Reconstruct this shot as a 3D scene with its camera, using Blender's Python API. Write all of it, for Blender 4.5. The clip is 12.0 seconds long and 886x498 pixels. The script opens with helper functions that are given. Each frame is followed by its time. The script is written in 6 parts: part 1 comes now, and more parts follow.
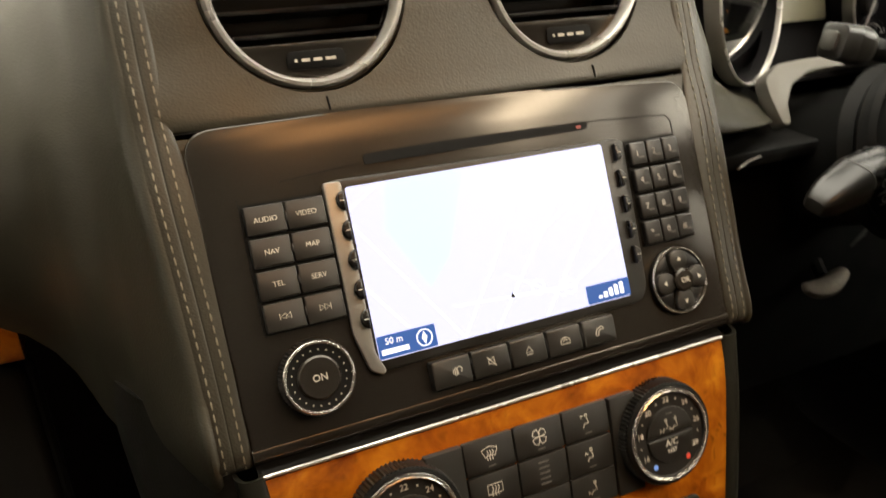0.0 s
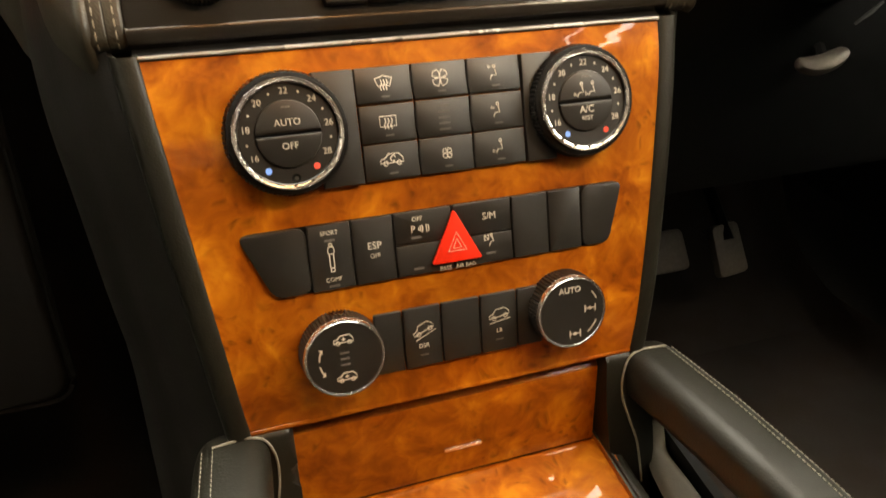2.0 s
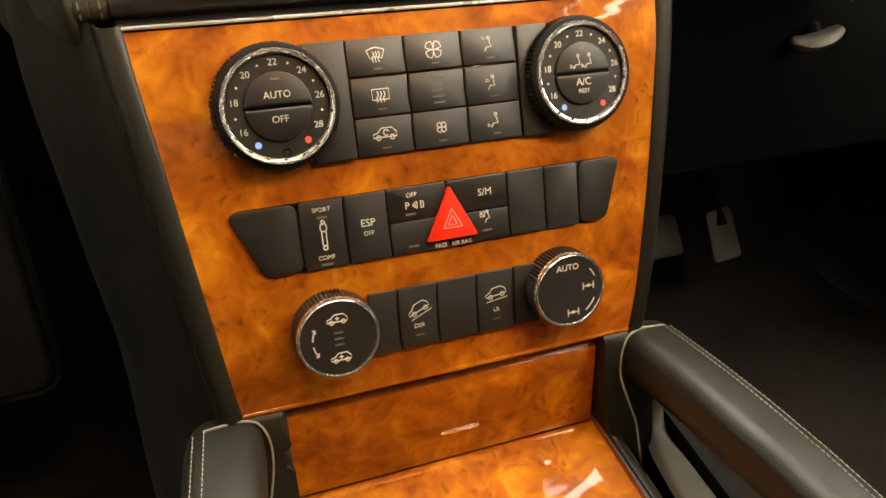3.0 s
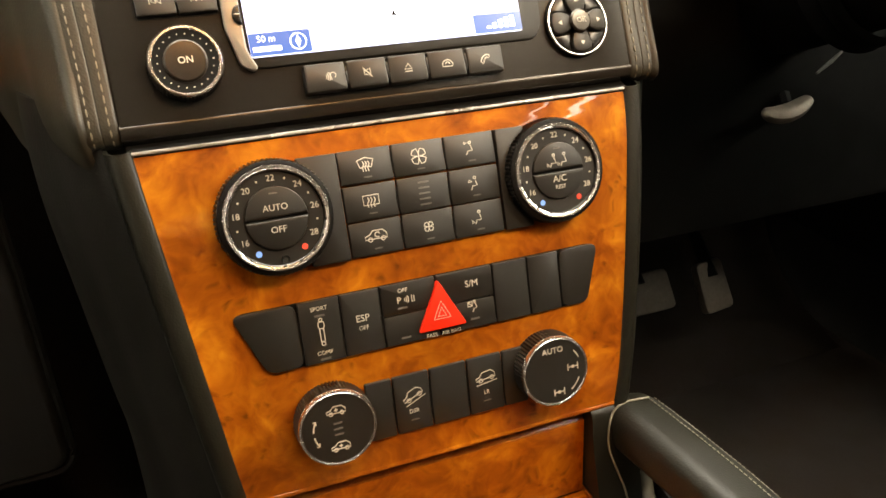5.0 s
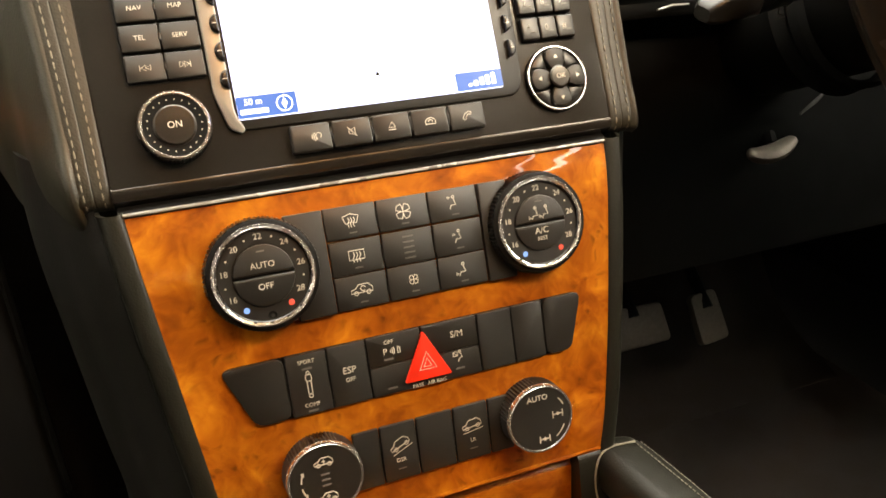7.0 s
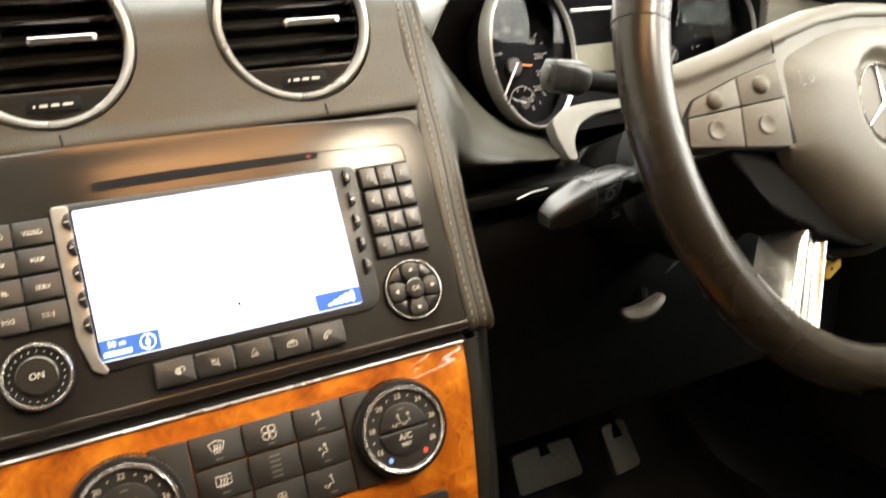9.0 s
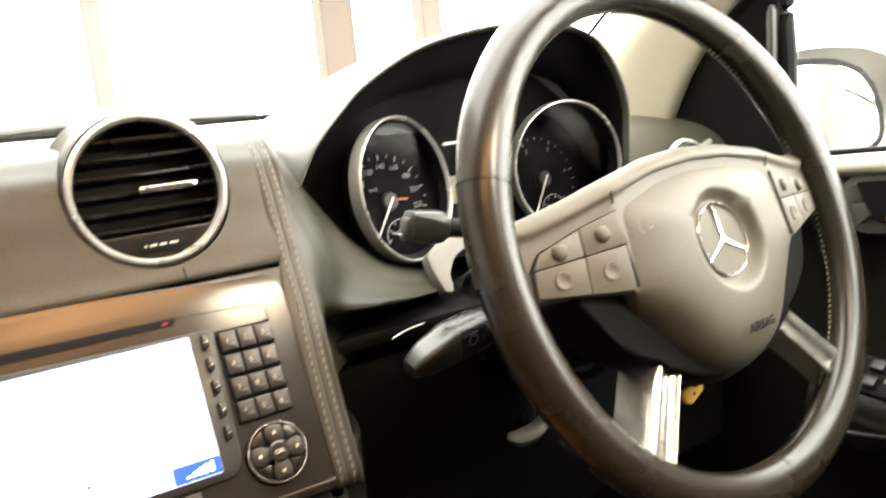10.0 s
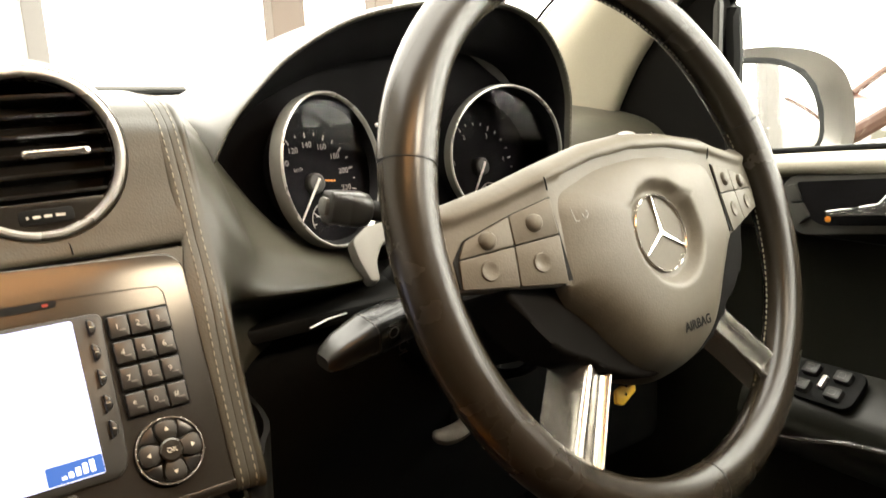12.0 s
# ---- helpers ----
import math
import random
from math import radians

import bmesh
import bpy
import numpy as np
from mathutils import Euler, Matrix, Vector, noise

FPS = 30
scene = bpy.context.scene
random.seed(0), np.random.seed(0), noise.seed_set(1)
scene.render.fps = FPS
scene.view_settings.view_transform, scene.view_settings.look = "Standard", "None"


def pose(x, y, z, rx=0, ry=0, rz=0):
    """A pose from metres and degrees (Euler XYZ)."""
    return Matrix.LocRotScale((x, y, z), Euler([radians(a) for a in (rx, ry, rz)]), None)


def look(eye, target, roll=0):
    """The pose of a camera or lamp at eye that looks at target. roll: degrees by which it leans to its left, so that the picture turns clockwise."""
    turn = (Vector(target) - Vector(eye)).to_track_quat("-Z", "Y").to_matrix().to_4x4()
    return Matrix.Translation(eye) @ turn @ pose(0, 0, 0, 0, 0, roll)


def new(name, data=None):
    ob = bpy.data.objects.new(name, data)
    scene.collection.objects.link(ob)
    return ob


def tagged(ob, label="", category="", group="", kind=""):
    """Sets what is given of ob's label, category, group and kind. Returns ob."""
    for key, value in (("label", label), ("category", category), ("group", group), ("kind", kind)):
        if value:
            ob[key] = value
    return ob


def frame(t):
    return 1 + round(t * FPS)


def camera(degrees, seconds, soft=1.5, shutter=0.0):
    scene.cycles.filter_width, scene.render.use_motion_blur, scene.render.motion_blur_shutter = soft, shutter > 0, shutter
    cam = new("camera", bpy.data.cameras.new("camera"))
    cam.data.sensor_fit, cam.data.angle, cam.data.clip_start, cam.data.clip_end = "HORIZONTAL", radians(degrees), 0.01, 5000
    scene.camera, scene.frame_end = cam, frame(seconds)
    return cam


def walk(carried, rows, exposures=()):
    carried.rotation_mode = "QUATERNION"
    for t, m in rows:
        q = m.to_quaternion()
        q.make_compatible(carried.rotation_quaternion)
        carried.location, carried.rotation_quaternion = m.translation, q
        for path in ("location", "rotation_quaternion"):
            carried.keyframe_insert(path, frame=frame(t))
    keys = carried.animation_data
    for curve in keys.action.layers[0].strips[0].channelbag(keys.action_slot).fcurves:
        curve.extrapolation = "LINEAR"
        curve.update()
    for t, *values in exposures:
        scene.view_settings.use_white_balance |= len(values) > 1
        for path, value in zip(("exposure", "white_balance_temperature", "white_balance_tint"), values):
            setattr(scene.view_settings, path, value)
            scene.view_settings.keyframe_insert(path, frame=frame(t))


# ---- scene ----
cam = camera(59.1, 12.0, shutter=0.4)
PATH = [
    (0, (-0.175, -0.293, 0.792), (0.608, 1.36, -0.017), -1.1),
    (0.5, (-0.145, -0.337, 0.774), (0.513, 1.437, 0.127), 0.2),
    (0.8, (-0.118, -0.386, 0.763), (0.543, 1.383, 0.104), -2.5),
    (1, (-0.123, -0.398, 0.739), (0.471, 1.413, 0.134), -0.5),
    (1.2, (-0.127, -0.394, 0.715), (0.474, 1.386, 0.03), -0.0),
    (1.5, (-0.12, -0.386, 0.682), (0.475, 1.354, -0.105), 1.1),
    (2, (-0.122, -0.373, 0.654), (0.48, 1.284, -0.291), 0.3),
    (2.5, (-0.122, -0.37, 0.639), (0.488, 1.272, -0.325), 0.0),
    (3, (-0.123, -0.369, 0.642), (0.5, 1.274, -0.313), 0.1),
    (3.2, (-0.12, -0.371, 0.644), (0.482, 1.276, -0.318), -0.5),
    (4.8, (-0.12, -0.379, 0.675), (0.507, 1.3, -0.213), -1.2),
    (5, (-0.12, -0.382, 0.678), (0.513, 1.306, -0.189), -1.8),
    (5.5, (-0.119, -0.382, 0.679), (0.509, 1.309, -0.185), -1.7),
    (6, (-0.117, -0.383, 0.683), (0.508, 1.311, -0.179), -2.0),
    (6.5, (-0.118, -0.385, 0.692), (0.515, 1.313, -0.156), -2.3),
    (6.7, (-0.115, -0.386, 0.694), (0.516, 1.316, -0.143), -2.3),
    (8.3, (-0.094, -0.398, 0.726), (0.602, 1.337, 0.016), -3.3),
    (8.5, (-0.086, -0.4, 0.737), (0.653, 1.321, 0.038), -3.4),
    (9, (-0.067, -0.412, 0.763), (0.744, 1.319, 0.173), -4.1),
    (9.5, (-0.046, -0.422, 0.783), (0.849, 1.296, 0.284), -4.6),
    (10, (-0.026, -0.43, 0.805), (0.982, 1.249, 0.399), -5.5),
    (10.5, (-0.006, -0.443, 0.817), (1.12, 1.184, 0.528), -4.9),
    (11, (-0.002, -0.443, 0.818), (1.138, 1.174, 0.519), -4.3),
    (11.5, (-0.005, -0.431, 0.809), (1.105, 1.194, 0.452), -4.0),
    (12, (0.005, -0.408, 0.792), (1.123, 1.193, 0.358), -2.8),
]
EXPOSURES = [(0, -0.35, 6900, 10), (0.5, -0.35, 6900, 10), (1.0, -0.75, 6900, 10), (1.5, -1.05, 7200, 10), (2.0, 0.48, 7100, 10), (2.5, 0.62, 7100, 10), (6.7, 0.66, 6900, 10), (8.5, 0.62, 6400, 10), (9.5, 0.80, 6350, 10), (10.5, 0.80, 6400, 10), (11.3, 0.68, 6500, 10), (12, 0.42, 6650, 10)]
walk(cam, [(t, look(eye, target, roll)) for t, eye, target, roll in PATH], EXPOSURES)


# ---- world and light ----
world = bpy.data.worlds.new("hall_daylight")
world.use_nodes = True
scene.world = world
wbg = world.node_tree.nodes["Background"]
wbg.inputs["Color"].default_value = (1.0, 0.95, 0.86, 1)
wbg.inputs["Strength"].default_value = 10.0
# the second lamp is an added fill for faceplate and wood, no known fixture
for name, at, aim, w, h, power, tone, spread in (("dome_lamp", (0.11, -0.470, 1.160), (0.02, -0.04, 0.50), 0.44, 0.08, 0.45, (1.0, 0.50, 0.19), 75), ("added_fill_lamp", (0.50, -0.50, 1.150), (0.14, -0.02, 0.56), 0.16, 0.10, 0.72, (1.0, 0.86, 0.66), 75)):
    lamp = bpy.data.lights.new(name, "AREA")
    lamp.shape, lamp.size, lamp.size_y, lamp.energy, lamp.color = "RECTANGLE", w, h, power, tone
    lamp.spread = radians(spread)
    new(name, lamp).matrix_world = look(at, aim)
# daylight through the front side windows
for s, power in ((1, 0.9),):
    lamp = bpy.data.lights.new("window_daylight", "AREA")
    lamp.shape, lamp.size, lamp.size_y, lamp.energy, lamp.color = "RECTANGLE", 0.34, 0.26, power, (1.0, 0.95, 0.84)
    new("window_daylight", lamp).matrix_world = look((s * 0.728, -0.36 if s > 0 else -0.15, 0.90), (0.0, -0.25 if s > 0 else 0.05, 0.72))


# ---- materials ----
def material(name, base, rough=0.5, metal=0.0, coat=0.0, grain=0.0, size=600.0, vary=0.12, broad=18.0, kind="noise", sheen=0.0, spec=0.5):
    """A principled surface with two scales of colour change and a fine relief (grain: bump strength, size: per metre)."""
    m = bpy.data.materials.new(name)
    m.use_nodes = True
    nt = m.node_tree
    n, l = nt.nodes, nt.links
    b = n["Principled BSDF"]
    co = n.new("ShaderNodeTexCoord")
    fine = n.new("ShaderNodeTexNoise")
    fine.inputs["Scale"].default_value = size * 0.4
    fine.inputs["Detail"].default_value = 4
    wide = n.new("ShaderNodeTexNoise")
    wide.inputs["Scale"].default_value = broad
    wide.inputs["Detail"].default_value = 6
    l.new(co.outputs["Object"], fine.inputs["Vector"])
    l.new(co.outputs["Object"], wide.inputs["Vector"])
    add = n.new("ShaderNodeMath")
    add.operation = "ADD"
    l.new(fine.outputs["Fac"], add.inputs[0])
    l.new(wide.outputs["Fac"], add.inputs[1])
    span = n.new("ShaderNodeMapRange")
    span.inputs["From Min"].default_value, span.inputs["From Max"].default_value = 0.6, 1.4
    span.inputs["To Min"].default_value, span.inputs["To Max"].default_value = 1 - vary, 1 + vary
    l.new(add.outputs[0], span.inputs["Value"])
    mul = n.new("ShaderNodeVectorMath")
    mul.operation = "SCALE"
    mul.inputs[0].default_value = base
    l.new(span.outputs["Result"], mul.inputs["Scale"])
    l.new(mul.outputs["Vector"], b.inputs["Base Color"])
    rr = n.new("ShaderNodeMapRange")
    rr.inputs["From Min"].default_value, rr.inputs["From Max"].default_value = 0.3, 0.7
    rr.inputs["To Min"].default_value, rr.inputs["To Max"].default_value = max(0.02, rough * 0.85), min(1, rough * 1.15)
    l.new(wide.outputs["Fac"], rr.inputs["Value"])
    l.new(rr.outputs["Result"], b.inputs["Roughness"])
    b.inputs["Metallic"].default_value = metal
    b.inputs["Coat Weight"].default_value = coat
    b.inputs["Coat Roughness"].default_value = 0.04
    b.inputs["Sheen Weight"].default_value = sheen
    b.inputs["Specular IOR Level"].default_value = spec
    if grain:
        if kind == "leather":
            rel = n.new("ShaderNodeTexVoronoi")
            rel.feature = "SMOOTH_F1"
            rel.inputs["Scale"].default_value = size
            rel.inputs["Smoothness"].default_value = 0.6
            warp = n.new("ShaderNodeVectorMath")
            warp.operation = "MULTIPLY_ADD"
            l.new(wide.outputs["Color"], warp.inputs[0])
            warp.inputs[1].default_value = (0.012, 0.012, 0.012)
            l.new(co.outputs["Object"], warp.inputs[2])
            l.new(warp.outputs[0], rel.inputs["Vector"])
            height = rel.outputs["Distance"]
        else:
            rel = n.new("ShaderNodeTexNoise")
            rel.inputs["Scale"].default_value = size
            rel.inputs["Detail"].default_value = 3
            l.new(co.outputs["Object"], rel.inputs["Vector"])
            height = rel.outputs["Fac"]
        bump = n.new("ShaderNodeBump")
        bump.inputs["Strength"].default_value = grain
        bump.inputs["Distance"].default_value = 0.35 / size
        l.new(height, bump.inputs["Height"])
        l.new(bump.outputs["Normal"], b.inputs["Normal"])
    return m


def burl(name):
    """Varnished burr walnut: soft amber clouds, curled flecks and small dark eyes under a clear coat."""
    m = bpy.data.materials.new(name)
    m.use_nodes = True
    n, l = m.node_tree.nodes, m.node_tree.links
    b = n["Principled BSDF"]
    co = n.new("ShaderNodeTexCoord")

    def noise(scale, detail, rough, vector):
        t = n.new("ShaderNodeTexNoise")
        t.inputs["Scale"].default_value, t.inputs["Detail"].default_value, t.inputs["Roughness"].default_value = scale, detail, rough
        l.new(vector, t.inputs["Vector"])
        return t

    def warped(source, amount, vector):
        w = n.new("ShaderNodeVectorMath")
        w.operation = "MULTIPLY_ADD"
        l.new(source, w.inputs[0])
        w.inputs[1].default_value = (amount, amount, amount)
        l.new(vector, w.inputs[2])
        return w.outputs[0]

    def spread(value, a, b2, c, d):
        r = n.new("ShaderNodeMapRange")
        for key, v in (("From Min", a), ("From Max", b2), ("To Min", c), ("To Max", d)):
            r.inputs[key].default_value = v
        l.new(value, r.inputs["Value"])
        return r.outputs["Result"]

    def joined(a, b2, how="MULTIPLY"):
        t = n.new("ShaderNodeMath")
        t.operation = how
        l.new(a, t.inputs[0])
        l.new(b2, t.inputs[1])
        return t.outputs[0]

    place = co.outputs["Object"]
    swirl = noise(34, 2, 0.5, place)
    bent = warped(swirl.outputs["Color"], 0.030, place)
    cloud = noise(42, 3, 0.45, bent)
    curl = noise(130, 3, 0.55, warped(cloud.outputs["Color"], 0.016, bent))
    figure = joined(spread(cloud.outputs["Fac"], 0.27, 0.73, 0.09, 0.62), spread(curl.outputs["Fac"], 0.3, 0.7, 0.0, 0.22), "ADD")
    ramp = n.new("ShaderNodeValToRGB")
    e = ramp.color_ramp.elements
    e[0].position, e[0].color = 0.12, (0.150, 0.029, 0.0014, 1)
    e[1].position, e[1].color = 0.88, (0.61, 0.242, 0.016, 1)
    e.new(0.42).color = (0.290, 0.073, 0.0033, 1)
    e.new(0.64).color = (0.425, 0.134, 0.0066, 1)
    l.new(figure, ramp.inputs["Fac"])
    eye = n.new("ShaderNodeTexVoronoi")
    eye.inputs["Scale"].default_value = 120
    l.new(warped(curl.outputs["Color"], 0.008, bent), eye.inputs["Vector"])
    patches = noise(20, 2, 0.5, place)
    flecks = spread(eye.outputs["Distance"], 0.08, 0.34, 0.60, 1.05)
    fleck_mix = n.new("ShaderNodeMix")
    l.new(spread(patches.outputs["Fac"], 0.42, 0.60, 0.0, 1.0), fleck_mix.inputs["Factor"])
    fleck_mix.inputs["A"].default_value = 1.0
    l.new(flecks, fleck_mix.inputs["B"])
    mul = n.new("ShaderNodeVectorMath")
    mul.operation = "SCALE"
    l.new(ramp.outputs["Color"], mul.inputs[0])
    l.new(joined(fleck_mix.outputs["Result"], spread(noise(13, 2, 0.5, place).outputs["Fac"], 0.3, 0.7, 0.84, 1.14)), mul.inputs["Scale"])
    l.new(mul.outputs["Vector"], b.inputs["Base Color"])
    b.inputs["Roughness"].default_value = 0.55
    b.inputs["Specular IOR Level"].default_value = 0.1
    b.inputs["Coat Weight"].default_value = 1.0
    b.inputs["Coat Roughness"].default_value = 0.03
    return m


def glowing(name, color, strength):
    m = bpy.data.materials.new(name)
    m.use_nodes = True
    b = m.node_tree.nodes["Principled BSDF"]
    b.inputs["Base Color"].default_value = (0.02, 0.02, 0.02, 1)
    b.inputs["Roughness"].default_value = 0.25
    b.inputs["Emission Color"].default_value = (*color, 1)
    b.inputs["Emission Strength"].default_value = strength
    return m


def pane_glass(name, tint=(1, 1, 1)):
    m = bpy.data.materials.new(name)
    m.use_nodes = True
    n, l = m.node_tree.nodes, m.node_tree.links
    clear, gloss, mix = n.new("ShaderNodeBsdfTransparent"), n.new("ShaderNodeBsdfGlossy"), n.new("ShaderNodeMixShader")
    clear.inputs["Color"].default_value = (*tint, 1)
    gloss.inputs["Roughness"].default_value = 0.01
    mix.inputs["Fac"].default_value = 0.04
    l.new(clear.outputs[0], mix.inputs[1])
    l.new(gloss.outputs[0], mix.inputs[2])
    l.new(mix.outputs[0], n["Material Output"].inputs["Surface"])
    return m


LEATHER = material("dash_leather", (0.0308, 0.0280, 0.0185), 0.40, grain=0.22, size=850, vary=0.1, kind="leather")
SKIN = material("smooth_leather", (0.0118, 0.0116, 0.0080), 0.42, grain=0.22, size=900, vary=0.12, kind="leather", spec=0.3)
SOFT = material("soft_black_plastic", (0.009, 0.0086, 0.0076), 0.5, grain=0.2, size=1500)
FACE = material("anthracite_faceplate", (0.046, 0.041, 0.034), 0.21, metal=0.55, grain=0.05, size=3000)
KEY = material("key_plastic", (0.0150, 0.0142, 0.0115), 0.42, grain=0.12, size=3000)
DARK = material("matt_black_plastic", (0.006, 0.006, 0.0055), 0.6, grain=0.15, size=1500, spec=0.12)
GREY = material("grey_trim_plastic", (0.06, 0.058, 0.05), 0.55, grain=0.35, size=1600)
SILVER = material("satin_silver", (0.62, 0.60, 0.56), 0.28, metal=0.6, vary=0.05)
CHROME = material("chrome", (0.9, 0.89, 0.86), 0.16, metal=0.85, vary=0.03)
PADGREY = material("wheel_pad_vinyl", (0.088, 0.077, 0.057), 0.52, grain=0.16, size=900, vary=0.08, kind="leather", spec=0.35)
RIM = material("wheel_rim_leather", (0.021, 0.0165, 0.0112), 0.26, grain=0.16, size=1300, vary=0.06, kind="leather", spec=0.36)
SPOKE = material("polished_silver", (0.52, 0.50, 0.45), 0.24, metal=0.85, vary=0.04)
SHELL = material("matt_shell_black", (0.0045, 0.004, 0.0034), 0.8, grain=0.2, size=1500, spec=0.08)
SATIN = material("dull_satin_metal", (0.22, 0.21, 0.185), 0.42, metal=0.5, vary=0.08)
STALK = material("worn_stalk_plastic", (0.015, 0.014, 0.012), 0.3, grain=0.05, size=2000)
GAUGEPRINT = material("gauge_print", (0.40, 0.375, 0.335), 0.6, vary=0.06)


def clear_cover(name):
    """A flat clear pane: see-through, with a mirror sheen."""
    m = bpy.data.materials.new(name)
    m.use_nodes = True
    n, l = m.node_tree.nodes, m.node_tree.links
    n.remove(n["Principled BSDF"])
    clear, gloss, mix, fres = n.new("ShaderNodeBsdfTransparent"), n.new("ShaderNodeBsdfGlossy"), n.new("ShaderNodeMixShader"), n.new("ShaderNodeFresnel")
    clear.inputs["Color"].default_value = (0.86, 0.84, 0.86, 1)
    gloss.inputs["Roughness"].default_value = 0.03
    fres.inputs["IOR"].default_value = 1.24
    l.new(fres.outputs[0], mix.inputs[0])
    l.new(clear.outputs[0], mix.inputs[1])
    l.new(gloss.outputs[0], mix.inputs[2])
    l.new(mix.outputs[0], n["Material Output"].inputs["Surface"])
    return m


COVER = clear_cover("clear_gauge_cover")
GLOSS = material("gloss_black_plastic", (0.009, 0.009, 0.0085), 0.28, grain=0.05, size=2000)
WOOD = burl("burr_walnut")
PRINT = material("printed_cream", (0.62, 0.58, 0.49), 0.5, vary=0.06)
FAINT = material("unlit_marker", (0.11, 0.105, 0.095), 0.5)
THREAD = material("cream_thread", (0.19, 0.17, 0.125), 0.7, vary=0.2)
PALETHREAD = material("pale_thread", (0.20, 0.19, 0.15), 0.7, vary=0.2)
RED = material("red_translucent_key", (0.75, 0.03, 0.012), 0.3, coat=0.3, vary=0.05)
REDDOT = glowing("red_mark", (1.0, 0.08, 0.04), 0.8)
BLUEDOT = glowing("blue_mark", (0.25, 0.45, 1.0), 0.8)
REDLENS = material("red_lens", (0.22, 0.015, 0.01), 0.35)
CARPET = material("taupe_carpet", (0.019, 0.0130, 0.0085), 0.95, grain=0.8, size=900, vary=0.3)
BEIGE = material("beige_trim_fabric", (0.40, 0.365, 0.28), 0.8, grain=0.3, size=1500, vary=0.06)
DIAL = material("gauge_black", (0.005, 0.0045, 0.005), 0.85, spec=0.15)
NEEDLE = material("gauge_needle", (0.75, 0.72, 0.65), 0.4)
AMBER = material("amber_mark", (0.85, 0.3, 0.03), 0.5)
YELLOW = material("yellow_tag", (0.85, 0.48, 0.03), 0.45)
PANE = pane_glass("clear_pane", (0.96, 0.98, 0.97))
MIRROR = material("mirror_silver", (0.95, 0.95, 0.95), 0.02, metal=1.0, vary=0.01)
PEDAL = material("pedal_rubber_metal", (0.20, 0.17, 0.135), 0.5, metal=0.3, vary=0.2)

# ---- mesh helpers ----
ORIGIN = {}


def thing(name, at, label, category, group="", kind=""):
    ob = new(name)
    ob.location = at
    ORIGIN[ob] = Vector(at)
    ob.empty_display_size = 0.01
    return tagged(ob, label, category, group, kind)


def finish(bm, name, smooth=True, angle=35):
    bmesh.ops.recalc_face_normals(bm, faces=bm.faces)
    me = bpy.data.meshes.new(name)
    if smooth:
        lim = radians(angle)
        for f in bm.faces:
            f.smooth = True
        for e in bm.edges:
            if len(e.link_faces) == 2 and e.calc_face_angle(0) > lim:
                e.smooth = False
    bm.to_mesh(me)
    bm.free()
    return me


def part(name, bm, mat, parent, label="", m=None, smooth=True, angle=35):
    """One mesh under a thing or a part; bm in metres of the place, or of the pose m."""
    if m is not None:
        bm.transform(m)
    o = ORIGIN[parent]
    bm.transform(Matrix.Translation(-o))
    ob = new(name, finish(bm, name, smooth, angle))
    ob.data.materials.append(mat)
    ob.parent = parent
    ORIGIN[ob] = o
    return tagged(ob, label)


def solo(name, bm, mat, label, category, m=None, kind="", group="", smooth=True):
    """A thing that is a single mesh."""
    if m is not None:
        bm.transform(m)
    vs = [v.co for v in bm.verts]
    o = sum(vs, Vector()) / len(vs)
    o.z = min(v.z for v in vs)
    bm.transform(Matrix.Translation(-o))
    ob = new(name, finish(bm, name, smooth))
    ob.location = o
    ob.data.materials.append(mat)
    ORIGIN[ob] = o
    return tagged(ob, label, category, group, kind)


def axes(o, x, y, z):
    m = Matrix.Identity(4)
    for k, v in enumerate((x, y, z, o)):
        m.col[k][:3] = v
    return m


def rrect(w, h, r, n=5):
    """A rounded rectangle's outline about the origin."""
    r = min(r, w / 2 - 1e-5, h / 2 - 1e-5)
    out = []
    for cx, cy, a0 in ((w / 2 - r, h / 2 - r, 0), (-w / 2 + r, h / 2 - r, 90), (-w / 2 + r, -h / 2 + r, 180), (w / 2 - r, -h / 2 + r, 270)):
        for k in range(n + 1):
            a = radians(a0 + 90 * k / n)
            out.append((cx + r * math.cos(a), cy + r * math.sin(a)))
    return out


def rounded(points, r, n=5):
    """The outline through points with each corner rounded."""
    out = []
    count = len(points)
    for k in range(count):
        p, a, b = (Vector(points[(k + d) % count]) for d in (0, -1, 1))
        da, db = (a - p), (b - p)
        ra = min(r, da.length * 0.45, db.length * 0.45)
        s, e = p + da.normalized() * ra, p + db.normalized() * ra
        for j in range(n + 1):
            t = j / n
            out.append(tuple((1 - t) ** 2 * s + 2 * t * (1 - t) * p + t * t * e))
    return out


def slab(outline, z0, z1, bevel=0.0, seg=2):
    """A prism over an outline in the xy plane, with its front edge rounded."""
    bm = bmesh.new()
    f = bm.faces.new([bm.verts.new((x, y, z1)) for x, y in outline])
    if f.normal.z < 0:
        f.normal_update()
    r = bmesh.ops.extrude_face_region(bm, geom=[f])
    for v in [g for g in r["geom"] if isinstance(g, bmesh.types.BMVert)]:
        v.co.z = z0
    if bevel:
        edges = [e for e in bm.edges if all(abs(v.co.z - z1) < 1e-7 for v in e.verts)]
        bmesh.ops.bevel(bm, geom=edges, offset=bevel, segments=seg, affect="EDGES", profile=0.5, clamp_overlap=True)
    return bm


def block(w, d, h, bevel=0.0, seg=2):
    bm = bmesh.new()
    bmesh.ops.create_cube(bm, size=1)
    bm.transform(Matrix.Diagonal((w, d, h, 1)))
    if bevel:
        bmesh.ops.bevel(bm, geom=bm.edges[:], offset=bevel, segments=seg, affect="EDGES", profile=0.5)
    return bm


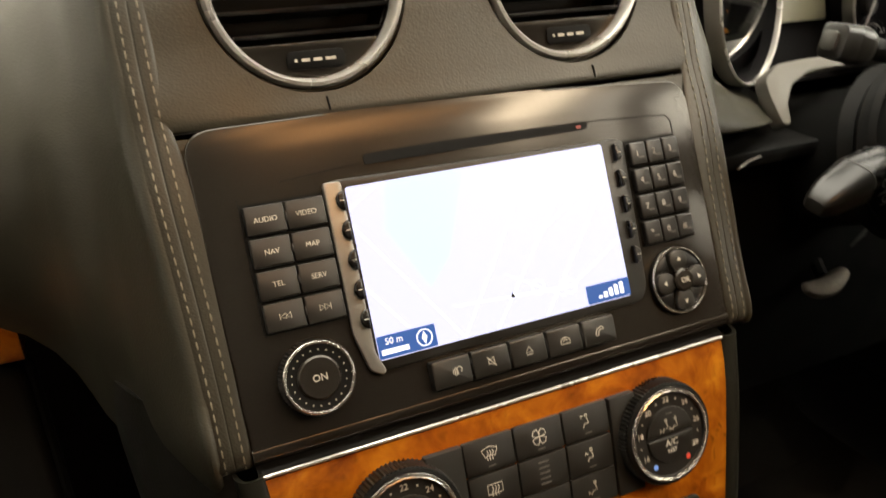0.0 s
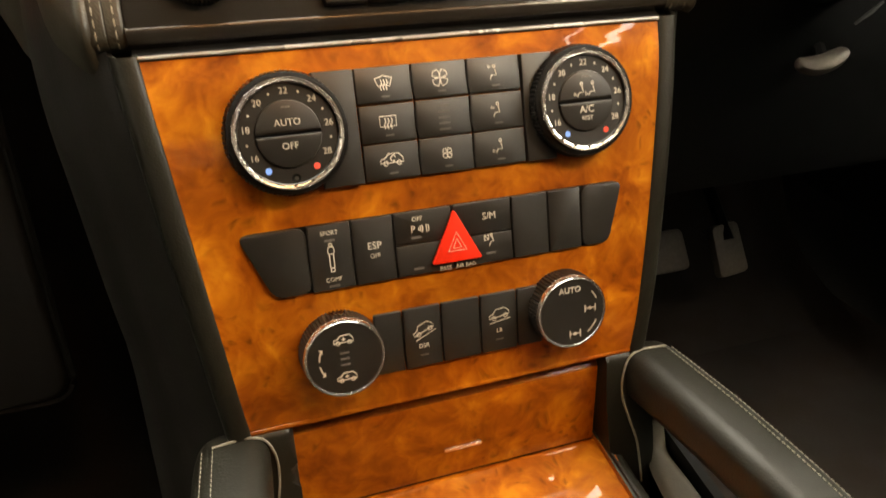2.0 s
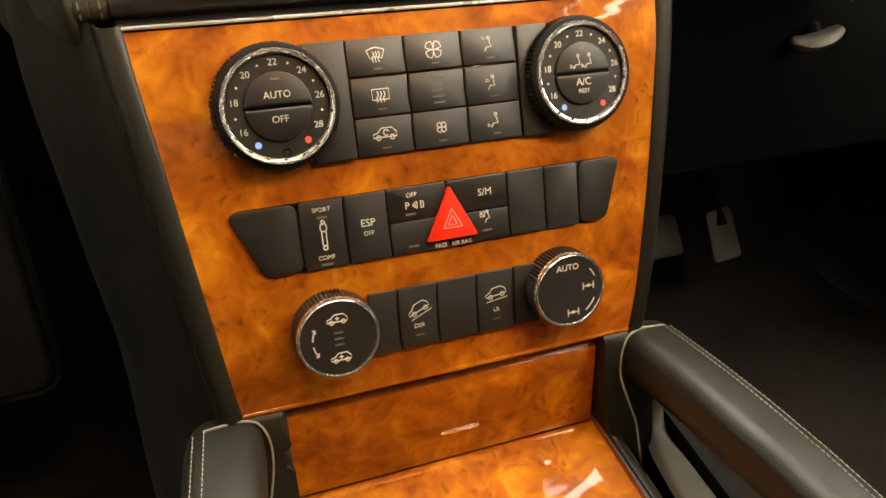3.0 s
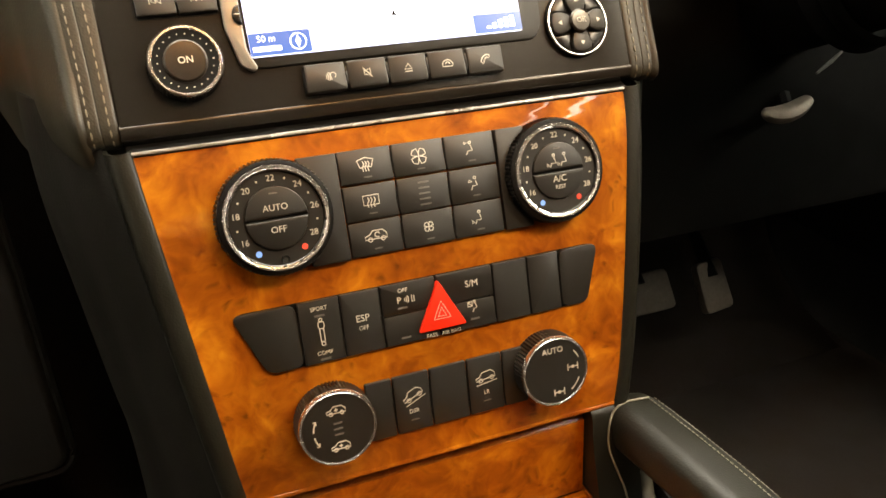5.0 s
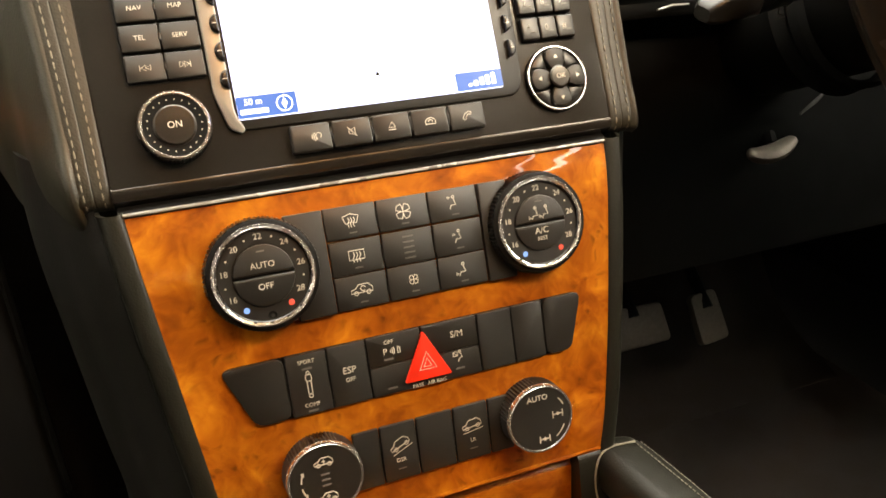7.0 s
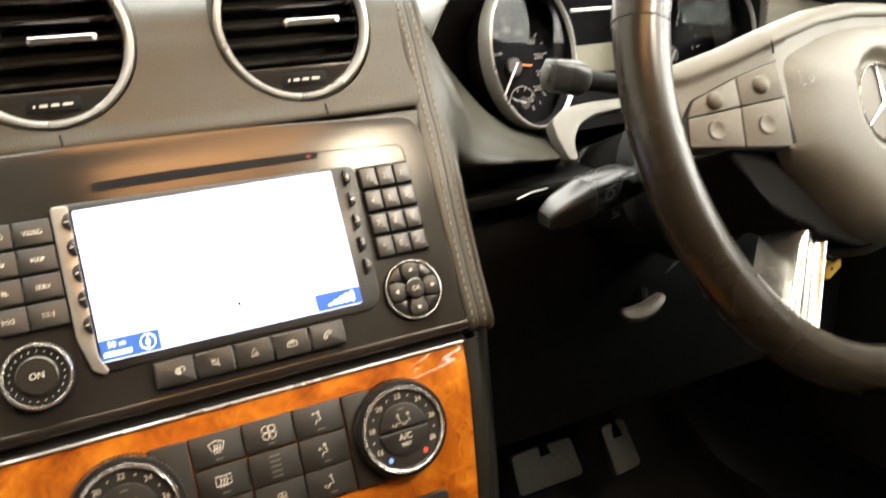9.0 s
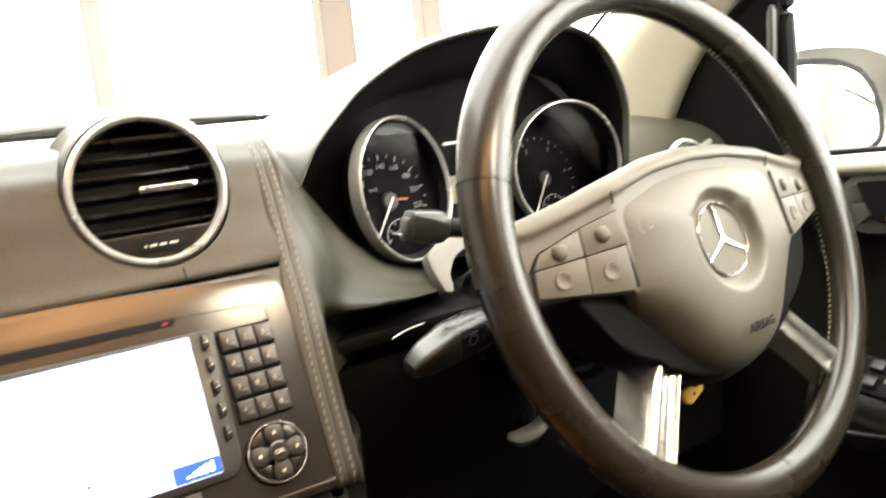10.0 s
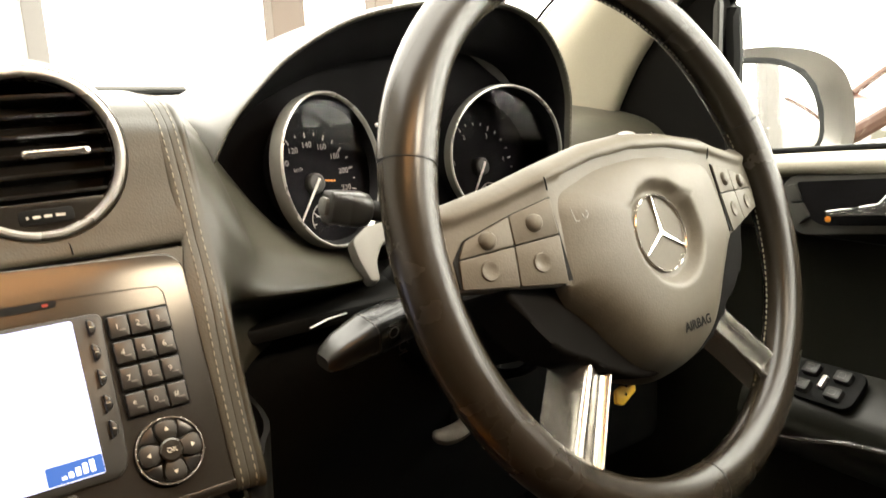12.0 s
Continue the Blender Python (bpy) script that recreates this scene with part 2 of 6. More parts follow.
def lathe(profile, n=48):
    """A turned body round z from (radius, height) pairs."""
    bm = bmesh.new()
    rings = []
    for r, z in profile:
        if r < 1e-6:
            rings.append([bm.verts.new((0, 0, z))])
        else:
            rings.append([bm.verts.new((r * math.cos(2 * math.pi * k / n), r * math.sin(2 * math.pi * k / n), z)) for k in range(n)])
    for a, b in zip(rings, rings[1:]):
        for k in range(n):
            q = [a[k % len(a)], a[(k + 1) % len(a)], b[(k + 1) % len(b)], b[k % len(b)]]
            q = list(dict.fromkeys(q))
            if len(q) > 2:
                bm.faces.new(q)
    return bm


def knurl(r0, r1, z0, z1, n):
    """A ring of fine ribs round a knob."""
    bm = bmesh.new()
    lo, hi = [], []
    for k in range(2 * n):
        a, r = math.pi * k / n, (r1 if k % 2 else r0)
        lo.append(bm.verts.new((r * math.cos(a), r * math.sin(a), z0)))
        hi.append(bm.verts.new((r * math.cos(a) * 0.97, r * math.sin(a) * 0.97, z1)))
    for k in range(2 * n):
        j = (k + 1) % (2 * n)
        bm.faces.new((lo[k], lo[j], hi[j], hi[k]))
    bm.faces.new(hi)
    return bm


def path_points(points, per=8, closed=False):
    """A smooth line through points."""
    pts = [Vector(p) for p in points]
    n = len(pts)
    out = []
    for k in range(n if closed else n - 1):
        p0, p1, p2, p3 = (pts[(k + d) % n] if closed else pts[max(0, min(n - 1, k + d))] for d in (-1, 0, 1, 2))
        for j in range(per):
            t = j / per
            out.append(0.5 * (2 * p1 + (p2 - p0) * t + (2 * p0 - 5 * p1 + 4 * p2 - p3) * t * t + (3 * p1 - p0 - 3 * p2 + p3) * t**3))
    if not closed:
        out.append(pts[-1])
    return out


def tube(points, radius, n=10, closed=False, flat=1.0, up=(0, 0, 1), caps=True):
    """A pipe along points; radius a number or one for each point; flat squeezes it along up."""
    bm = bmesh.new()
    pts = [Vector(p) for p in points]
    count = len(pts)
    rings = []
    for k, p in enumerate(pts):
        a = pts[(k - 1) % count] if closed or k else p
        b = pts[(k + 1) % count] if closed or k < count - 1 else p
        t = (b - a).normalized()
        side = t.cross(Vector(up))
        side = side.normalized() if side.length > 1e-6 else t.orthogonal().normalized()
        top = side.cross(t)
        r = radius[k] if isinstance(radius, (list, tuple)) else radius
        rings.append([bm.verts.new(p + r * (math.cos(2 * math.pi * j / n) * side + flat * math.sin(2 * math.pi * j / n) * top)) for j in range(n)])
    pairs = list(zip(rings, rings[1:])) + ([(rings[-1], rings[0])] if closed else [])
    for a, b in pairs:
        for j in range(n):
            bm.faces.new((a[j], a[(j + 1) % n], b[(j + 1) % n], b[j]))
    if caps and not closed:
        bm.faces.new(rings[0])
        bm.faces.new(rings[-1])
    return bm


def sheet(rows, per=6, thick=0.0):
    """A smooth skin over a few ribs of equal length, thickened inwards."""
    fine = [path_points(r, per) for r in rows]
    cols = [path_points([r[k] for r in fine], per) for k in range(len(fine[0]))]
    bm = bmesh.new()
    vs = [[bm.verts.new(p) for p in c] for c in cols]
    for a, b in zip(vs, vs[1:]):
        for k in range(len(a) - 1):
            bm.faces.new((a[k], a[k + 1], b[k + 1], b[k]))
    if thick:
        bm.normal_update()
        flat = [v for c in vs for v in c]
        mean = sum((v.co for v in flat), Vector()) / len(flat)
        away = mean - Vector((0, -0.35, 0.85))
        lean = sum((v.normal for v in flat), Vector())
        d = thick if lean.dot(away) > 0 else -thick
        back = [[bm.verts.new(v.co + d * v.normal) for v in c] for c in vs]
        for a, b in zip(back, back[1:]):
            for k in range(len(a) - 1):
                bm.faces.new((a[k + 1], a[k], b[k], b[k + 1]))
        rim = [c[0] for c in vs] + vs[-1][1:] + [c[-1] for c in vs[-2::-1]] + vs[0][-2:0:-1]
        rear = [c[0] for c in back] + back[-1][1:] + [c[-1] for c in back[-2::-1]] + back[0][-2:0:-1]
        for k in range(len(rim)):
            j = (k + 1) % len(rim)
            bm.faces.new((rim[k], rim[j], rear[j], rear[k]))
    return bm


def merge(*bms):
    out = bmesh.new()
    for b in bms:
        me = bpy.data.meshes.new("tmp")
        b.to_mesh(me)
        b.free()
        out.from_mesh(me)
        bpy.data.meshes.remove(me)
    return out


def moved(bm, m):
    bm.transform(m)
    return bm


def ribbon(lines, width, thick=0.00012):
    """Flat strokes along lines in the xy plane."""
    bm = bmesh.new()
    for line in lines:
        pts = [Vector((*p[:2], 0)) for p in line]
        closed = len(pts) > 2 and (pts[0] - pts[-1]).length < 1e-6
        if closed:
            pts = pts[:-1]
        count = len(pts)
        left, right = [], []
        for k, p in enumerate(pts):
            a = pts[k - 1] if closed or k else p
            b = pts[(k + 1) % count] if closed or k < count - 1 else p
            t = (b - a).normalized()
            s = Vector((-t.y, t.x, 0)) * width / 2
            left.append(bm.verts.new(p + s + Vector((0, 0, thick))))
            right.append(bm.verts.new(p - s + Vector((0, 0, thick))))
        for k in range(count if closed else count - 1):
            j = (k + 1) % count
            bm.faces.new((left[k], right[k], right[j], left[j]))
    r = bmesh.ops.extrude_face_region(bm, geom=bm.faces[:])
    for v in [g for g in r["geom"] if isinstance(g, bmesh.types.BMVert)]:
        v.co.z -= thick
    return bm


def arc(cx, cy, r, a0, a1, n=12, ry=None):
    ry = r if ry is None else ry
    return [(cx + r * math.cos(radians(a0 + (a1 - a0) * k / n)), cy + ry * math.sin(radians(a0 + (a1 - a0) * k / n))) for k in range(n + 1)]


def lettering(text, size, bold=0.0):
    """Words in the xy plane about the origin; size: height of a capital."""
    cu = bpy.data.curves.new("words", "FONT")
    cu.body, cu.size, cu.align_x, cu.align_y = text, size / 0.73, "CENTER", "CENTER"
    cu.extrude, cu.offset, cu.resolution_u = 0.0001, bold * size, 3
    ob = new("words", cu)
    me = bpy.data.meshes.new_from_object(ob.evaluated_get(bpy.context.evaluated_depsgraph_get()))
    bpy.data.objects.remove(ob)
    bpy.data.curves.remove(cu)
    bm = bmesh.new()
    bm.from_mesh(me)
    bpy.data.meshes.remove(me)
    return bm


def stitches(points, length=0.0042, gap=0.0016, radius=0.00042):
    """A row of short raised stitches along a line."""
    pts = [Vector(p) for p in points]
    bms, at, k = [], 0.0, 0
    run = [0.0]
    for a, b in zip(pts, pts[1:]):
        run.append(run[-1] + (b - a).length)

    def spot(s):
        for j in range(len(run) - 1):
            if s <= run[j + 1] or j == len(run) - 2:
                return pts[j].lerp(pts[j + 1], (s - run[j]) / max(1e-9, run[j + 1] - run[j]))

    bm = bmesh.new()
    while at + length < run[-1]:
        a, b = spot(at), spot(at + length)
        t = (b - a).normalized()
        s1 = t.orthogonal().normalized()
        s2 = t.cross(s1)
        rings = []
        for p, r in ((a, 0.4), (a.lerp(b, 0.25), 1.0), (a.lerp(b, 0.75), 1.0), (b, 0.4)):
            rings.append([bm.verts.new(p + radius * r * (math.cos(q) * s1 + math.sin(q) * s2)) for q in (0, 1.571, 3.142, 4.712)])
        for u, v in zip(rings, rings[1:]):
            for j in range(4):
                bm.faces.new((u[j], u[(j + 1) % 4], v[(j + 1) % 4], v[j]))
        at += length + gap
    return bm

# ---- surfaces of the centre stack ----
S25, C25 = math.sin(radians(25)), math.cos(radians(25))


def on_radio(u, v, w=0.0):
    """A pose on the head unit's face: u across, v up the face, w out of it."""
    return axes((u, v * S25 - w * C25, 0.6 + v * C25 + w * S25), (1, 0, 0), (0, S25, C25), (0, -C25, S25))


WZ = (0.386, 0.42, 0.46, 0.50, 0.535, 0.552, 0.561, 0.567)
WY = (-0.0640, -0.0600, -0.0515, -0.0410, -0.0305, -0.0242, -0.0200, -0.0170)


def wood_y(z):
    """Depth of the bowed wood panel at a height."""
    return float(np.interp(z, WZ, WY))


def on_wood(x, z, w=0.0):
    """A pose on the wood panel: x across, z height, w out of it."""
    t = Vector((0, wood_y(z + 0.009) - wood_y(z - 0.009), 0.018)).normalized()
    n = Vector((0, -t.z, t.y))
    return axes(Vector((x, wood_y(z), z)) + w * n, (1, 0, 0), t, n)


# ---- head unit ----
head_unit = thing("head_unit", (0, 0.05, 0.57), "dark anthracite navigation unit with lit map screen in dashboard", "head unit")
face_top = rounded([(-0.1370, -0.020), (0.1338, -0.020), (0.1338, 0.1088), (0.030, 0.1136), (-0.060, 0.1150), (-0.1370, 0.1148)], 0.014, 8)
face_line = [(-0.1345, -0.0252), (0.1325, -0.0252)] + [p for p in face_top if p[1] > 0.05]
part("faceplate", slab(face_line, -0.02, 0.004, 0.0012, 3), FACE, head_unit, m=on_radio(0, 0))
lip_rows = []
for x in (-0.1345, -0.07, 0, 0.07, 0.1325):
    lip_rows.append([on_radio(x, v, w).translation for v, w in ((-0.0238, 0.0034), (-0.0250, 0.0041), (-0.0272, 0.0038), (-0.0300, 0.0020), (-0.0322, -0.003), (-0.0330, -0.010), (-0.033, -0.02))])
part("lower_lip", sheet(lip_rows, 5, 0.003), FACE, head_unit)
part("disc_slot", slab(rounded([(-0.0615, -0.0026), (0.0625, -0.0022), (0.0630, 0.0018), (-0.020, 0.0030), (-0.0615, 0.0022)], 0.0018, 4), 0, 0.0006), DARK, head_unit, "dark disc slot", on_radio(0.0020, 0.0918, 0.004))
part("slot_lens", slab(rrect(0.0030, 0.0014, 0.0006), 0, 0.0003), REDLENS, head_unit, "small red lens", on_radio(0.059, 0.0912, 0.0047))
for line in ([(0.0655, 0.0932), (0.104, 0.0915), (0.1165, 0.0905), (0.1190, 0.0870), (0.1192, 0.0800)], [(-0.0605, 0.0905), (-0.100, 0.0875)], [(-0.1195, 0.0825), (-0.1195, 0.0780)]):
    part("panel_line", ribbon([line], 0.0005), DARK, head_unit, m=on_radio(0, 0, 0.0041))

# screen with its frame and map
bezel = [(-0.0715, -0.0052), (0.0765, -0.0052), (0.0815, 0.002), (0.0845, 0.082), (-0.0795, 0.0845), (-0.0775, 0.008)]
screen_line = rrect(0.1410, 0.0805, 0.0012, 2)
frame_bm = slab(rounded(bezel, 0.005, 4), 0, 0.0028, 0.0012)
screen_frame = part("screen_frame", frame_bm, KEY, head_unit, "dark grey screen frame", on_radio(0, 0, 0.003))
SCREEN = glowing("lit_screen", (0.70, 0.72, 1.0), 1.66)
ROADS = glowing("map_roads", (0.97, 0.97, 1.0), 2.0)
PARK = glowing("map_green", (0.60, 0.80, 0.76), 1.78)
INFO = glowing("info_blue", (0.045, 0.16, 0.55), 1.0)
screen = part("screen", slab(screen_line, 0, 0.0005), SCREEN, head_unit, "lit pale map screen", on_radio(-0.0010, 0.0400, 0.0059))
part("map_park", slab([(-0.052, 0.0795), (-0.012, 0.0795), (-0.018, 0.066), (-0.028, 0.040), (-0.040, 0.028), (-0.056, 0.058)], 0, 0.0002), PARK, screen, m=on_radio(0, 0, 0.0065), smooth=False)
roads = [[(-0.0715, 0.062), (-0.04, 0.018), (-0.028, 0.0005)], [(-0.028, 0.0005), (0.0, 0.04), (0.012, 0.058)], [(-0.010, 0.0005), (0.055, 0.0795)], [(0.018, 0.0005), (0.068, 0.062)], [(-0.0715, 0.034), (-0.055, 0.012)], [(-0.03, 0.016), (0.035, 0.012), (0.0685, 0.03)]]
for lane in roads:
    part("map_road", ribbon([lane], 0.0009, 0.0002), ROADS, screen, m=on_radio(0, 0, 0.0068), smooth=False)
thin = [[(0.02, 0.04), (0.0685, 0.068)], [(-0.0715, 0.07), (-0.055, 0.0795)], [(0.03, 0.0795), (0.044, 0.05)], [(0.0, 0.025), (0.03, 0.008)]]
for lane in thin:
    part("map_lane", ribbon([lane], 0.0006, 0.0002), ROADS, screen, m=on_radio(0, 0, 0.0069), smooth=False)
for cx, cy in ((0.016, 0.0155), (0.034, 0.012)):
    part("map_ring", ribbon([arc(cx, cy, 0.0034, 0, 360, 16)], 0.0007, 0.0002), ROADS, screen, m=on_radio(0, 0, 0.0069), smooth=False)
part("scale_box", slab(rrect(0.029, 0.0105, 0.0006, 2), 0, 0.0003), INFO, screen, "blue scale box", on_radio(-0.057, 0.0055, 0.0068))
part("scale_text", lettering("50 m", 0.0032), ROADS, screen, m=on_radio(-0.0635, 0.0078, 0.0072))
part("scale_bar", slab(rrect(0.0135, 0.0024, 0.0002, 1), 0, 0.0001), ROADS, screen, m=on_radio(-0.0635, 0.0032, 0.0072))
part("compass", merge(ribbon([arc(0, 0, 0.0038, 0, 360, 20)], 0.0006), slab([(0, 0.003), (0.0014, 0), (0, -0.003), (-0.0014, 0)], 0, 0.0001)), ROADS, screen, m=on_radio(-0.0485, 0.0055, 0.0072))
part("signal_box", slab(rrect(0.0265, 0.0095, 0.0006, 2), 0, 0.0003), INFO, screen, "blue signal box", on_radio(0.0560, 0.005, 0.0068))
bars = [moved(slab(rrect(0.0024, h, 0.0003, 1), 0, 0.0001), Matrix.Translation((x, h / 2, 0))) for x, h in ((-0.0055, 0.0015), (-0.0022, 0.0028), (0.0012, 0.0042), (0.0046, 0.0052), (0.008, 0.006))]
part("signal_bars", merge(*bars), ROADS, screen, m=on_radio(0.0560, 0.0022, 0.0072))
part("position_mark", slab([(0, 0.0016), (0.0012, -0.001), (-0.0012, -0.001)], 0, 0.0001), DARK, screen, m=on_radio(0.001, 0.0145, 0.0071), smooth=False)

# soft keys beside the screen
STRIPM = material("satin_strip", (0.24, 0.23, 0.205), 0.35, metal=0.5, vary=0.06)
part("side_strip", slab(rounded([(-0.0815, 0.0838), (-0.0728, 0.0836), (-0.0728, 0.004), (-0.0690, -0.0050), (-0.0712, -0.0066), (-0.0768, -0.0035), (-0.0812, 0.014)], 0.0022, 3), 0, 0.0020, 0.0008, 3), STRIPM, head_unit, "satin grey strip", on_radio(0, 0, 0.0048))
for k in range(5):
    for sx in (-1, 1):
        v = 0.0745 - 0.0136 * k
        u = -0.0752 if sx < 0 else 0.0782
        key = part("soft_key", slab(arc(0, 0, 0.0040, 90 * (1 if sx < 0 else -1), 90 * (1 if sx < 0 else -1) + 180, 10, 0.0046), 0, 0.0030, 0.0012, 3), GLOSS, head_unit, m=on_radio(u + 0.0022 * -sx, v, 0.006))
        part("symbol", ribbon([[(-0.001, 0), (0.001, 0)]], 0.0004), PRINT, key, m=on_radio(u + 0.0005 * -sx, v, 0.0091))

# function keys on the passenger side
words = (("AUDIO", "VIDEO"), ("NAV", "MAP"), ("TEL", "SERV"), ("", ""))
part("key_well", slab(rrect(0.0385, 0.058, 0.001, 2), 0, 0.0004), DARK, head_unit, m=on_radio(-0.1004, 0.0511, 0.0039))
for r in range(4):
    for c in range(2):
        u, v = (-0.1094, -0.0912)[c], 0.0722 - 0.0142 * r
        key = part("function_key", slab(rrect(0.0177, 0.0128, 0.0008, 2), 0, 0.0028, 0.0008), KEY, head_unit, m=on_radio(u, v, 0.0041))
        if words[r][c]:
            part("word", lettering(words[r][c], 0.0024), PRINT, key, m=on_radio(u, v, 0.0070))
        else:
            sx = 1 if c else -1
            part("symbol", ribbon([[(sx * a, 0.0013), (sx * (a + 0.0022), 0), (sx * a, -0.0013), (sx * a, 0.0013)] for a in (-0.0026, -0.0003)] + [[(sx * 0.0024, 0.0014), (sx * 0.0024, -0.0014)]], 0.0003), PRINT, key, m=on_radio(u, v, 0.0070))
    part("rib", lathe([(0.0007, 0), (0.0007, 0.001), (0, 0.0013)], 10), GLOSS, head_unit, m=on_radio(-0.1003, 0.0722 - 0.0142 * r, 0.0062) @ Matrix.Diagonal((0.7, 3.2, 1, 1)))

# number keys
part("key_well", slab(rrect(0.0345, 0.058, 0.001, 2), 0, 0.0004), DARK, head_unit, m=on_radio(0.1022, 0.0510, 0.0039))
for r, row in enumerate(("123", "456", "789", "*0#")):
    for c, ch in enumerate(row):
        u, v = 0.0914 + 0.0109 * c, 0.0720 - 0.0142 * r
        key = part("number_key", slab(rrect(0.0105, 0.0124, 0.0010, 3), 0, 0.0034, 0.0030, 4), STALK, head_unit, m=on_radio(u, v, 0.0041))
        part("digit", lettering(ch, 0.0034), GAUGEPRINT, key, m=on_radio(u - 0.001, v, 0.0076))
        part("letters", slab(rrect(0.0035, 0.0009, 0.0002, 1), 0, 0.0001), FAINT, key, m=on_radio(u + 0.0014, v - 0.0020, 0.0076))


def turned_ring(r0, r1, z0, h):
    """A bright rounded ring."""
    return lathe([(r1, z0), (r1, z0 + h * 0.6), (r1 - (r1 - r0) * 0.25, z0 + h), (r0 + (r1 - r0) * 0.25, z0 + h), (r0, z0 + h * 0.6), (r0, z0)], 56)


# volume knob
volume = part("volume_knob", knurl(0.0166, 0.0172, 0, 0.007, 60), KEY, head_unit, m=on_radio(-0.1012, 0.0005, 0.004))
part("ring", turned_ring(0.0145, 0.0160, 0.0068, 0.0012), CHROME, volume, "chrome ring", on_radio(-0.1012, 0.0005, 0.004))
part("dish", lathe([(0.0146, 0.0074), (0.0098, 0.0070), (0.0098, 0.006)]), DARK, volume, m=on_radio(-0.1012, 0.0005, 0.004))
part("button", lathe([(0.0096, 0.006), (0.0096, 0.0078), (0.0088, 0.0084), (0, 0.0086)]), FACE, volume, m=on_radio(-0.1012, 0.0005, 0.004))
part("word", lettering("ON", 0.0032), PRINT, volume, m=on_radio(-0.1012, 0.0005, 0.0128))
dots = [moved(lathe([(0.00035, 0), (0, 0.0001)], 6), Matrix.Translation((0.0122 * math.cos(2 * math.pi * k / 22), 0.0122 * math.sin(2 * math.pi * k / 22), 0.0074))) for k in range(22)]
part("dots", merge(*dots), PRINT, volume, m=on_radio(-0.1012, 0.0005, 0.004))

# four-way pad
pad_m = on_radio(0.1022, 0.001, 0.004)
pad = part("four_way_pad", lathe([(0.0182, 0), (0.0182, 0.002), (0.0176, 0.0026), (0.0, 0.0024)]), DARK, head_unit, "round four-way pad", pad_m)
part("ring", turned_ring(0.0168, 0.0180, 0.0024, 0.0012), CHROME, pad, "chrome ring", pad_m)
for k in range(4):
    a = 90 * k
    petal = rounded([(-0.0034, 0.0045), (-0.0062, 0.0105), (-0.0052, 0.0152), (0.0, 0.0166), (0.0052, 0.0152), (0.0062, 0.0105), (0.0034, 0.0045)], 0.0020, 3)
    part("arrow_key", slab(petal, 0.0022, 0.0052, 0.001), KEY, pad, m=pad_m @ Matrix.Rotation(radians(a), 4, "Z"))
    part("arrow", slab([(-0.0013, -0.0009), (0.0013, -0.0009), (0, 0.0012)], 0, 0.0001), PRINT, pad, m=pad_m @ Matrix.Rotation(radians(a), 4, "Z") @ Matrix.Translation((0, 0.0115, 0.0053)), smooth=False)
for k in range(4):
    part("corner_key", slab(arc(0, 0, 0.0162, 24, 66, 6) + [(0.0055, 0.0055)], 0.002, 0.0030, 0.0006), GLOSS, pad, m=pad_m @ Matrix.Rotation(radians(90 * k), 4, "Z"))
part("button", lathe([(0.0062, 0.002), (0.0062, 0.0064), (0.0052, 0.0072), (0, 0.0074)]), FACE, pad, m=pad_m)
part("word", lettering("OK", 0.0028), PRINT, pad, m=pad_m @ Matrix.Translation((0, 0, 0.0076)))

# row of keys under the screen
row_shapes = (
    [arc(-0.0012, 0, 0.0018 + 0.0011 * k, -40, 40, 6) for k in range(0, 3)] + [arc(0.0045, 0.0006, 0.0017, -60, 200, 10) + [(0.0036, -0.0022)]],
    [[(-0.0022, -0.0012), (-0.0022, 0.0012), (-0.0006, 0.0012), (0.0016, 0.0026), (0.0016, -0.0026), (-0.0006, -0.0012), (-0.0022, -0.0012)], [(-0.0028, 0.003), (0.0026, -0.003)]],
    [[(-0.0024, -0.0008), (0.0024, -0.0008), (0, 0.0026), (-0.0024, -0.0008)], [(-0.0024, -0.0022), (0.0024, -0.0022)]],
    [arc(0, -0.0006, 0.0034, 0, 180, 10, 0.0026), [(-0.0034, -0.0006), (-0.0034, -0.002), (0.0034, -0.002), (0.0034, -0.0006)], arc(0, -0.0006, 0.0014, 0, 180, 6)],
    [[(-0.0022, -0.0028), (-0.0034, -0.0016), (-0.002, 0.0012), (0.0008, 0.0028), (0.003, 0.0022), (0.0026, 0.0008), (0.0004, 0.001), (-0.0014, -0.0012), (-0.001, -0.0022), (-0.0022, -0.0028)]],
)
for k in range(5):
    u = -0.0390 + 0.02085 * k
    row_m = on_radio(u, -0.0134, 0.004)
    key = part("lower_key", slab(rrect(0.0200, 0.0136, 0.0012, 3), 0, 0.0052, 0.0012), KEY, head_unit, m=row_m)
    part("symbol", ribbon([[(x * 0.8, y * 0.8) for x, y in s] for s in row_shapes[k]], 0.0004), PRINT, key, m=row_m @ Matrix.Translation((0, 0, 0.0053)))
    if k:
        part("rib", lathe([(0.0008, 0), (0.0008, 0.0012), (0, 0.0016)], 10), GLOSS, head_unit, m=on_radio(u - 0.01045, -0.0134, 0.0075) @ Matrix.Diagonal((0.6, 5.5, 1, 1)))

# ---- wood panel ----
wood_panel = thing("wood_trim_panel", (0, -0.03, 0.39), "glossy amber burr walnut trim panel on centre console", "trim panel")


def wood_half(z):
    return 0.1085 + (z - 0.4) * 0.1265


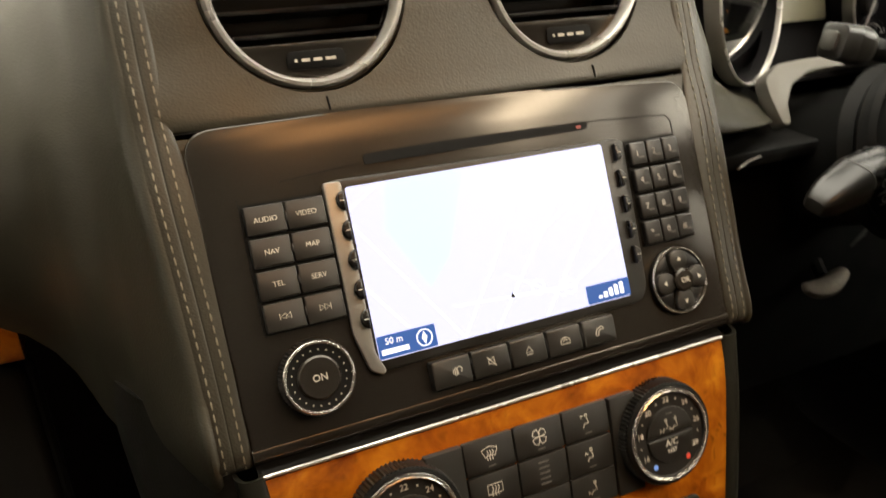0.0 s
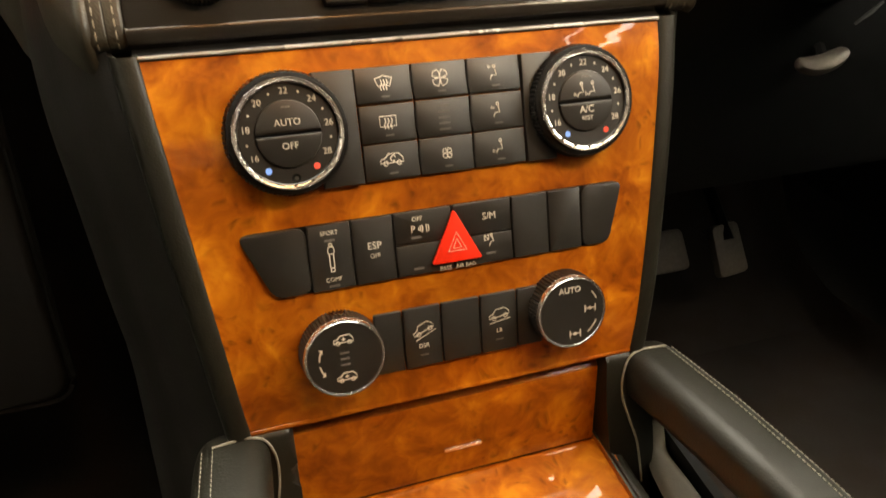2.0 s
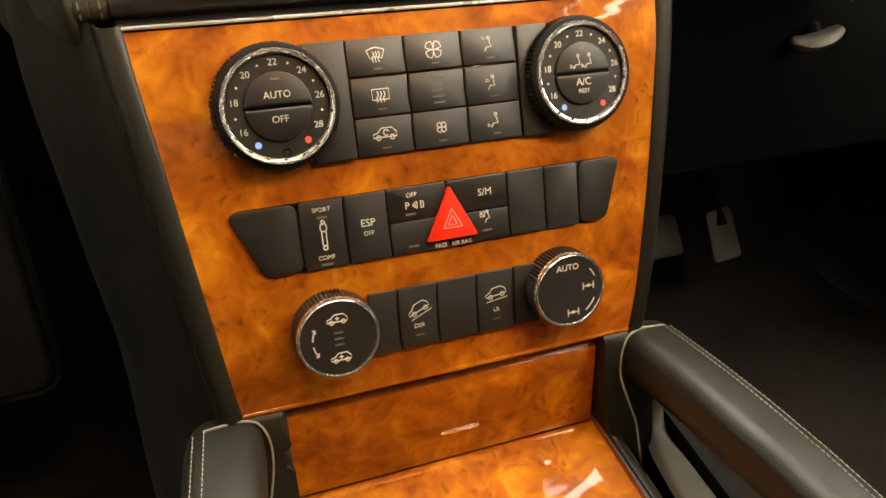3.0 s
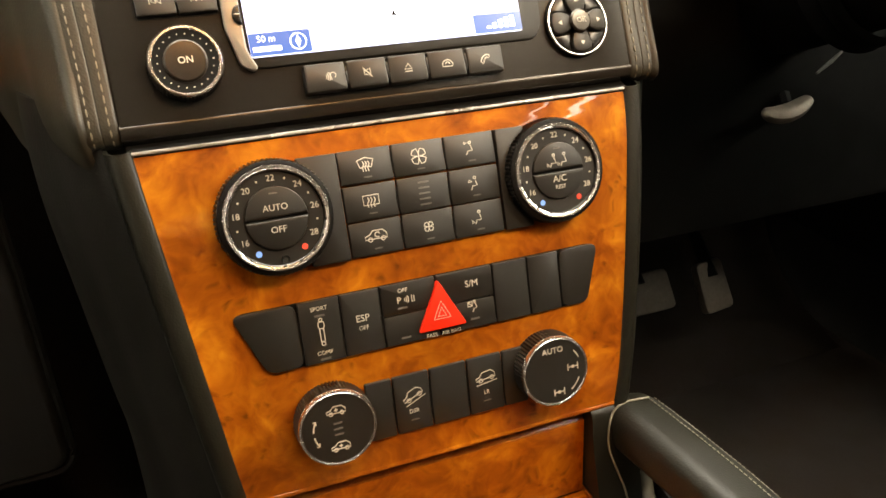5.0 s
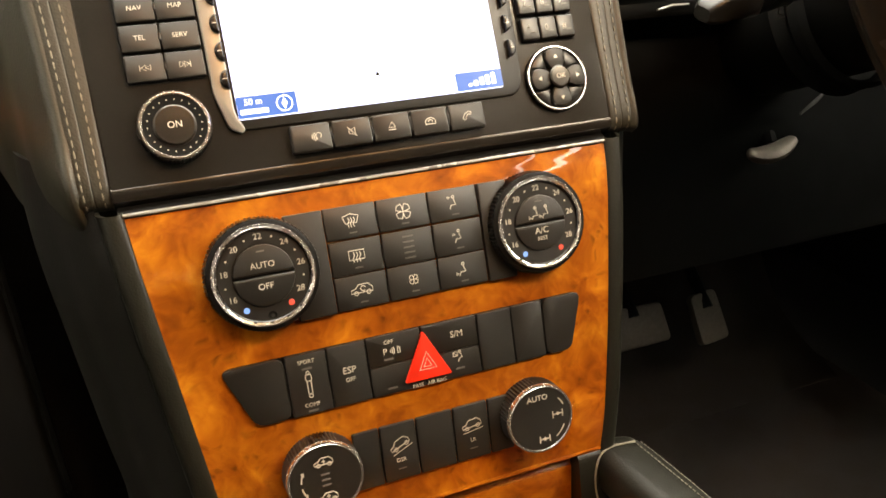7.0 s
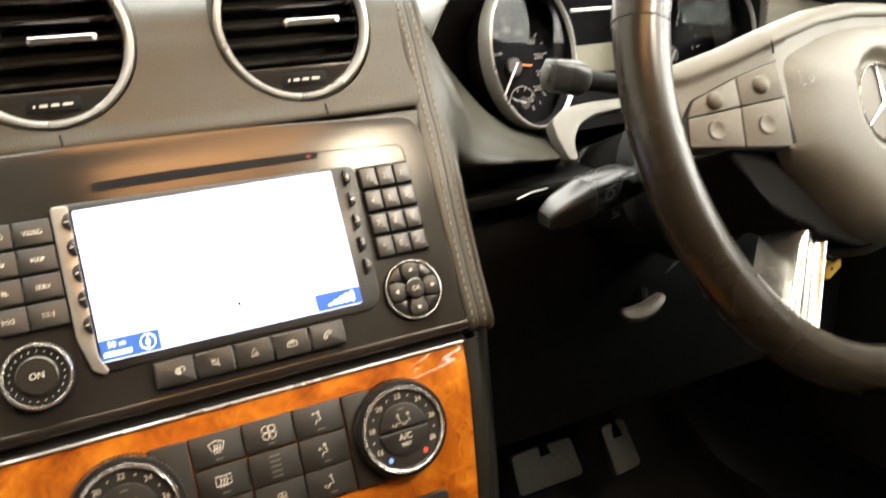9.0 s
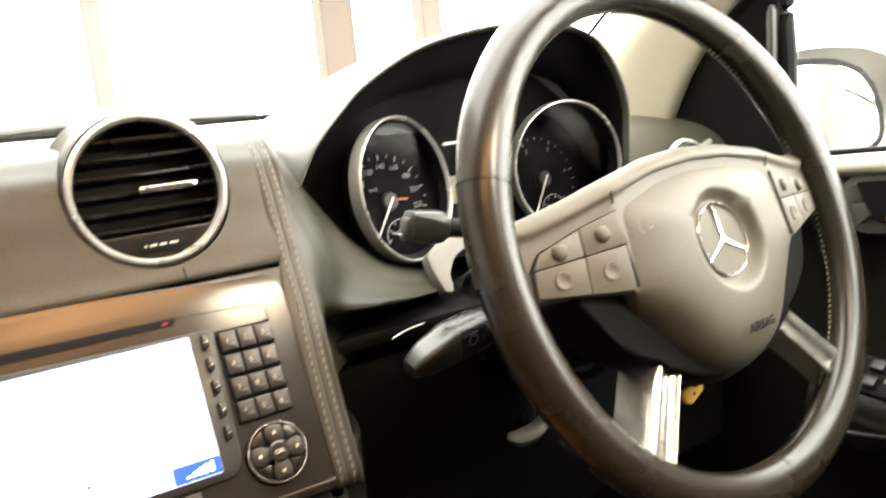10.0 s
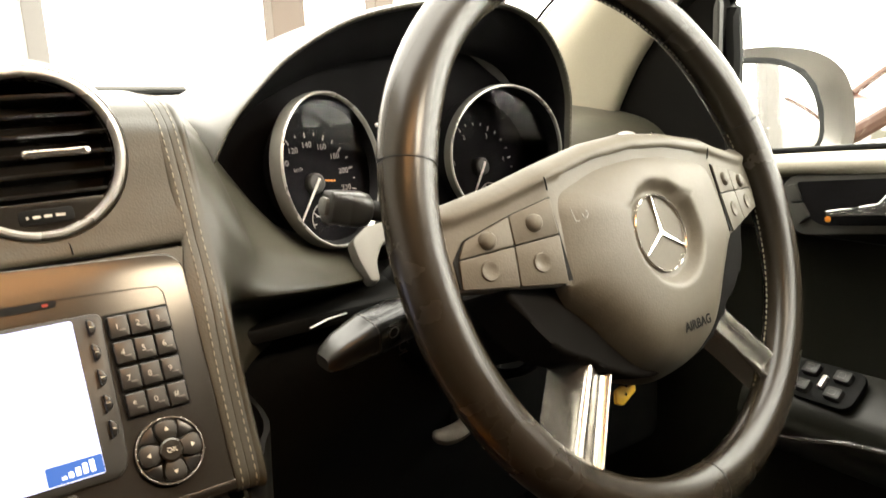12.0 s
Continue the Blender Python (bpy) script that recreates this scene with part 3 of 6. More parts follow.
wood_rows = [[Vector((s * (wood_half(z) - 0.0006) + 0.0048 * min(s, 0), wood_y(z) + (0.0018 if abs(s) == 1 else 0), z)) for z in (0.392, 0.42, 0.46, 0.50, 0.535, 0.552, 0.561, 0.566)] for s in (-1, -0.985, -0.97, -0.94, -0.85, -0.5, 0, 0.5, 0.85, 0.94, 0.97, 0.985, 1)]
part("veneer", sheet(wood_rows, 6, 0.006), WOOD, wood_panel)
part("lower_edge", tube([(x, wood_y(0.392) + 0.0012, 0.3915) for x in np.linspace(-0.1110, 0.1065, 9)], 0.0018, 8), WOOD, wood_panel)
part("top_ledge", sheet([[Vector((x, y, z)) for y, z in ((-0.0165, 0.5666), (-0.0166, 0.5682), (-0.0120, 0.5698), (-0.0060, 0.5704))] for x in np.linspace(-0.1335, 0.1285, 5)], 3, 0.0006), DARK, wood_panel, "black ledge behind the strip")
part("bright_strip", tube([(x, -0.0172, 0.5676) for x in np.linspace(-0.1335, 0.1285, 5)], 0.0009, 8), SILVER, wood_panel, "thin chrome strip along the top")
for s in (-1, 1):
    rows = []
    for z in (0.388, 0.43, 0.48, 0.53, 0.569):
        x, y = wood_half(z) + (0.0048 if s < 0 else 0.0), wood_y(min(z, 0.566))
        rows.append([(s * (x - 0.0034), y + 0.004, z), (s * (x - 0.0022), y - 0.0010, z), (s * (x + 0.0042), y - 0.0018, z), (s * (x + 0.0082), y + 0.0015, z), (s * (x + 0.0098), y + 0.010, z)])
    part("edge_strip", sheet(rows, 5, 0.002), SKIN, wood_panel, "grained black plastic edge strip")

# ---- climate controls ----
climate = thing("climate_control_unit", (0, -0.03, 0.505), "black climate control unit with two chrome-ringed dials and nine keys", "climate control")
CX = (-0.0404, -0.0126, 0.0154, 0.0433)
CZ = (0.5568, 0.5404, 0.5231, 0.5062)


fan = [[(0, 0)] + [(0.0042 * math.sin(radians(a0 + d)) * f, 0.0042 * math.cos(radians(a0 + d)) * f) for d, f in ((-38, 0.55), (-30, 0.95), (0, 1.05), (30, 0.95), (38, 0.55))] + [(0, 0)] for a0 in (45, 135, 225, 315)]
screen_front = [[(-0.0042, 0.0022), (0, 0.0034), (0.0042, 0.0022), (0.0028, -0.0016), (0, -0.0008), (-0.0028, -0.0016), (-0.0042, 0.0022)]] + [[(x, 0.0015), (x + 0.0006, 0.0002), (x - 0.0004, -0.0016), (x, -0.0034)] for x in (-0.0014, 0, 0.0014)]
screen_rear = [[(-0.0040, 0.0028), (0.0040, 0.0028), (0.0040, -0.0020), (-0.0040, -0.0020), (-0.0040, 0.0028)]] + [[(x, 0.0018), (x + 0.0006, 0.0004), (x - 0.0004, -0.0014), (x, -0.0032)] for x in (-0.0016, 0, 0.0016)]
car_loop = [[(-0.0058, -0.0012), (-0.0056, 0.0004), (-0.0034, 0.0010), (-0.0016, 0.0030), (0.0034, 0.0030), (0.0054, 0.0010), (0.0056, -0.0012), (-0.0058, -0.0012)], arc(-0.0032, -0.0014, 0.0011, 0, 360, 8), arc(0.0034, -0.0014, 0.0011, 0, 360, 8), arc(0.0006, 0.0008, 0.0013, 20, 310, 8)]


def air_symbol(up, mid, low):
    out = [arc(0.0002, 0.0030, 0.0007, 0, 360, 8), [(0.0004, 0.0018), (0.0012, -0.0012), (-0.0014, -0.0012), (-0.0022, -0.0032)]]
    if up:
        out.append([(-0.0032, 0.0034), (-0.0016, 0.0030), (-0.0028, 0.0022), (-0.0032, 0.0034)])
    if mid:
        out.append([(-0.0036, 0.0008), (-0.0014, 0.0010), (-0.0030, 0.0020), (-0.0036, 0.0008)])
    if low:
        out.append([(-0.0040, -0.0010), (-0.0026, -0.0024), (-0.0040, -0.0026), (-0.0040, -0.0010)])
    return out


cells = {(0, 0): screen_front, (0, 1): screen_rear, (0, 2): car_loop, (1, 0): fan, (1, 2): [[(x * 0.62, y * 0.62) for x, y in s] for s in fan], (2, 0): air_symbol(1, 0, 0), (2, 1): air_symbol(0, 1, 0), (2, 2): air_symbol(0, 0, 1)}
for c in range(3):
    for r in range(3):
        w, h = CX[c + 1] - CX[c], CZ[r] - CZ[r + 1]
        m = on_wood((CX[c] + CX[c + 1]) / 2, (CZ[r] + CZ[r + 1]) / 2)
        key = part("climate_key", slab(rrect(w - 0.0007, h * 1.045 - 0.0005, 0.0006, 2), -0.004, 0.0024, 0.0005), KEY, climate, m=m)
        if (c, r) in cells:
            part("symbol", ribbon(cells[c, r], 0.00048), PRINT, key, m=m @ Matrix.Translation((0, 0.0006, 0.0025)))
        if (c, r) != (1, 1):
            part("lamp", slab(rrect(0.0042, 0.0008, 0.0003, 2), 0, 0.0001), FAINT, key, m=m @ Matrix.Translation((0.0004, -0.0056, 0.0024)))
        else:
            for k in range(5):
                part("lamp", slab(rrect(0.0060, 0.0009, 0.0003, 2), 0, 0.0001), FAINT, key, m=m @ Matrix.Translation((0.0002, 0.0056 - 0.0028 * k, 0.0024)))
        if c:
            part("rib", lathe([(0.0006, 0), (0.0006, 0.0007), (0, 0.001)], 8), DARK, climate, m=on_wood(CX[c], (CZ[r] + CZ[r + 1]) / 2, 0.0021) @ Matrix.Diagonal((0.8, 11, 1, 1)))
for x0, x1 in ((-0.0600, CX[0] - 0.0004), (CX[3] + 0.0004, 0.0600)):
    part("side_field", slab(rrect(x1 - x0, 0.0530, 0.0006, 2), -0.004, 0.0030, 0.0005), KEY, climate, m=on_wood((x0 + x1) / 2, 0.5315))
for sx in (-1, 1):
    m = on_wood(sx * 0.0742, 0.5322, 0.0)
    dial = part("temperature_dial", knurl(0.0274, 0.0286, -0.004, 0.0085, 80), STALK, climate, "black knurled dial with chrome ring", m)
    part("shoulder", lathe([(0.0274, 0.0078), (0.0270, 0.0092), (0.0256, 0.0100), (0.0250, 0.0100), (0.0250, 0.008)], 64), DARK, dial, m=m)
    part("ring", turned_ring(0.0238, 0.0250, 0.0086, 0.0026), CHROME, dial, "chrome ring", m)
    part("ring_bed", lathe([(0.0240, 0.0102), (0.0231, 0.0106), (0.0222, 0.0098), (0.0220, 0.0088)], 48), GLOSS, dial, m=m)
    part("facet_ring", lathe([(0.0239, 0.0105), (0.0233, 0.0109), (0.0227, 0.0107)], 36), CHROME, dial, "notched chrome ring", m, smooth=False)
    notch = slab(rrect(0.0016, 0.0009, 0.0003, 2), 0, 0.0006, 0.0002)
    first = part("notch", notch, GLOSS, dial, m=m @ Matrix.Translation((0, 0.0229, 0.0106)))
    for k in range(1, 18):
        twin = new("notch", first.data)
        twin.parent = dial
        twin.matrix_basis = Matrix.Translation(-ORIGIN[dial]) @ m @ Matrix.Rotation(radians(20 * k), 4, "Z") @ m.inverted() @ Matrix.Translation(ORIGIN[dial])
    part("scale", lathe([(0.0226, 0.0092), (0.0150, 0.0092), (0.0150, 0.0085)], 56), KEY, dial, m=m)
    for half in (0, 1):
        cap = part("half_key", slab(arc(0, 0, 0.0147, 180 * half + 1, 180 * half + 179, 22), 0.0080, 0.0106, 0.0007), KEY, dial, m=m @ Matrix.Translation((0, 0.0003 * (1 - 2 * half), 0)))
        if sx < 0:
            part("word", lettering(("AUTO", "OFF")[half], 0.0031), PRINT, cap, m=m @ Matrix.Translation((0, 0.0050 - 0.0104 * half, 0.0107)))
        elif half:
            part("word", lettering("A/C", 0.0036), PRINT, cap, m=m @ Matrix.Translation((0, -0.0042, 0.0107)))
            part("word", lettering("REST", 0.0021), PRINT, cap, m=m @ Matrix.Translation((0, -0.0085, 0.0107)))
        else:
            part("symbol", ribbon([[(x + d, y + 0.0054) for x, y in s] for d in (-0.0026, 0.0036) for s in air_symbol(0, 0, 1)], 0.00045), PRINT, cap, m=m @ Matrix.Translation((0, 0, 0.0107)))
        if not half:
            part("lamp", slab(rrect(0.0040, 0.0007, 0.0003, 2), 0, 0.0001), FAINT, cap, m=m @ Matrix.Translation((0, 0.0118, 0.0106)))
    for k, t in enumerate(("16", "18", "20", "22", "24", "26", "28")):
        a = radians(90 + 120 - 40 * k)
        part("number", lettering(t, 0.0030), PRINT, dial, m=m @ Matrix.Translation((0.0188 * math.cos(a), 0.0188 * math.sin(a), 0.0094)))
        if k < 6:
            b = a - radians(20)
            part("mark", lathe([(0.00055, 0), (0, 0.0002)], 8), PRINT, dial, m=m @ Matrix.Translation((0.0190 * math.cos(b), 0.0190 * math.sin(b), 0.0093)))
    for a, cm in ((-125, BLUEDOT), (-55, REDDOT)):
        part("colour_mark", lathe([(0.0015, 0), (0.0013, 0.0003), (0, 0.0003)], 14), cm, dial, m=m @ Matrix.Translation((0.0189 * math.cos(radians(a)), 0.0189 * math.sin(radians(a)), 0.0092)))
    if sx < 0:
        part("sensor", lathe([(0.0022, 0), (0.0020, 0.0004), (0.0012, 0.0001), (0, -0.0004)], 16), DARK, dial, m=m @ Matrix.Translation((0.001, -0.0200, 0.0092)))

# ---- switch strip ----
strip = thing("switch_strip", (0, -0.048, 0.459), "black switch strip with red triangular hazard key set in walnut", "switch panel")
SZ0, SZ1 = 0.4588, 0.4905
DX = (-0.0993, -0.0714, -0.0501, -0.0292, 0.0330, 0.0536, 0.0727, 0.0975)
sm = on_wood(0, (SZ0 + SZ1) / 2)
SH = (SZ1 - SZ0) / 2 * 1.03
part("backing", slab(rounded([(-0.1022, SH), (0.0965, SH), (0.0845, -SH), (-0.0885, -SH)], 0.006, 6), -0.003, 0.0004), DARK, strip, m=sm)


def strip_key(x0, x1, y0, y1, r=0.0005):
    return slab(rounded([(x0 + 0.0004, y0), (x1 - 0.0004, y0), (x1 - 0.0004, y1), (x0 + 0.0004, y1)], r, 2), 0, 0.0024, 0.0006)


part("blank_key", slab(rounded([(-0.1030, SH - 0.0003), (DX[1] - 0.0004, SH - 0.0003), (DX[1] - 0.0004, -SH + 0.0003), (-0.0895, -SH + 0.0003)], 0.0055, 7), 0, 0.0024, 0.0006), KEY, strip, m=sm)
part("blank_key", slab(rounded([(DX[6] + 0.0004, SH - 0.0003), (DX[7], SH - 0.0003), (0.0885, -SH + 0.0003), (DX[6] + 0.0004, -SH + 0.0003)], 0.0050, 6), 0, 0.0024, 0.0006), KEY, strip, m=sm)
for k in (1, 2, 4, 5):
    part("key" if k < 3 else "blank_key", strip_key(DX[k], DX[k + 1], -SH + 0.0003, SH - 0.0003), KEY, strip, m=sm)
for x0, x1, y0, y1 in ((DX[3], 0.0008, 0.0, SH - 0.0003), (DX[3], 0.0008, -SH + 0.0003, -0.0004), (0.0014, DX[4], -0.0004, SH - 0.0003), (0.0014, DX[4], -SH + 0.0003, -0.0010)):
    part("key", strip_key(x0, x1, y0, y1), KEY, strip, m=sm)
for x in DX[1:7]:
    part("rib", lathe([(0.0006, 0), (0.0006, 0.0008), (0, 0.0012)], 8), DARK, strip, m=sm @ Matrix.Translation((x, 0, 0.0018)) @ Matrix.Diagonal((0.8, 24, 1, 1)))


def strip_text(t, x, y, size):
    part("word", lettering(t, size), PRINT, strip, m=sm @ Matrix.Translation((x, y, 0.0026)))


strip_text("SPORT", -0.0608, 0.0118, 0.0021)
strip_text("COMF", -0.0608, -0.0110, 0.0021)
strip_text("ESP", -0.0396, 0.0022, 0.0036)
strip_text("OFF", -0.0396, -0.0028, 0.0022)
strip_text("OFF", -0.0172, 0.0122, 0.0022)
strip_text("P", -0.0197, 0.0072, 0.0034)
strip_text("S/M", 0.0205, 0.0083, 0.0036)
strip_text("PASS   AIR BAG", 0.0022, -0.0149, 0.0021)
part("symbol", ribbon([arc(-0.0178, 0.0072, 0.0012 + 0.001 * k, -35, 35, 5) for k in range(3)] + [[(-0.0128, 0.0055), (-0.0128, 0.0090), (-0.0116, 0.0084), (-0.0116, 0.0055), (-0.0128, 0.0055)]], 0.0005), PRINT, strip, m=sm @ Matrix.Translation((0, 0, 0.0025)))
part("symbol", ribbon([[(-0.0620, 0.0050), (-0.0596, 0.0050), (-0.0592, 0.0028), (-0.0598, 0.0016), (-0.0618, 0.0016), (-0.0624, 0.0028), (-0.0620, 0.0050)], [(-0.0618, 0.0016), (-0.0618, -0.0050), (-0.0598, -0.0050), (-0.0598, 0.0016)], arc(-0.0608, -0.0062, 0.0010, 0, 360, 10), arc(-0.0608, 0.0060, 0.0008, 0, 360, 8)], 0.0005), PRINT, strip, m=sm @ Matrix.Translation((0, 0, 0.0025)))
part("symbol", ribbon([[(0.0172, -0.0016), (0.0196, -0.0016), (0.0196, -0.0040), (0.0172, -0.0040), (0.0172, -0.0016)], [(0.0172, -0.0016), (0.0196, -0.0040)], [(0.0212, -0.0022), (0.0222, -0.0050), (0.0204, -0.0054), (0.0198, -0.0072)], arc(0.0210, -0.0016, 0.0006, 0, 360, 6)], 0.0005), PRINT, strip, m=sm @ Matrix.Translation((0, 0, 0.0025)))
for x, y in ((-0.0608, 0.0082), (-0.0608, -0.0142), (-0.0182, 0.0030), (-0.0182, -0.0128), (0.0205, -0.0110)):
    part("lamp", slab(rrect(0.0052, 0.0011, 0.0003, 2), 0, 0.0001), FAINT, strip, m=sm @ Matrix.Translation((x, y, 0.0024)))
hazard = part("hazard_key", slab(rounded([(0.0018, 0.0140), (0.0150, -0.0118), (-0.0116, -0.0118)], 0.0012, 3), 0.001, 0.0046, 0.0012), RED, strip, "red triangular hazard key", sm)
part("symbol", ribbon([[(0.0018, 0.0032), (0.0066, -0.0062), (-0.0030, -0.0062), (0.0018, 0.0032)], [(0.0018, -0.0002), (0.0040, -0.0048), (-0.0004, -0.0048), (0.0018, -0.0002)]], 0.00045), PRINT, hazard, m=sm @ Matrix.Translation((0, 0, 0.0047)))

# ---- ride height controls ----
ride = thing("suspension_control_unit", (0, -0.058, 0.405), "black suspension control unit with two round dials and keys in walnut", "control unit")
BX = (-0.0440, -0.0290, -0.0086, 0.0127, 0.0334, 0.0480)
rm = on_wood(0, 0.4265)
for k in range(5):
    key = part("ride_key", slab(rrect(BX[k + 1] - BX[k] - 0.0008, 0.0322, 0.0006, 2), -0.003, 0.0022, 0.0006), KEY, ride, m=rm @ Matrix.Translation(((BX[k] + BX[k + 1]) / 2, 0, 0)))
    if k in (1, 3):
        x = (BX[k] + BX[k + 1]) / 2
        tilt = Matrix.Rotation(radians(24 if k == 1 else 8), 4, "Z")
        part("symbol", merge(ribbon(car_loop[:3], 0.0005), ribbon([[(-0.006, -0.0036), (0.006, -0.0036)]], 0.0004)), PRINT, key, m=rm @ Matrix.Translation((x, 0.0044, 0.0023)) @ tilt)
        part("word", lettering("DSR" if k == 1 else "LR", 0.0023), PRINT, key, m=rm @ Matrix.Translation((x, -0.0046, 0.0023)))
        part("lamp", slab(rrect(0.0046, 0.0008, 0.0003, 2), 0, 0.0001), FAINT, key, m=rm @ Matrix.Translation((x, -0.0096, 0.0022)))
for x in BX[1:5]:
    part("rib", lathe([(0.0006, 0), (0.0006, 0.0008), (0, 0.0012)], 8), DARK, ride, m=rm @ Matrix.Translation((x, 0, 0.0016)) @ Matrix.Diagonal((0.8, 24, 1, 1)))
for sx in (-1, 1):
    m = on_wood(-0.0618 if sx < 0 else 0.0600, 0.4287, 0.0) @ Matrix.Diagonal((1, 1, 1.3, 1))
    dial = part("ride_dial", knurl(0.0196, 0.0205, -0.004, 0.0095, 64), STALK, ride, "black knurled dial with bright ring", m)
    part("ring", turned_ring(0.0190, 0.0198, 0.0085, 0.0020), CHROME, dial, "chrome ring", m)
    part("facet_ring", lathe([(0.0190, 0.0103), (0.0187, 0.0106), (0.0183, 0.0100)], 28), CHROME, dial, "faceted chrome ring", m, smooth=False)
    part("cap", lathe([(0.0186, 0.0098), (0.0182, 0.0104), (0, 0.0106)], 48), KEY, dial, m=m)
    top = m @ Matrix.Translation((0, 0, 0.0107))
    if sx < 0:
        for y in (0.0095, -0.0098):
            part("symbol", ribbon([[(a * 0.85, b * 0.85 + y) for a, b in s] for s in car_loop[:3]] + [[(0, y - 0.0004), (0, y + 0.0016)], [(-0.001, y + 0.0006), (0.001, y + 0.0006)]], 0.0005), PRINT, dial, m=top)
        part("symbol", ribbon([arc(0, 0, 0.0125, 150, 176, 5), arc(0, 0, 0.0125, 188, 214, 5), [(-0.0122, 0.0062), (-0.0109, 0.0062), (-0.0108, 0.0045)], [(-0.0118, -0.007), (-0.0104, -0.007), (-0.0103, -0.0052)]], 0.0007), PRINT, dial, m=top)
        for k in range(3):
            part("lamp", slab(rrect(0.0046, 0.0010, 0.0004, 2), 0, 0.0001), FAINT, dial, m=top @ Matrix.Translation((0, 0.0030 - 0.0030 * k, 0)))
    else:
        part("word", lettering("AUTO", 0.0033), PRINT, dial, m=top @ Matrix.Translation((-0.0015, 0.0125, 0.0001)))
        for x, y in ((0.0102, 0.0008), (0.0012, -0.0122)):
            part("symbol", ribbon([[(x - 0.003, y), (x + 0.003, y)], [(x - 0.003, y + 0.002), (x - 0.003, y - 0.002)], [(x + 0.003, y + 0.002), (x + 0.003, y - 0.002)], arc(x, y, 0.0007, 0, 360, 8)], 0.0006), PRINT, dial, m=top)
        part("symbol", ribbon([arc(0, 0, 0.0150, 22, 42, 5), arc(0, 0, 0.0150, -55, -25, 5)], 0.0006), PRINT, dial, m=top)

# ---- walnut flap and lid below ----
flap = thing("ashtray_flap", (0, -0.05, 0.328), "glossy walnut ashtray flap with a thin bright slot", "flap")
flap_rows = [[Vector((x, y, z)) for y, z in ((-0.040, 0.3846), (-0.0520, 0.3844), (-0.0555, 0.3835), (-0.0578, 0.3812), (-0.0588, 0.3780), (-0.0600, 0.356), (-0.0615, 0.3295))] for x in (-0.0890, -0.03, 0.03, 0.0880)]
part("front", sheet(flap_rows, 5, 0.004), WOOD, flap)
part("slot", slab(rrect(0.0225, 0.0026, 0.0008, 3), 0, 0.0006, 0.0002), CHROME, flap, "thin bright slot", axes((0.004, -0.0609, 0.3475), (1, 0, 0), (0, 0.045, 0.999), (0, -0.999, 0.045)))
lid = thing("storage_lid", (0, -0.15, 0.30), "glossy walnut storage lid on centre console", "lid")
lid_rows = [[Vector((x, y, z)) for y, z in ((-0.0595, 0.322), (-0.0615, 0.3285), (-0.075, 0.3280), (-0.14, 0.317), (-0.24, 0.305), (-0.34, 0.297), (-0.348, 0.29))] for x in (-0.0890, -0.0870, 0, 0.0860, 0.0880)]
part("plate", sheet(lid_rows, 6, 0.004), WOOD, lid)
for x in (-0.0893, 0.0883):
    part("side_bead", tube(path_points([(x, y, z - 0.002) for y, z in ((-0.064, 0.3285), (-0.14, 0.317), (-0.24, 0.305), (-0.34, 0.297))], 4), 0.0016, 8), DARK, lid, "thin black bead along the lid")

# ---- dashboard ----
dash = thing("dashboard", (0, 0.2, 0.57), "dark olive-grey grained leather dashboard with cream stitched seams", "dashboard")


def rib(x, pts):
    return [Vector((x, y, z)) for y, z in pts]


mid_rows = []
for x, drop in ((-0.1435, 0.003), (-0.11, 0.001), (-0.05, 0), (0, 0), (0.05, 0), (0.105, 0.001), (0.1415, 0.003)):
    mid_rows.append(rib(x, ((0.060, 0.7005), (0.0505, 0.7032), (0.0490, 0.7064), (0.0540 - drop * 0.45, 0.716 + drop * 0.2), (0.0620, 0.735), (0.0700, 0.757 - drop * 0.3), (0.0800, 0.777 - drop), (0.102, 0.7895 - drop), (0.18, 0.794 - drop * 0.5), (0.38, 0.789), (0.64, 0.772))))
pad_bm = sheet(mid_rows, 14)
holes = []
for v in pad_bm.verts:
    for x in (-0.07, 0.07):
        up = (v.co.z - 0.7605) * 0.978 + (v.co.y - 0.0705) * 0.208
        if math.hypot(v.co.x - x, up) < 0.0485 and v.co.y < 0.12:
            holes.append(v)
bmesh.ops.delete(pad_bm, geom=list(set(holes)), context="VERTS")
for v in pad_bm.verts:
    for x in (-0.07, 0.07):
        up = (v.co.z - 0.7605) * 0.978 + (v.co.y - 0.0705) * 0.208
        r = math.hypot(v.co.x - x, up)
        if v.is_boundary and r < 0.056 and v.co.y < 0.12:
            k = 0.0492 / r - 1
            v.co += k * Vector((v.co.x - x, up * 0.208, up * 0.978))
bmesh.ops.solidify(pad_bm, geom=pad_bm.faces[:], thickness=0.004)
part("centre_pad", pad_bm, LEATHER, dash)
SEAM_V = (-0.0325, -0.0262, 0.005, 0.045, 0.085)
SEAM_K = (-0.0006, 0.0, 0.0004, 0.0018, 0.0038)
SEAM_W = (0.0075, 0.0004, 0.0, 0.0, 0.0)
SEAM_TOP = ((0.0486, 0.7066, 0.0046), (0.0530, 0.7166, 0.0048), (0.0612, 0.7350, 0.0050), (0.0697, 0.7560, 0.0046), (0.0800, 0.7740, 0.0040), (0.1020, 0.7865, 0.0020), (0.18, 0.7900, 0.0), (0.38, 0.7890, 0.0), (0.64, 0.7720, 0.0))
PAD_COLUMNS = (0, 1, 2, 3, 4, 5, 7, 9, 10, 11, 13)


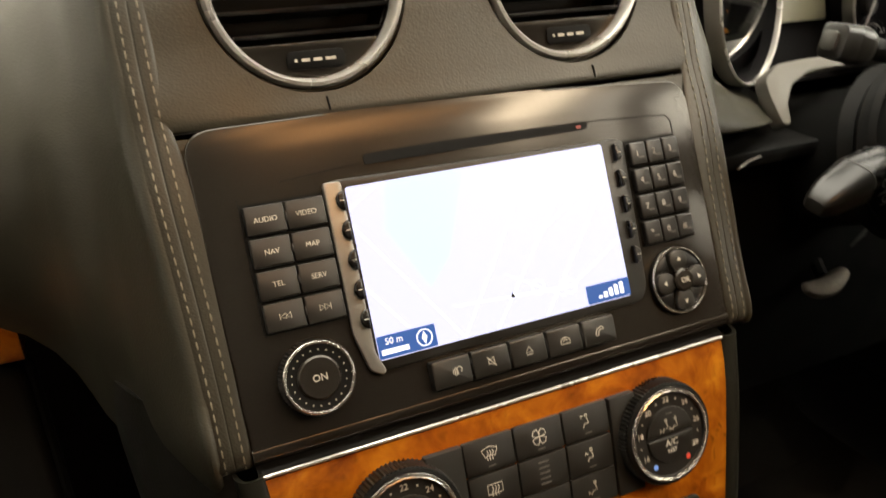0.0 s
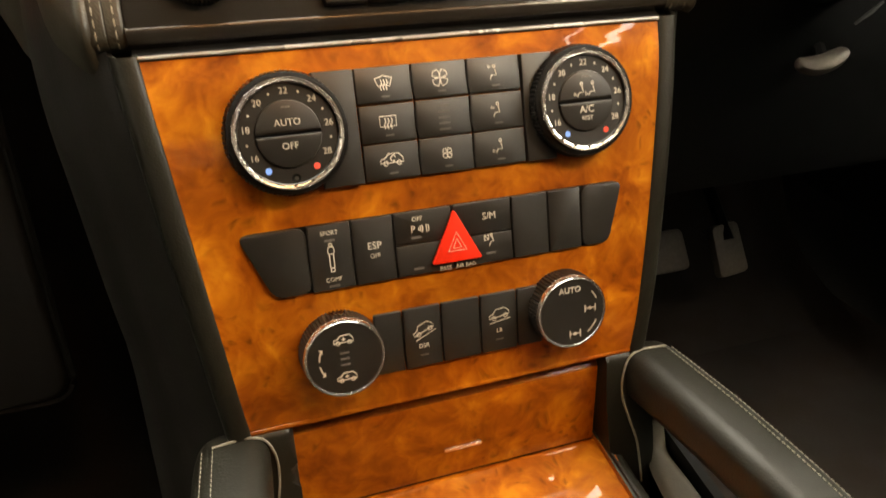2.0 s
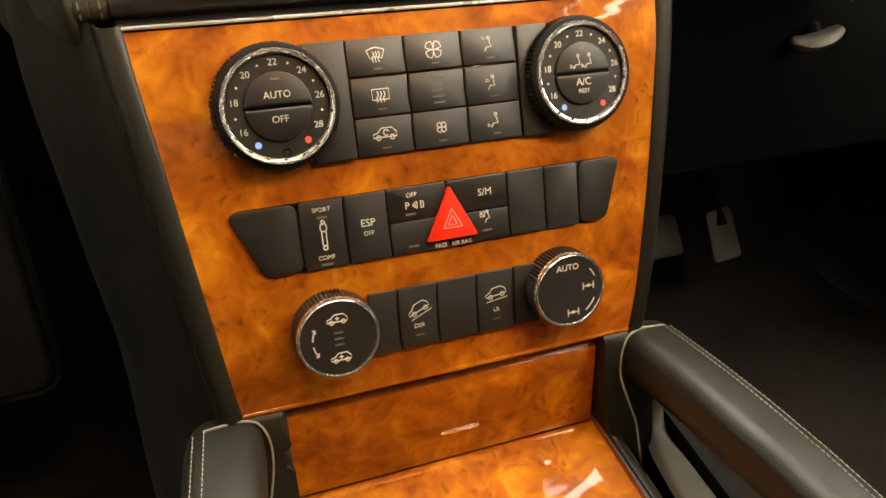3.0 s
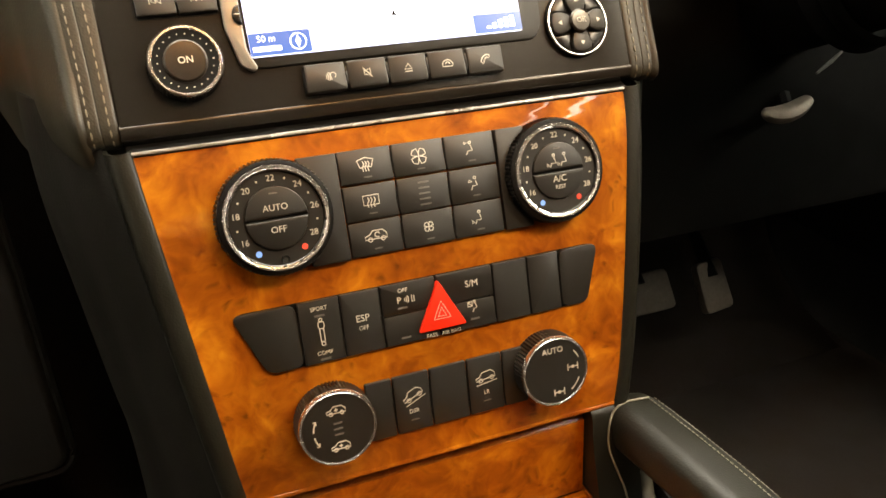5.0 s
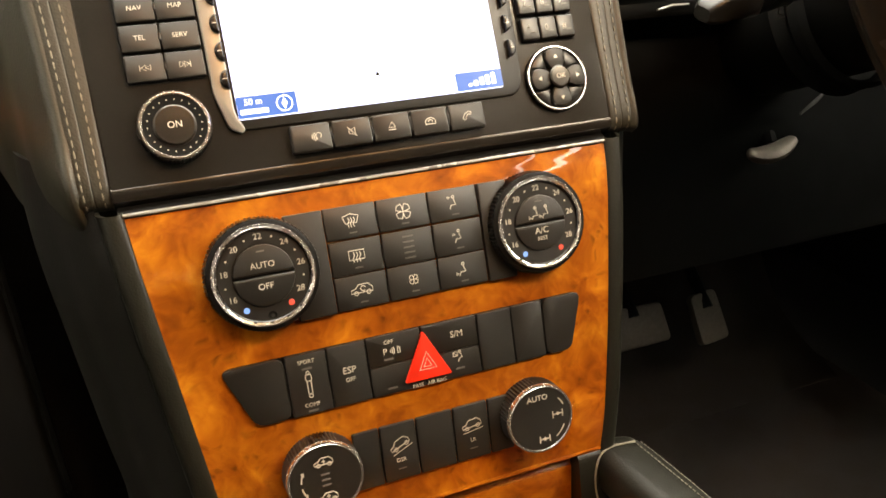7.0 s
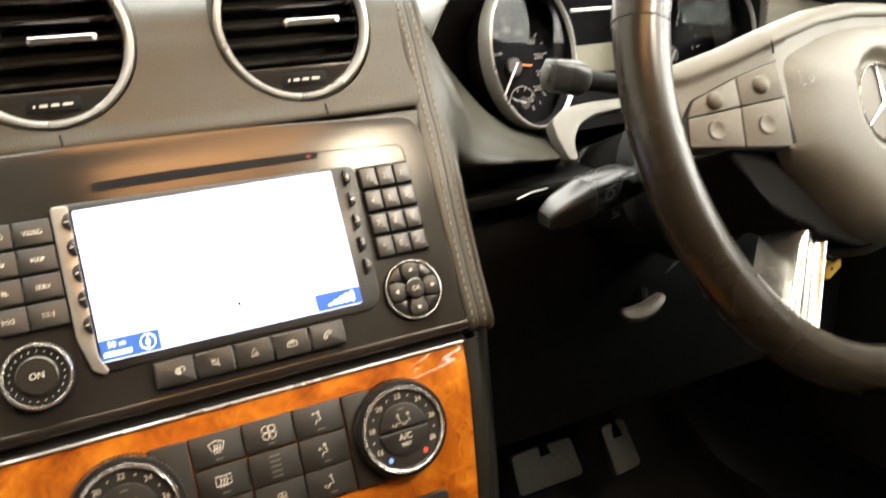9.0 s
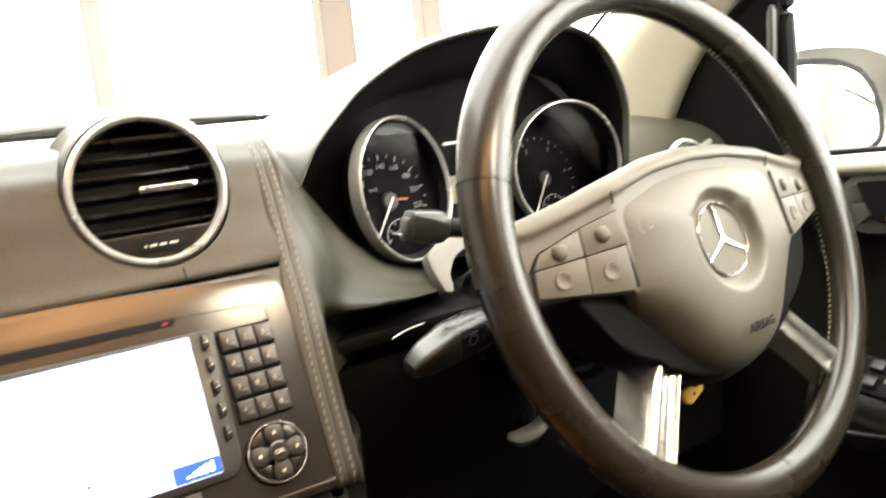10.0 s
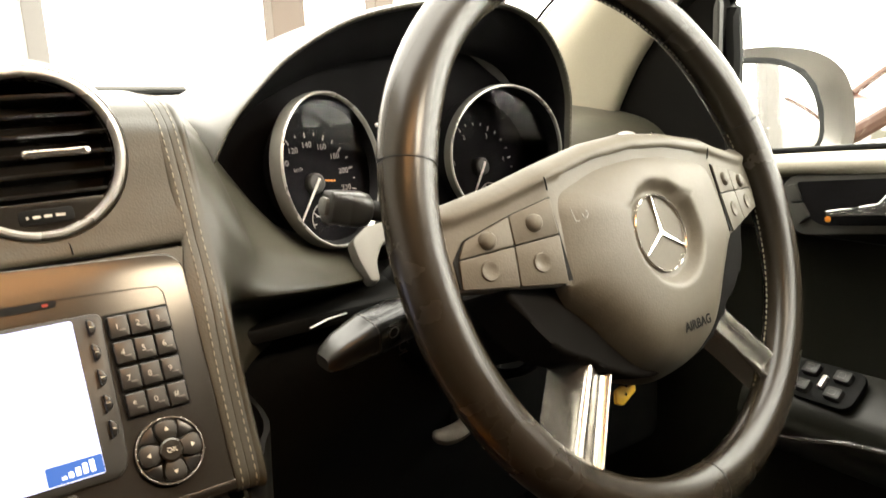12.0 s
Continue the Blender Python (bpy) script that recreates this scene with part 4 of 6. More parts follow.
def seam_line(s, du, lift, inner=0.0):
    """Points up the edge of the centre stack, beside the faceplate and then over the pad."""
    c = 0.1400 if s < 0 else 0.1382
    out = [on_radio(s * (c + k * (1 - inner) + du), v, lift - w).translation for v, k, w in zip(SEAM_V, SEAM_K, SEAM_W)]
    for y, z, k in SEAM_TOP:
        back = Vector((0, -0.93, 0.36)) if z < 0.76 else Vector((0, -0.3, 0.95))
        out.append(Vector((s * (c + k + du), y, z)) + back * (lift - 0.0036))
    return out


def pad_edge(s, du, lift):
    line = seam_line(s, du, lift)
    return [line[k] for k in PAD_COLUMNS]


left_rows = [
    [Vector((-0.1465, -0.002, 0.545))] + pad_edge(-1, 0.0080, 0.0034)[1:],
    [Vector((-0.1520, 0.006, 0.545))] + pad_edge(-1, 0.0140, 0.0010)[1:],
    rib(-0.1680, ((0.0350, 0.545), (0.0280, 0.580), (0.0330, 0.612), (0.0470, 0.648), (0.0600, 0.682), (0.0700, 0.7085), (0.0850, 0.734), (0.107, 0.758), (0.136, 0.771), (0.2, 0.781), (0.64, 0.772))),
    rib(-0.1850, ((0.082, 0.545), (0.072, 0.578), (0.068, 0.612), (0.074, 0.648), (0.082, 0.680), (0.092, 0.704), (0.109, 0.725), (0.137, 0.744), (0.174, 0.756), (0.25, 0.768), (0.64, 0.772))),
    rib(-0.2400, ((0.150, 0.588), (0.138, 0.602), (0.126, 0.625), (0.123, 0.653), (0.127, 0.677), (0.136, 0.697), (0.155, 0.717), (0.190, 0.734), (0.235, 0.745), (0.31, 0.755), (0.64, 0.772))),
    rib(-0.4500, ((0.200, 0.612), (0.170, 0.618), (0.156, 0.638), (0.148, 0.660), (0.150, 0.680), (0.158, 0.697), (0.175, 0.714), (0.210, 0.730), (0.255, 0.741), (0.33, 0.752), (0.64, 0.772))),
    rib(-0.7800, ((0.205, 0.612), (0.180, 0.618), (0.166, 0.638), (0.158, 0.660), (0.160, 0.680), (0.168, 0.697), (0.185, 0.714), (0.220, 0.730), (0.265, 0.741), (0.34, 0.752), (0.64, 0.772))),
]
part("passenger_pad", sheet(left_rows, 6, 0.004), LEATHER, dash)
bowl_rows = [
    seam_line(1, 0.0080, 0.0034),
    seam_line(1, 0.0135, 0.0018),
    [Vector(p) for p in ((0.1540, 0.030, 0.574), (0.1545, 0.026, 0.580), (0.1570, 0.031, 0.610), (0.1605, 0.052, 0.648), (0.1635, 0.044, 0.672), (0.1660, 0.054, 0.700), (0.1670, 0.060, 0.712), (0.1665, 0.076, 0.735), (0.1650, 0.096, 0.760), (0.166, 0.112, 0.767), (0.166, 0.132, 0.774), (0.168, 0.19, 0.781), (0.169, 0.38, 0.779), (0.17, 0.64, 0.772))],
    [Vector(p) for p in ((0.1660, 0.070, 0.590), (0.1670, 0.066, 0.600), (0.1700, 0.075, 0.622), (0.1740, 0.080, 0.646), (0.1790, 0.060, 0.660), (0.1850, 0.072, 0.682), (0.1870, 0.080, 0.695), (0.1865, 0.098, 0.717), (0.1845, 0.120, 0.742), (0.185, 0.138, 0.754), (0.186, 0.156, 0.764), (0.190, 0.22, 0.777), (0.195, 0.40, 0.775), (0.20, 0.64, 0.772))],
    [Vector(p) for p in ((0.1980, 0.110, 0.600), (0.2000, 0.108, 0.612), (0.2030, 0.112, 0.626), (0.2060, 0.104, 0.642), (0.2080, 0.072, 0.653), (0.2065, 0.090, 0.672), (0.2055, 0.100, 0.684), (0.2030, 0.118, 0.702), (0.2000, 0.140, 0.726), (0.1995, 0.158, 0.740), (0.200, 0.182, 0.752), (0.210, 0.28, 0.772), (0.215, 0.42, 0.772), (0.22, 0.64, 0.772))],
    [Vector(p) for p in ((0.2500, 0.150, 0.600), (0.2520, 0.145, 0.612), (0.2550, 0.138, 0.624), (0.2560, 0.122, 0.637), (0.2580, 0.095, 0.644), (0.2575, 0.105, 0.652), (0.2570, 0.112, 0.657), (0.2560, 0.125, 0.663), (0.2540, 0.143, 0.669), (0.252, 0.158, 0.675), (0.250, 0.190, 0.682), (0.250, 0.30, 0.695), (0.255, 0.45, 0.715), (0.26, 0.64, 0.74))],
    [Vector(p) for p in ((0.3150, 0.180, 0.595), (0.3155, 0.175, 0.607), (0.3160, 0.165, 0.618), (0.3160, 0.150, 0.628), (0.3160, 0.134, 0.633), (0.3160, 0.137, 0.638), (0.3160, 0.143, 0.6425), (0.3160, 0.150, 0.646), (0.3160, 0.158, 0.650), (0.316, 0.170, 0.653), (0.316, 0.195, 0.656), (0.316, 0.34, 0.67), (0.316, 0.45, 0.69), (0.316, 0.64, 0.72))],
]
part("driver_pad", sheet(bowl_rows, 6, 0.004), LEATHER, dash)
right_rows = [
    [Vector(p) for p in ((x, 0.150, 0.60), (x, 0.144, 0.650), (x, 0.150, 0.694), (x, 0.170, 0.722), (x, 0.22, 0.740), (x, 0.34, 0.754), (x, 0.64, 0.772))] for x in (0.553, 0.59, 0.64, 0.70, 0.78)
]
part("outer_pad", sheet(right_rows, 4, 0.004), LEATHER, dash)
for s in (-1, 1):
    cross = ((-0.0058, -0.004), (-0.0055, 0.0018), (-0.0046, 0.0032), (-0.0028, 0.0037), (0.0, 0.0038), (0.0017, 0.0037), (0.0023, 0.0034), (0.0029, 0.0037), (0.0048, 0.0038), (0.0074, 0.0037), (0.0094, 0.0033))
    lines = [seam_line(s, du, w, 1.0 if du < -0.003 else 0.0) for du, w in cross]
    rows = [[ln[k] for ln in lines] for k in range(len(lines[0]))]
    part("seam_welt", sheet(rows, 5), LEATHER, dash, "stitched leather seam")
    for du in (-0.0018, 0.0064):
        line = path_points(seam_line(s, du, 0.0040)[:-1], 10)
        part("seam", stitches(line[4:], 0.0036, 0.0016, 0.0005), THREAD, dash, "cream thread seam")
part("stack_surround", slab(rounded([(-0.1385, 0.040), (0.1365, 0.040), (0.1405, 0.112), (0.0, 0.1125), (-0.1425, 0.112)], 0.004, 3), -0.014, 0.0006), LEATHER, dash, m=on_radio(0, 0))
for x in (-0.0690, 0.0785):
    part("vent_gap", tube([(x - 0.0003, 0.0512, 0.7120), (x, 0.0500, 0.7095), (x + 0.0002, 0.0487, 0.7062)], 0.0005, 6), DARK, dash)

# lower cheeks of the stack; shade from the seats is put into their dark colour
SHADED_CHEEK = material("shaded_cheek_leather", (0.0085, 0.0082, 0.0064), 0.45, grain=0.25, size=850, vary=0.1, kind="leather", spec=0.4)
for s in (-1, 1):
    rows = []
    for z in (0.572, 0.53, 0.48, 0.43, 0.385, 0.30, 0.18):
        zz = max(z, 0.388)
        x, y = wood_half(zz) + (0.0094 if s > 0 else 0.0142), wood_y(min(zz, 0.566)) + 0.0085
        if z > 0.56:
            x, y = 0.1440, -0.0060
        if z > 0.56 and s < 0:
            rows.append([Vector(p) for p in ((-0.1455, -0.0080, 0.584), (-0.1530, -0.0025, 0.584), (-0.1680, 0.0330, 0.584), (-0.1850, 0.0790, 0.584), (-0.200, 0.22, 0.584))])
            continue
        rows.append([Vector(p) for p in ((s * x, y, z), (s * (x + 0.010), y + 0.011, z), (s * (x + 0.024), y + 0.036, z), (s * (x + 0.044), y + 0.085, z), (s * (x + 0.052), 0.22, z))])
    part("stack_cheek", sheet(rows, 5, 0.004), SHADED_CHEEK, dash, "leather side of the centre stack, darkened for shade")
glovebox = thing("glovebox", (-0.488, 0.16, 0.28), "dark grained glovebox lid below a walnut strip", "glovebox")
glove_lid = part("lid", slab(rounded([(-0.265, -0.14), (0.265, -0.14), (0.258, 0.135), (-0.265, 0.135)], 0.02, 5), -0.03, 0, 0.006, 3), SOFT, glovebox, m=axes((-0.488, 0.160, 0.420), (1, 0, 0), (0, 0.06, 0.998), (0, -0.998, 0.06)))
part("latch", slab(rrect(0.11, 0.022, 0.008, 4), 0, 0.006, 0.002), DARK, glove_lid, "black latch", axes((-0.488, 0.166, 0.535), (1, 0, 0), (0, 0.06, 0.998), (0, -0.998, 0.06)))
part("frame", tube([Vector((-0.488 + x, 0.166 + 0.06 * y, 0.420 + y)) for x, y in rounded([(-0.268, -0.143), (0.268, -0.143), (0.261, 0.138), (-0.268, 0.138)], 0.02, 5)], 0.003, 6, True), DARK, glovebox, "black gap around the lid")
strip_rows = [[Vector((x, y, z)) for y, z in ((0.170, 0.560), (0.150, 0.562), (0.145, 0.568), (0.145, 0.582), (0.150, 0.590), (0.170, 0.593))] for x in (-0.74, -0.5, -0.3, -0.238, -0.2260)]
solo("walnut_strip", sheet(strip_rows, 4, 0.004), WOOD, "glossy walnut strip across the passenger dashboard", "trim strip")
part("knee_panel", slab(rounded([(0.155, 0.385), (0.66, 0.385), (0.66, 0.62), (0.155, 0.622)], 0.02, 4), 0, 0.01, 0.004), DARK, dash, "black knee panel", axes((0, 0.135, 0), (1, 0, 0), (0, 0, 1), (0, -1, 0)))
part("under_tray", block(0.56, 0.12, 0.012, 0.003), DARK, dash, m=pose(0.43, 0.16, 0.618))

part("rear_deck", block(1.55, 0.40, 0.02, 0.004), DARK, dash, "black deck under the windscreen", pose(0, 0.48, 0.675))

# ---- air vents ----
def air_vent(x):
    t = radians(12)
    m = axes((x, 0.0705, 0.7605), (1, 0, 0), (0, math.sin(t), math.cos(t)), (0, -math.cos(t), math.sin(t)))
    v = thing("air_vent", m.translation, "round dashboard air vent with satin ring and chrome tab", "air vent", "centre air vents")
    part("collar", lathe([(0.0600, -0.028), (0.0545, -0.020), (0.0520, -0.010), (0.0505, -0.003), (0.0485, 0.0012), (0.0470, 0.0005), (0.0465, -0.004)], 64), LEATHER, v, m=m)
    part("ring", lathe([(0.0478, -0.003), (0.0476, 0.0020), (0.0462, 0.0042), (0.0446, 0.0044), (0.0432, 0.0026), (0.0426, -0.002), (0.0422, -0.008)], 72), SILVER, v, "satin silver ring", m)
    part("barrel", lathe([(0.0424, -0.002), (0.0418, -0.030), (0, -0.030)], 56), DARK, v, m=m)
    for k in range(6):
        y = 0.0315 - 0.0108 * k
        half = math.sqrt(0.0416**2 - y * y)
        rows = [[Vector((s * half, y + dy, z)) for dy, z in ((-0.0004, -0.0025), (0.0006, -0.0015), (0.0012, -0.0028), (-0.0015, -0.018), (-0.0024, -0.018), (-0.0008, -0.004), (-0.0004, -0.0025))] for s in (-1, 0, 1)]
        slat = part("slat", sheet(rows, 3), GLOSS, v, m=m)
        if k == 3:
            part("tab", slab(rrect(0.0350, 0.0040, 0.0012, 3), 0, 0.004, 0.0008), CHROME, slat, "chrome tab", m @ Matrix.Translation((0.0115, y + 0.0008, -0.0025)))
            part("tab_inlay", slab(rrect(0.0300, 0.0020, 0.0006, 2), 0, 0.0004), KEY, slat, m=m @ Matrix.Translation((0.0115, y + 0.0008, 0.0014)))
    low = arc(0, 0, 0.0424, 218, 322, 20)
    plate = part("lower_plate", slab(low, -0.004, -0.0012, 0.0005), FACE, v, m=m)
    part("wheel_slot", slab(rrect(0.0280, 0.0084, 0.0026, 4), 0, 0.0008, 0.0003), DARK, plate, m=m @ Matrix.Translation((0.001, -0.0342, -0.0012)))
    for dx, w in ((-0.0085, 0.0012), (-0.0045, 0.0040), (0.0005, 0.0040), (0.0060, 0.0050)):
        part("marking", slab(rrect(w, 0.0014, 0.0002, 1), 0, 0.0001), PRINT, plate, m=m @ Matrix.Translation((0.001 + dx * 1.15, -0.0342, -0.0003)))
    return v


air_vent(-0.0700)
air_vent(0.0700)

# ---- instrument cluster ----
cluster = thing("instrument_cluster", (0.39, 0.18, 0.66), "black instrument cluster with two silver-ringed gauges under leather hood", "instrument cluster")
T15 = radians(15)


def on_gauge(x, y, z):
    return axes((x, y, z), (1, 0, 0), (0, math.sin(T15), math.cos(T15)), (0, -math.cos(T15), math.sin(T15)))


edge = ((0.1945, 0.735), (0.2120, 0.764), (0.2385, 0.791), (0.2660, 0.8125), (0.3190, 0.837), (0.3890, 0.850), (0.4600, 0.851), (0.5080, 0.837), (0.5360, 0.808), (0.5500, 0.772), (0.5500, 0.735), (0.5480, 0.690))
hood = [[], [], [], [], [], []]
mask = [[], [], [], []]
for x, z in edge:
    cx, cz = 0.385, 0.74
    hood[0].append(Vector((cx + (x - cx) * 0.985, 0.152, cz + (z - cz) * 0.985)))
    hood[1].append(Vector((x, 0.147, z)))
    hood[2].append(Vector((cx + (x - cx) * 1.012, 0.150, cz + (z - cz) * 1.03)))
    hood[3].append(Vector((cx + (x - cx) * 1.03, 0.19, cz + (z - cz) * 1.03)))
    hood[4].append(Vector((cx + (x - cx) * 1.06, 0.28, 0.735 + (z - 0.735) * 0.95)))
    hood[5].append(Vector((cx + (x - cx) * 1.12, 0.46, 0.73 + (z - 0.735) * 0.50)))
    mask[0].append(Vector((cx + (x - cx) * 0.985, 0.152, cz + (z - cz) * 0.985)))
    mask[1].append(Vector((cx + (x - cx) * 0.985, 0.165, cz + (z - cz) * 0.96)))
    mask[2].append(Vector((cx + (x - cx) * 0.99, 0.190, 0.72 + (z - 0.735) * 0.90)))
    mask[3].append(Vector((cx + (x - cx) * 0.99, 0.212, 0.715 + (z - 0.735) * 0.84)))
part("hood", sheet(hood, 5), LEATHER, cluster, "stitched leather hood")
part("hood_seam", stitches(path_points([Vector((x, 0.1462, z + 0.0008)) for x, z in edge], 10), 0.0034, 0.0014, 0.0004), THREAD, cluster, "cream thread seam")
part("hood_lining", sheet(mask, 5), DIAL, cluster, "matt black hood lining")
part("mask", slab(rounded([(-0.185, -0.085), (0.15, -0.085), (0.16, 0.04), (0.09, 0.10), (-0.05, 0.10), (-0.175, 0.02)], 0.03, 6), -0.006, 0), DIAL, cluster, m=on_gauge(0.385, 0.206, 0.728))
part("centre_display", slab(rrect(0.062, 0.026, 0.003, 3), 0, 0.002, 0.0006), material("display_panel", (0.20, 0.185, 0.125), 0.4, vary=0.04), cluster, "pale olive display", on_gauge(0.391, 0.195, 0.708))
part("centre_strip", slab(rrect(0.060, 0.003, 0.001, 2), 0, 0.002, 0.0006), SILVER, cluster, m=on_gauge(0.388, 0.193, 0.752))


def turned_to(x, y, z, yaw, pitch):
    """A pose whose face looks back at the driver, turned by yaw and tipped up by pitch, in degrees."""
    a, b = radians(yaw), radians(pitch)
    n = Vector((math.sin(a) * math.cos(b), -math.cos(a) * math.cos(b), math.sin(b)))
    u = Vector((math.cos(a), math.sin(a), 0))
    return axes((x, y, z), u, n.cross(u), n)


def gauge(name, ring_m, dial_m, face_m, cover_m, numbers, first, step, size, rest):
    g = part(name, lathe([(0.0631, -0.0006), (0.0628, 0.0006), (0.0621, 0.0012), (0.0611, 0.0004), (0.0606, -0.003)], 72), SILVER, cluster, "satin silver gauge ring", ring_m)
    part("ring_wall", lathe([(0.0630, -0.012), (0.0636, -0.008), (0.0635, -0.003), (0.0631, -0.0006)], 72), SATIN, g, "dull satin ring wall", ring_m)
    bm = bmesh.new()
    rings = []
    for pose_m, r, w in ((ring_m, 0.0609, -0.002), (ring_m, 0.0600, -0.012), (face_m, 0.0590, 0.003), (face_m, 0.0586, -0.001)):
        rings.append([bm.verts.new(pose_m @ Vector((r * math.cos(2 * math.pi * k / 72), r * math.sin(2 * math.pi * k / 72), w))) for k in range(72)])
    for a, b in zip(rings, rings[1:]):
        for k in range(72):
            bm.faces.new((a[k], a[(k + 1) % 72], b[(k + 1) % 72], b[k]))
    part("sleeve", bm, DIAL, g)
    part("face", lathe([(0.0590, 0), (0.0, 0)], 64), DIAL, g, m=face_m)
    part("hub", lathe([(0.0085, -0.002), (0.0085, 0.004), (0.0070, 0.0055), (0, 0.006)], 32), GREY, g, m=dial_m)
    for k, t in enumerate(numbers):
        a = radians(first - step * k)
        part("number", lettering(t, size), GAUGEPRINT, g, m=dial_m @ Matrix.Translation((0.0325 * math.cos(a), 0.0325 * math.sin(a), 0.0008)))
    ticks = []
    for k in range(4 * len(numbers) - 3):
        a = radians(first - step * k / 4)
        if k % 2 and len(numbers) > 8:
            continue
        r0, r1 = (0.0385 if k % 4 == 0 else 0.0405), 0.0432
        ticks.append(ribbon([[(r0 * math.cos(a), r0 * math.sin(a)), (r1 * math.cos(a), r1 * math.sin(a))]], 0.0011 if k % 4 == 0 else 0.0007))
    part("scale", merge(*ticks), GAUGEPRINT, g, m=dial_m @ Matrix.Translation((0, 0, 0.0006)))
    part("needle", slab([(-0.0012, -0.004), (0.0012, -0.004), (0.0005, 0.043), (-0.0005, 0.043)], 0.0056, 0.0066), NEEDLE, g, "pale needle", dial_m @ Matrix.Rotation(radians(rest), 4, "Z"))
    sub = dial_m @ Matrix.Translation((0.006, -0.032, 0))
    part("small_scale", merge(ribbon([arc(0, 0, 0.0150, 20, 200, 18)], 0.0008), *[ribbon([[(0.0112 * math.cos(radians(a)), 0.0112 * math.sin(radians(a))), (0.0146 * math.cos(radians(a)), 0.0146 * math.sin(radians(a)))]], 0.0009) for a in (30, 70, 110, 150, 190)]), GAUGEPRINT, g, m=sub @ Matrix.Translation((0, 0, 0.0008)))
    part("small_hub", lathe([(0.0058, 0), (0.0052, 0.004), (0, 0.005)], 20), GREY, g, m=sub)
    part("small_needle", slab([(-0.0007, 0), (0.0007, 0), (0.0003, 0.014), (-0.0003, 0.014)], 0.0046, 0.0052), NEEDLE, g, "pale needle", sub @ Matrix.Rotation(radians(70), 4, "Z"))
    part("cover", lathe([(0.0585, 0.0), (0.0, 0.0)], 64), COVER, g, "clear gauge cover", cover_m)
    return g


speedo_m = turned_to(0.2933, 0.1894, 0.7083, 8.5, 11.3)
speedo = gauge("speedometer", turned_to(0.2967, 0.1540, 0.7222, 24.4, 8.5), speedo_m, turned_to(0.3060, 0.1935, 0.7160, 8.5, 11.3), turned_to(0.3030, 0.1785, 0.7190, 8.5, 1.5), ("60", "80", "100", "120", "140", "160", "180", "200", "220", "240", "260"), 196, 26.2, 0.0050, 143)
part("word", lettering("km/h", 0.0033), GAUGEPRINT, speedo, m=speedo_m @ Matrix.Translation((-0.013, 0.013, 0.0008)))
part("amber_mark", ribbon([[(0, 0), (0.0105, -0.0014)]], 0.0013), AMBER, speedo, "amber marker", speedo_m @ Matrix.Translation((0.0068, 0.0008, 0.0070)))
gauge("tachometer", turned_to(0.4785, 0.1552, 0.7180, -5.7, 2.0), turned_to(0.4701, 0.1888, 0.7040, 5.6, 14.0), turned_to(0.4790, 0.1935, 0.7115, 5.6, 14.0), turned_to(0.4790, 0.1720, 0.7170, -5.7, 1.0), ("1", "2", "3", "4", "5"), 169, 54, 0.0046, 143)

# ---- steering column, stalks and key ----
WHEEL_TILT, WHEEL_YAW = radians(20.5), radians(5.7)
WO = Vector((0.4000, -0.0619, 0.6917))
WN = Vector((math.sin(WHEEL_YAW) * math.cos(WHEEL_TILT), -math.cos(WHEEL_YAW) * math.cos(WHEEL_TILT), math.sin(WHEEL_TILT)))
WU = Vector((math.cos(WHEEL_YAW), math.sin(WHEEL_YAW), 0))
WV = WN.cross(WU)


def on_wheel(a=0.0, b=0.0, w=0.0):
    return axes(WO + a * WU + b * WV + w * WN, WU, WV, WN)


column = thing("steering_column", (0.4055, 0.06, 0.58), "black steering column shroud with pale grey collar", "steering column")
part("shroud", lathe([(0.044, -0.028), (0.054, -0.034), (0.056, -0.060), (0.056, -0.11), (0.058, -0.20), (0.058, -0.25)], 48), DARK, column, m=on_wheel(0, -0.026) @ Matrix.Diagonal((1.05, 0.95, 1, 1)))
half_arch = [(-0.1035, -0.004), (-0.1075, 0.018), (-0.1070, 0.034), (-0.090, 0.044), (-0.060, 0.045), (0.0, 0.044)]
half_inner = [(0.0, 0.036), (-0.034, 0.036), (-0.062, 0.034), (-0.082, 0.026), (-0.0925, 0.012), (-0.0950, -0.004)]
arch = half_arch + [(-x, z) for x, z in half_arch[-2::-1]] + [(-x, z) for x, z in half_inner[:0:-1]] + half_inner
part("collar", slab(rounded(arch, 0.005, 3), 0, 0.012, 0.002, 2), material("pale_grey_plastic", (0.135, 0.127, 0.107), 0.5, grain=0.2, size=1500, vary=0.05), column, "pale grey arch round the column", axes((0.4000, 0.120, 0.634), (1, 0, 0), (0, 0.56, 0.828), (0, -0.828, 0.56)))
part("edge_trim", tube([(0.2300, 0.084, 0.6205), (0.2480, 0.092, 0.6215), (0.2680, 0.100, 0.6200)], 0.0008, 6), SILVER, column, "thin bright trim edge")
part("boot", lathe([(0.066, -0.140), (0.062, -0.136), (0.059, -0.142), (0.066, -0.148), (0.061, -0.154), (0.068, -0.162)], 40), DARK, column, m=on_wheel(0, -0.026))


def loft(m, sections):
    """A body with rounded square sections (place along x, offset y, z, width, height, corner) in the pose m."""
    bm = bmesh.new()
    rings = [[bm.verts.new(m @ Vector((at, oy + p[0], oz + p[1]))) for p in rrect(w, h, c, 4)] for at, oy, oz, w, h, c in sections]
    for a, b in zip(rings, rings[1:]):
        for j in range(len(a)):
            bm.faces.new((a[j], a[(j + 1) % len(a)], b[(j + 1) % len(a)], b[j]))
    bm.faces.new(rings[0])
    bm.faces.new(rings[-1])
    return bm


